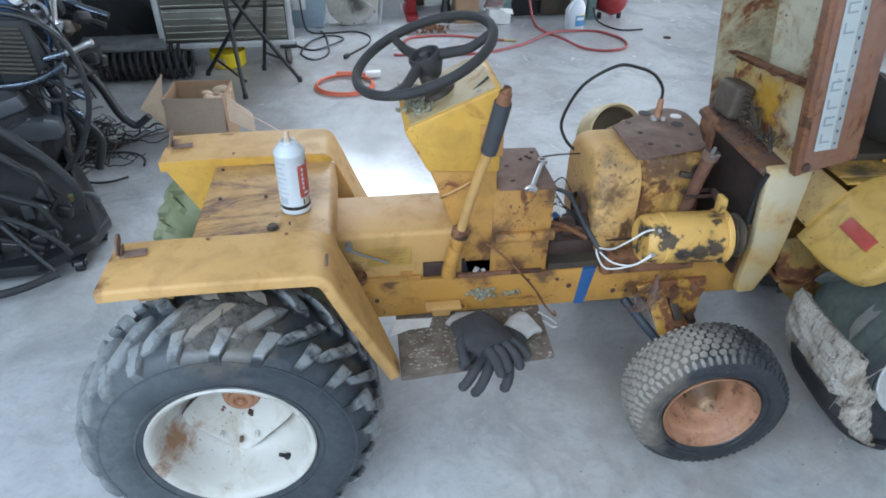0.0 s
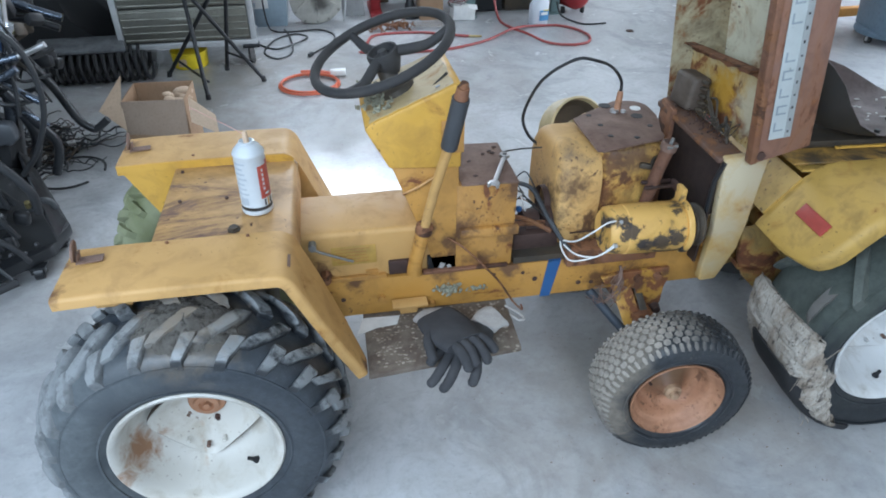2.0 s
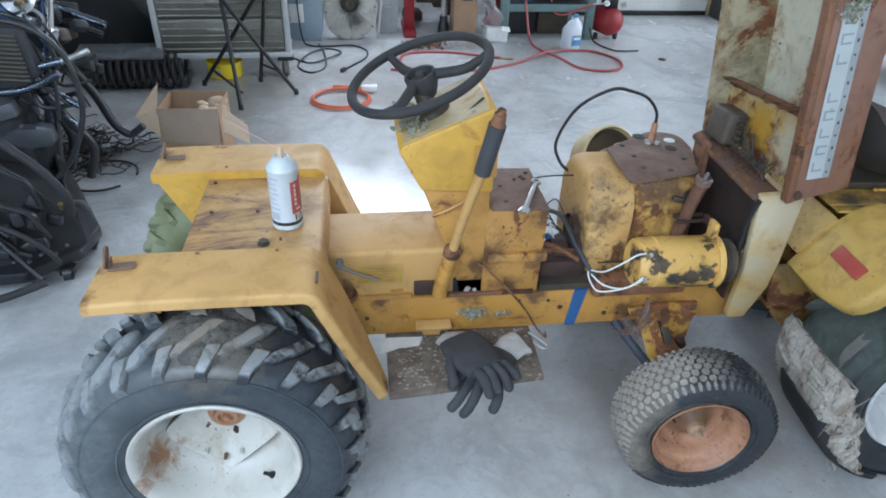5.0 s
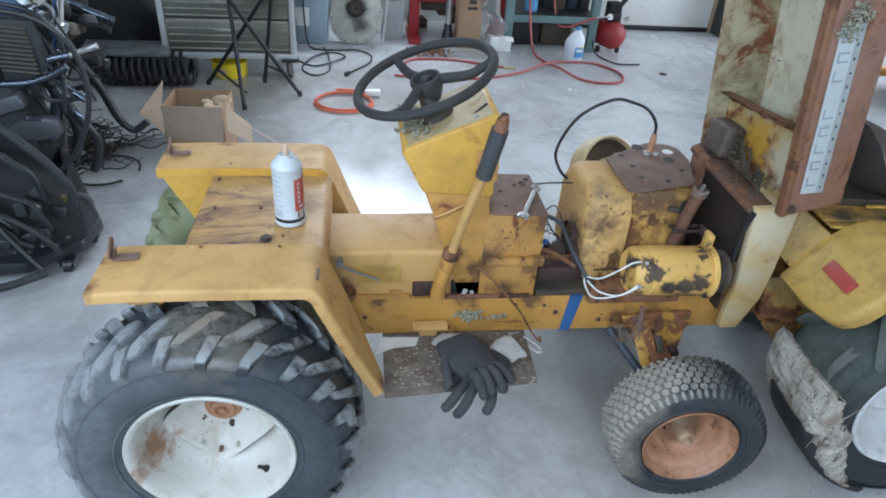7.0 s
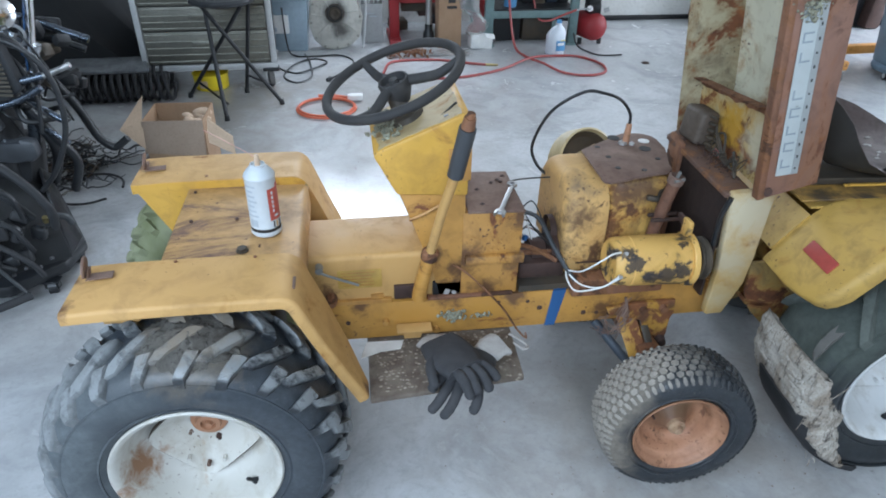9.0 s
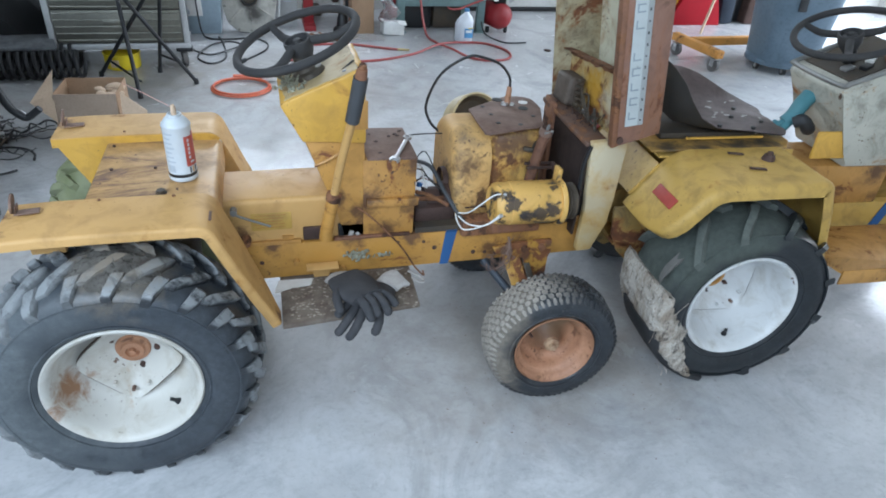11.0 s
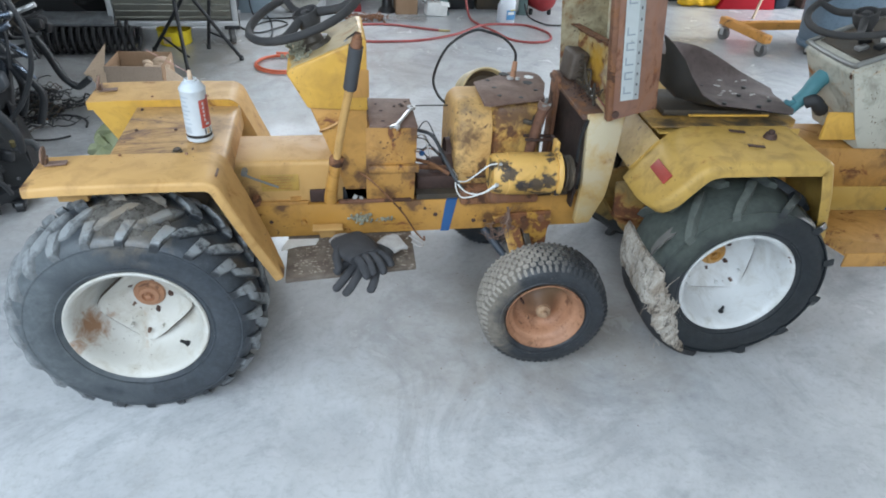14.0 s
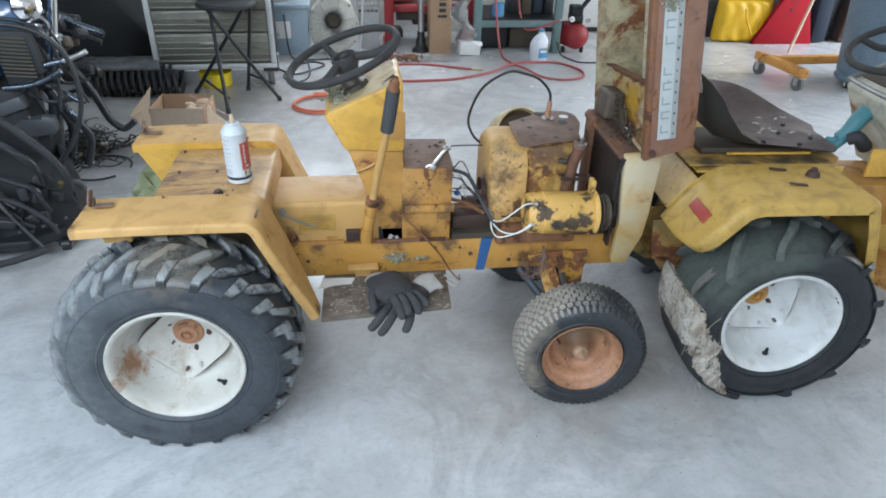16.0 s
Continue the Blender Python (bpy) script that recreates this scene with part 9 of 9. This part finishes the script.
def parts_cart():
    c = thing("black_attachment", pose(0, 0, 0), "black machine housing on a wheeled stand, with hoses", "machine")
    bm = B()
    prism(bm, [(-1.5, 0.60, 0.055), (-0.80, 0.66, 0.055), (-0.665, 0.80, 0.055), (-0.645, 0.95, 0.055), (-0.90, 1.42, 0.055), (-1.5, 1.42, 0.055)], (0, 0, 0.045), 0.01)
    part("stand", bm, BLACK, c, "black wheeled base")
    for x, y in ((-0.715, 0.76), (-0.695, 0.955), (-1.35, 0.68), (-1.3, 1.32)):
        caster(c, x, y, 0.026, BLACK)
    # housing that leans back from the base, with rolled shoulders
    bm = B()
    loops = []
    for i in range(15):
        t = i / 14
        x = -1.5 + 0.845 * t
        yb = 0.63 + 0.20 * t ** 3
        top = 0.50 - 0.24 * t ** 2.2
        loops.append([Vector((x, yb, 0.10)), Vector((x - 0.02 * t, yb + 0.03, 0.10 + 0.35 * (top - 0.1))), Vector((x - 0.06 * t, yb + 0.085, 0.10 + 0.75 * (top - 0.1))), Vector((x - 0.09 * t, yb + 0.14, top)),
                      Vector((x - 0.12 * t, yb + 0.24, top + 0.01)), Vector((x - 0.12 * t, yb + 0.32, 0.10))])
    rings(bm, loops)
    part("housing", bm, mottled("dull_black_sheet", (0.006, 0.007, 0.008), (0.013, 0.014, 0.015), 14, 60, (0.7, 0.92)), c, "", 60)
    bm = B()
    prism(bm, [(-0.655, 0.84, 0.10), (-0.66, 0.97, 0.10), (-0.90, 1.40, 0.10), (-0.90, 1.34, 0.34), (-0.74, 1.0, 0.30)], (-0.012, 0, 0), 0.003)
    part("end_sheet", bm, BLACK, c)
    for pts, r in (([(-1.2, 0.72, 0.60), (-0.90, 0.74, 0.575), (-0.81, 0.75, 0.555), (-0.74, 0.75, 0.49), (-0.68, 0.75, 0.42), (-0.64, 0.76, 0.33), (-0.66, 0.80, 0.24)], 0.014),
                   ([(-1.2, 0.70, 0.55), (-0.92, 0.71, 0.53), (-0.82, 0.72, 0.48), (-0.75, 0.73, 0.40), (-0.70, 0.76, 0.30)], 0.012),
                   ([(-1.2, 0.58, 0.09), (-1.0, 0.55, 0.06), (-0.86, 0.58, 0.055), (-0.74, 0.66, 0.06)], 0.014),
                   ([(-1.2, 0.60, 0.30), (-1.0, 0.60, 0.27), (-0.86, 0.64, 0.22), (-0.78, 0.70, 0.14)], 0.008)):
        bm = B()
        sweep(bm, pts, r, 10)
        part("hose", bm, RUBBER_BLACK, c)
    bm = B()
    cyl(bm, (-0.845, 0.64, 0.27), (-0.765, 0.68, 0.06), 0.006, None, 8)
    part("stay_rod", bm, plain("grey_rod", (0.07, 0.075, 0.08), 0.5, 0.3), c)
    bm = B()
    sweep(bm, [(-0.70, 0.83, 0.235), (-0.665, 0.83, 0.262), (-0.635, 0.84, 0.255), (-0.625, 0.85, 0.225)], 0.012, 10)
    part("elbow", bm, plain("grey_pipe", (0.05, 0.053, 0.057), 0.5), c)
    bm = B()
    cyl(bm, (-0.685, 0.80, 0.262), (-0.68, 0.79, 0.285), 0.009, None, 10)
    part("fitting", bm, plain("brass_fitting", (0.22, 0.18, 0.08), 0.45, 0.7), c)
    # loose hoses, brackets and lumps of castings hung over the housing
    rnd = random.Random(71)
    for k in range(9):
        x, z = rnd.uniform(-1.02, -0.74), rnd.uniform(0.20, 0.44)
        y = 0.635 + 0.55 * (z - 0.10) * 0.42 + 0.16 * max(0.0, x + 1.0) ** 2
        bm = B()
        sweep(bm, [(x - 0.08, y + 0.01, z + rnd.uniform(0.0, 0.06)), (x, y - 0.012, z), (x + rnd.uniform(0.02, 0.08), y - 0.008, z - rnd.uniform(0.03, 0.08)), (x + rnd.uniform(0.02, 0.10), y + 0.012, z - rnd.uniform(0.08, 0.14))], rnd.choice((0.004, 0.006, 0.009, 0.011)), 8)
        part("hose", bm, rnd.choice((RUBBER_BLACK, BLACK, WIRE_BLACK)), c)
    for k in range(14):
        x, z = rnd.uniform(-0.92, -0.70), rnd.uniform(0.16, 0.34)
        y = 0.66 + 0.20 * (z - 0.10) + 0.9 * max(0.0, x + 0.86) ** 1.2
        bm = B()
        box(bm, (x, y, z), (rnd.uniform(0.03, 0.07), 0.03, rnd.uniform(0.025, 0.06)), (rnd.uniform(-25, 25), rnd.uniform(-40, 40), rnd.uniform(-20, 20)), 0.009, 3)
        part("bracket", bm, rnd.choice((BLACK, RUBBER_BLACK, BLACK, RUBBER_BLACK)), c)
    rnd = random.Random(12)
    for k in range(8):
        bm = B()
        p = Vector((-0.95 + 0.04 * k, 0.66 + 0.01 * k, rnd.uniform(0.12, 0.17)))
        cyl(bm, p, p + Vector((0.0, -0.012, 0.004)), 0.006, 0.005, 8)
        part("bolt", bm, DULL_BOLT, c)


parts_cart()

# tangle of old wiring and hoses on the floor
t = thing("wiring_harness_heap", pose(-0.96, 1.72, 0), "heap of old black wiring harness on the floor", "wiring")
rnd = random.Random(40)
for k in range(80):
    bm = B()
    p = Vector((rnd.gauss(-0.04, 0.07), rnd.gauss(0.0, 0.16), 0.01))
    a = rnd.uniform(0, 6.28)
    pts = []
    turn = rnd.uniform(-0.5, 0.5)
    for j in range(13):
        pts.append((p.x, p.y, 0.005 + 0.03 * rnd.random() + 0.003 * (k % 7)))
        a += turn + rnd.uniform(-0.45, 0.45)
        p += Vector((math.cos(a), math.sin(a), 0)) * rnd.uniform(0.02, 0.04)
    sweep(bm, pts, rnd.choice((0.002, 0.003, 0.003, 0.005)), 6, False, 3)
    part("wire", bm, rnd.choice((WIRE_BLACK, WIRE_BLACK, GRIP, GREASE, RUST_DARK)), t)
bm = B()
sweep(bm, [(0.18 * math.cos(a) * 0.8 + 0.13, 0.15 * math.sin(a) - 0.17, 0.012) for a in [2 * math.pi * q / 16 for q in range(15)]], 0.0055, 8)
part("hose_loop", bm, WIRE_BLACK, t)
for k in range(9):
    bm = B()
    box(bm, (rnd.gauss(0, 0.1), rnd.gauss(0, 0.18), 0.03), (0.035, 0.025, 0.02), (rnd.uniform(0, 40), 0, rnd.uniform(0, 90)), 0.004)
    part("connector", bm, rnd.choice((BLACK, RUST, TRIM_GREY)), t)


def dark_cabinet():
    c = thing("storage_cabinet", pose(4.15, 4.36, 0), "dark grey steel storage cabinet behind the yellow sack", "cabinet")
    bm = B()
    box(bm, (0, 0.03, 0.80), (1.30, 0.26, 1.60), (0, 0, 0), 0.01)
    body = part("body", bm, mottled("dark_grey_steel", (0.055, 0.058, 0.055), (0.03, 0.032, 0.03), 5, 50, (0.5, 0.75)), c)
    for x in (-0.32, 0.32):
        bm = B()
        box(bm, (x, -0.106, 0.82), (0.60, 0.016, 1.48), (0, 0, 0), 0.006)
        door = part("door", bm, mottled("dark_grey_door", (0.065, 0.068, 0.064), (0.035, 0.037, 0.035), 5, 50, (0.5, 0.75)), body)
        bm = B()
        box(bm, (x - math.copysign(0.24, x), -0.122, 0.85), (0.016, 0.018, 0.12), (0, 0, 0), 0.004)
        part("handle", bm, TRIM_GREY, door)


dark_cabinet()
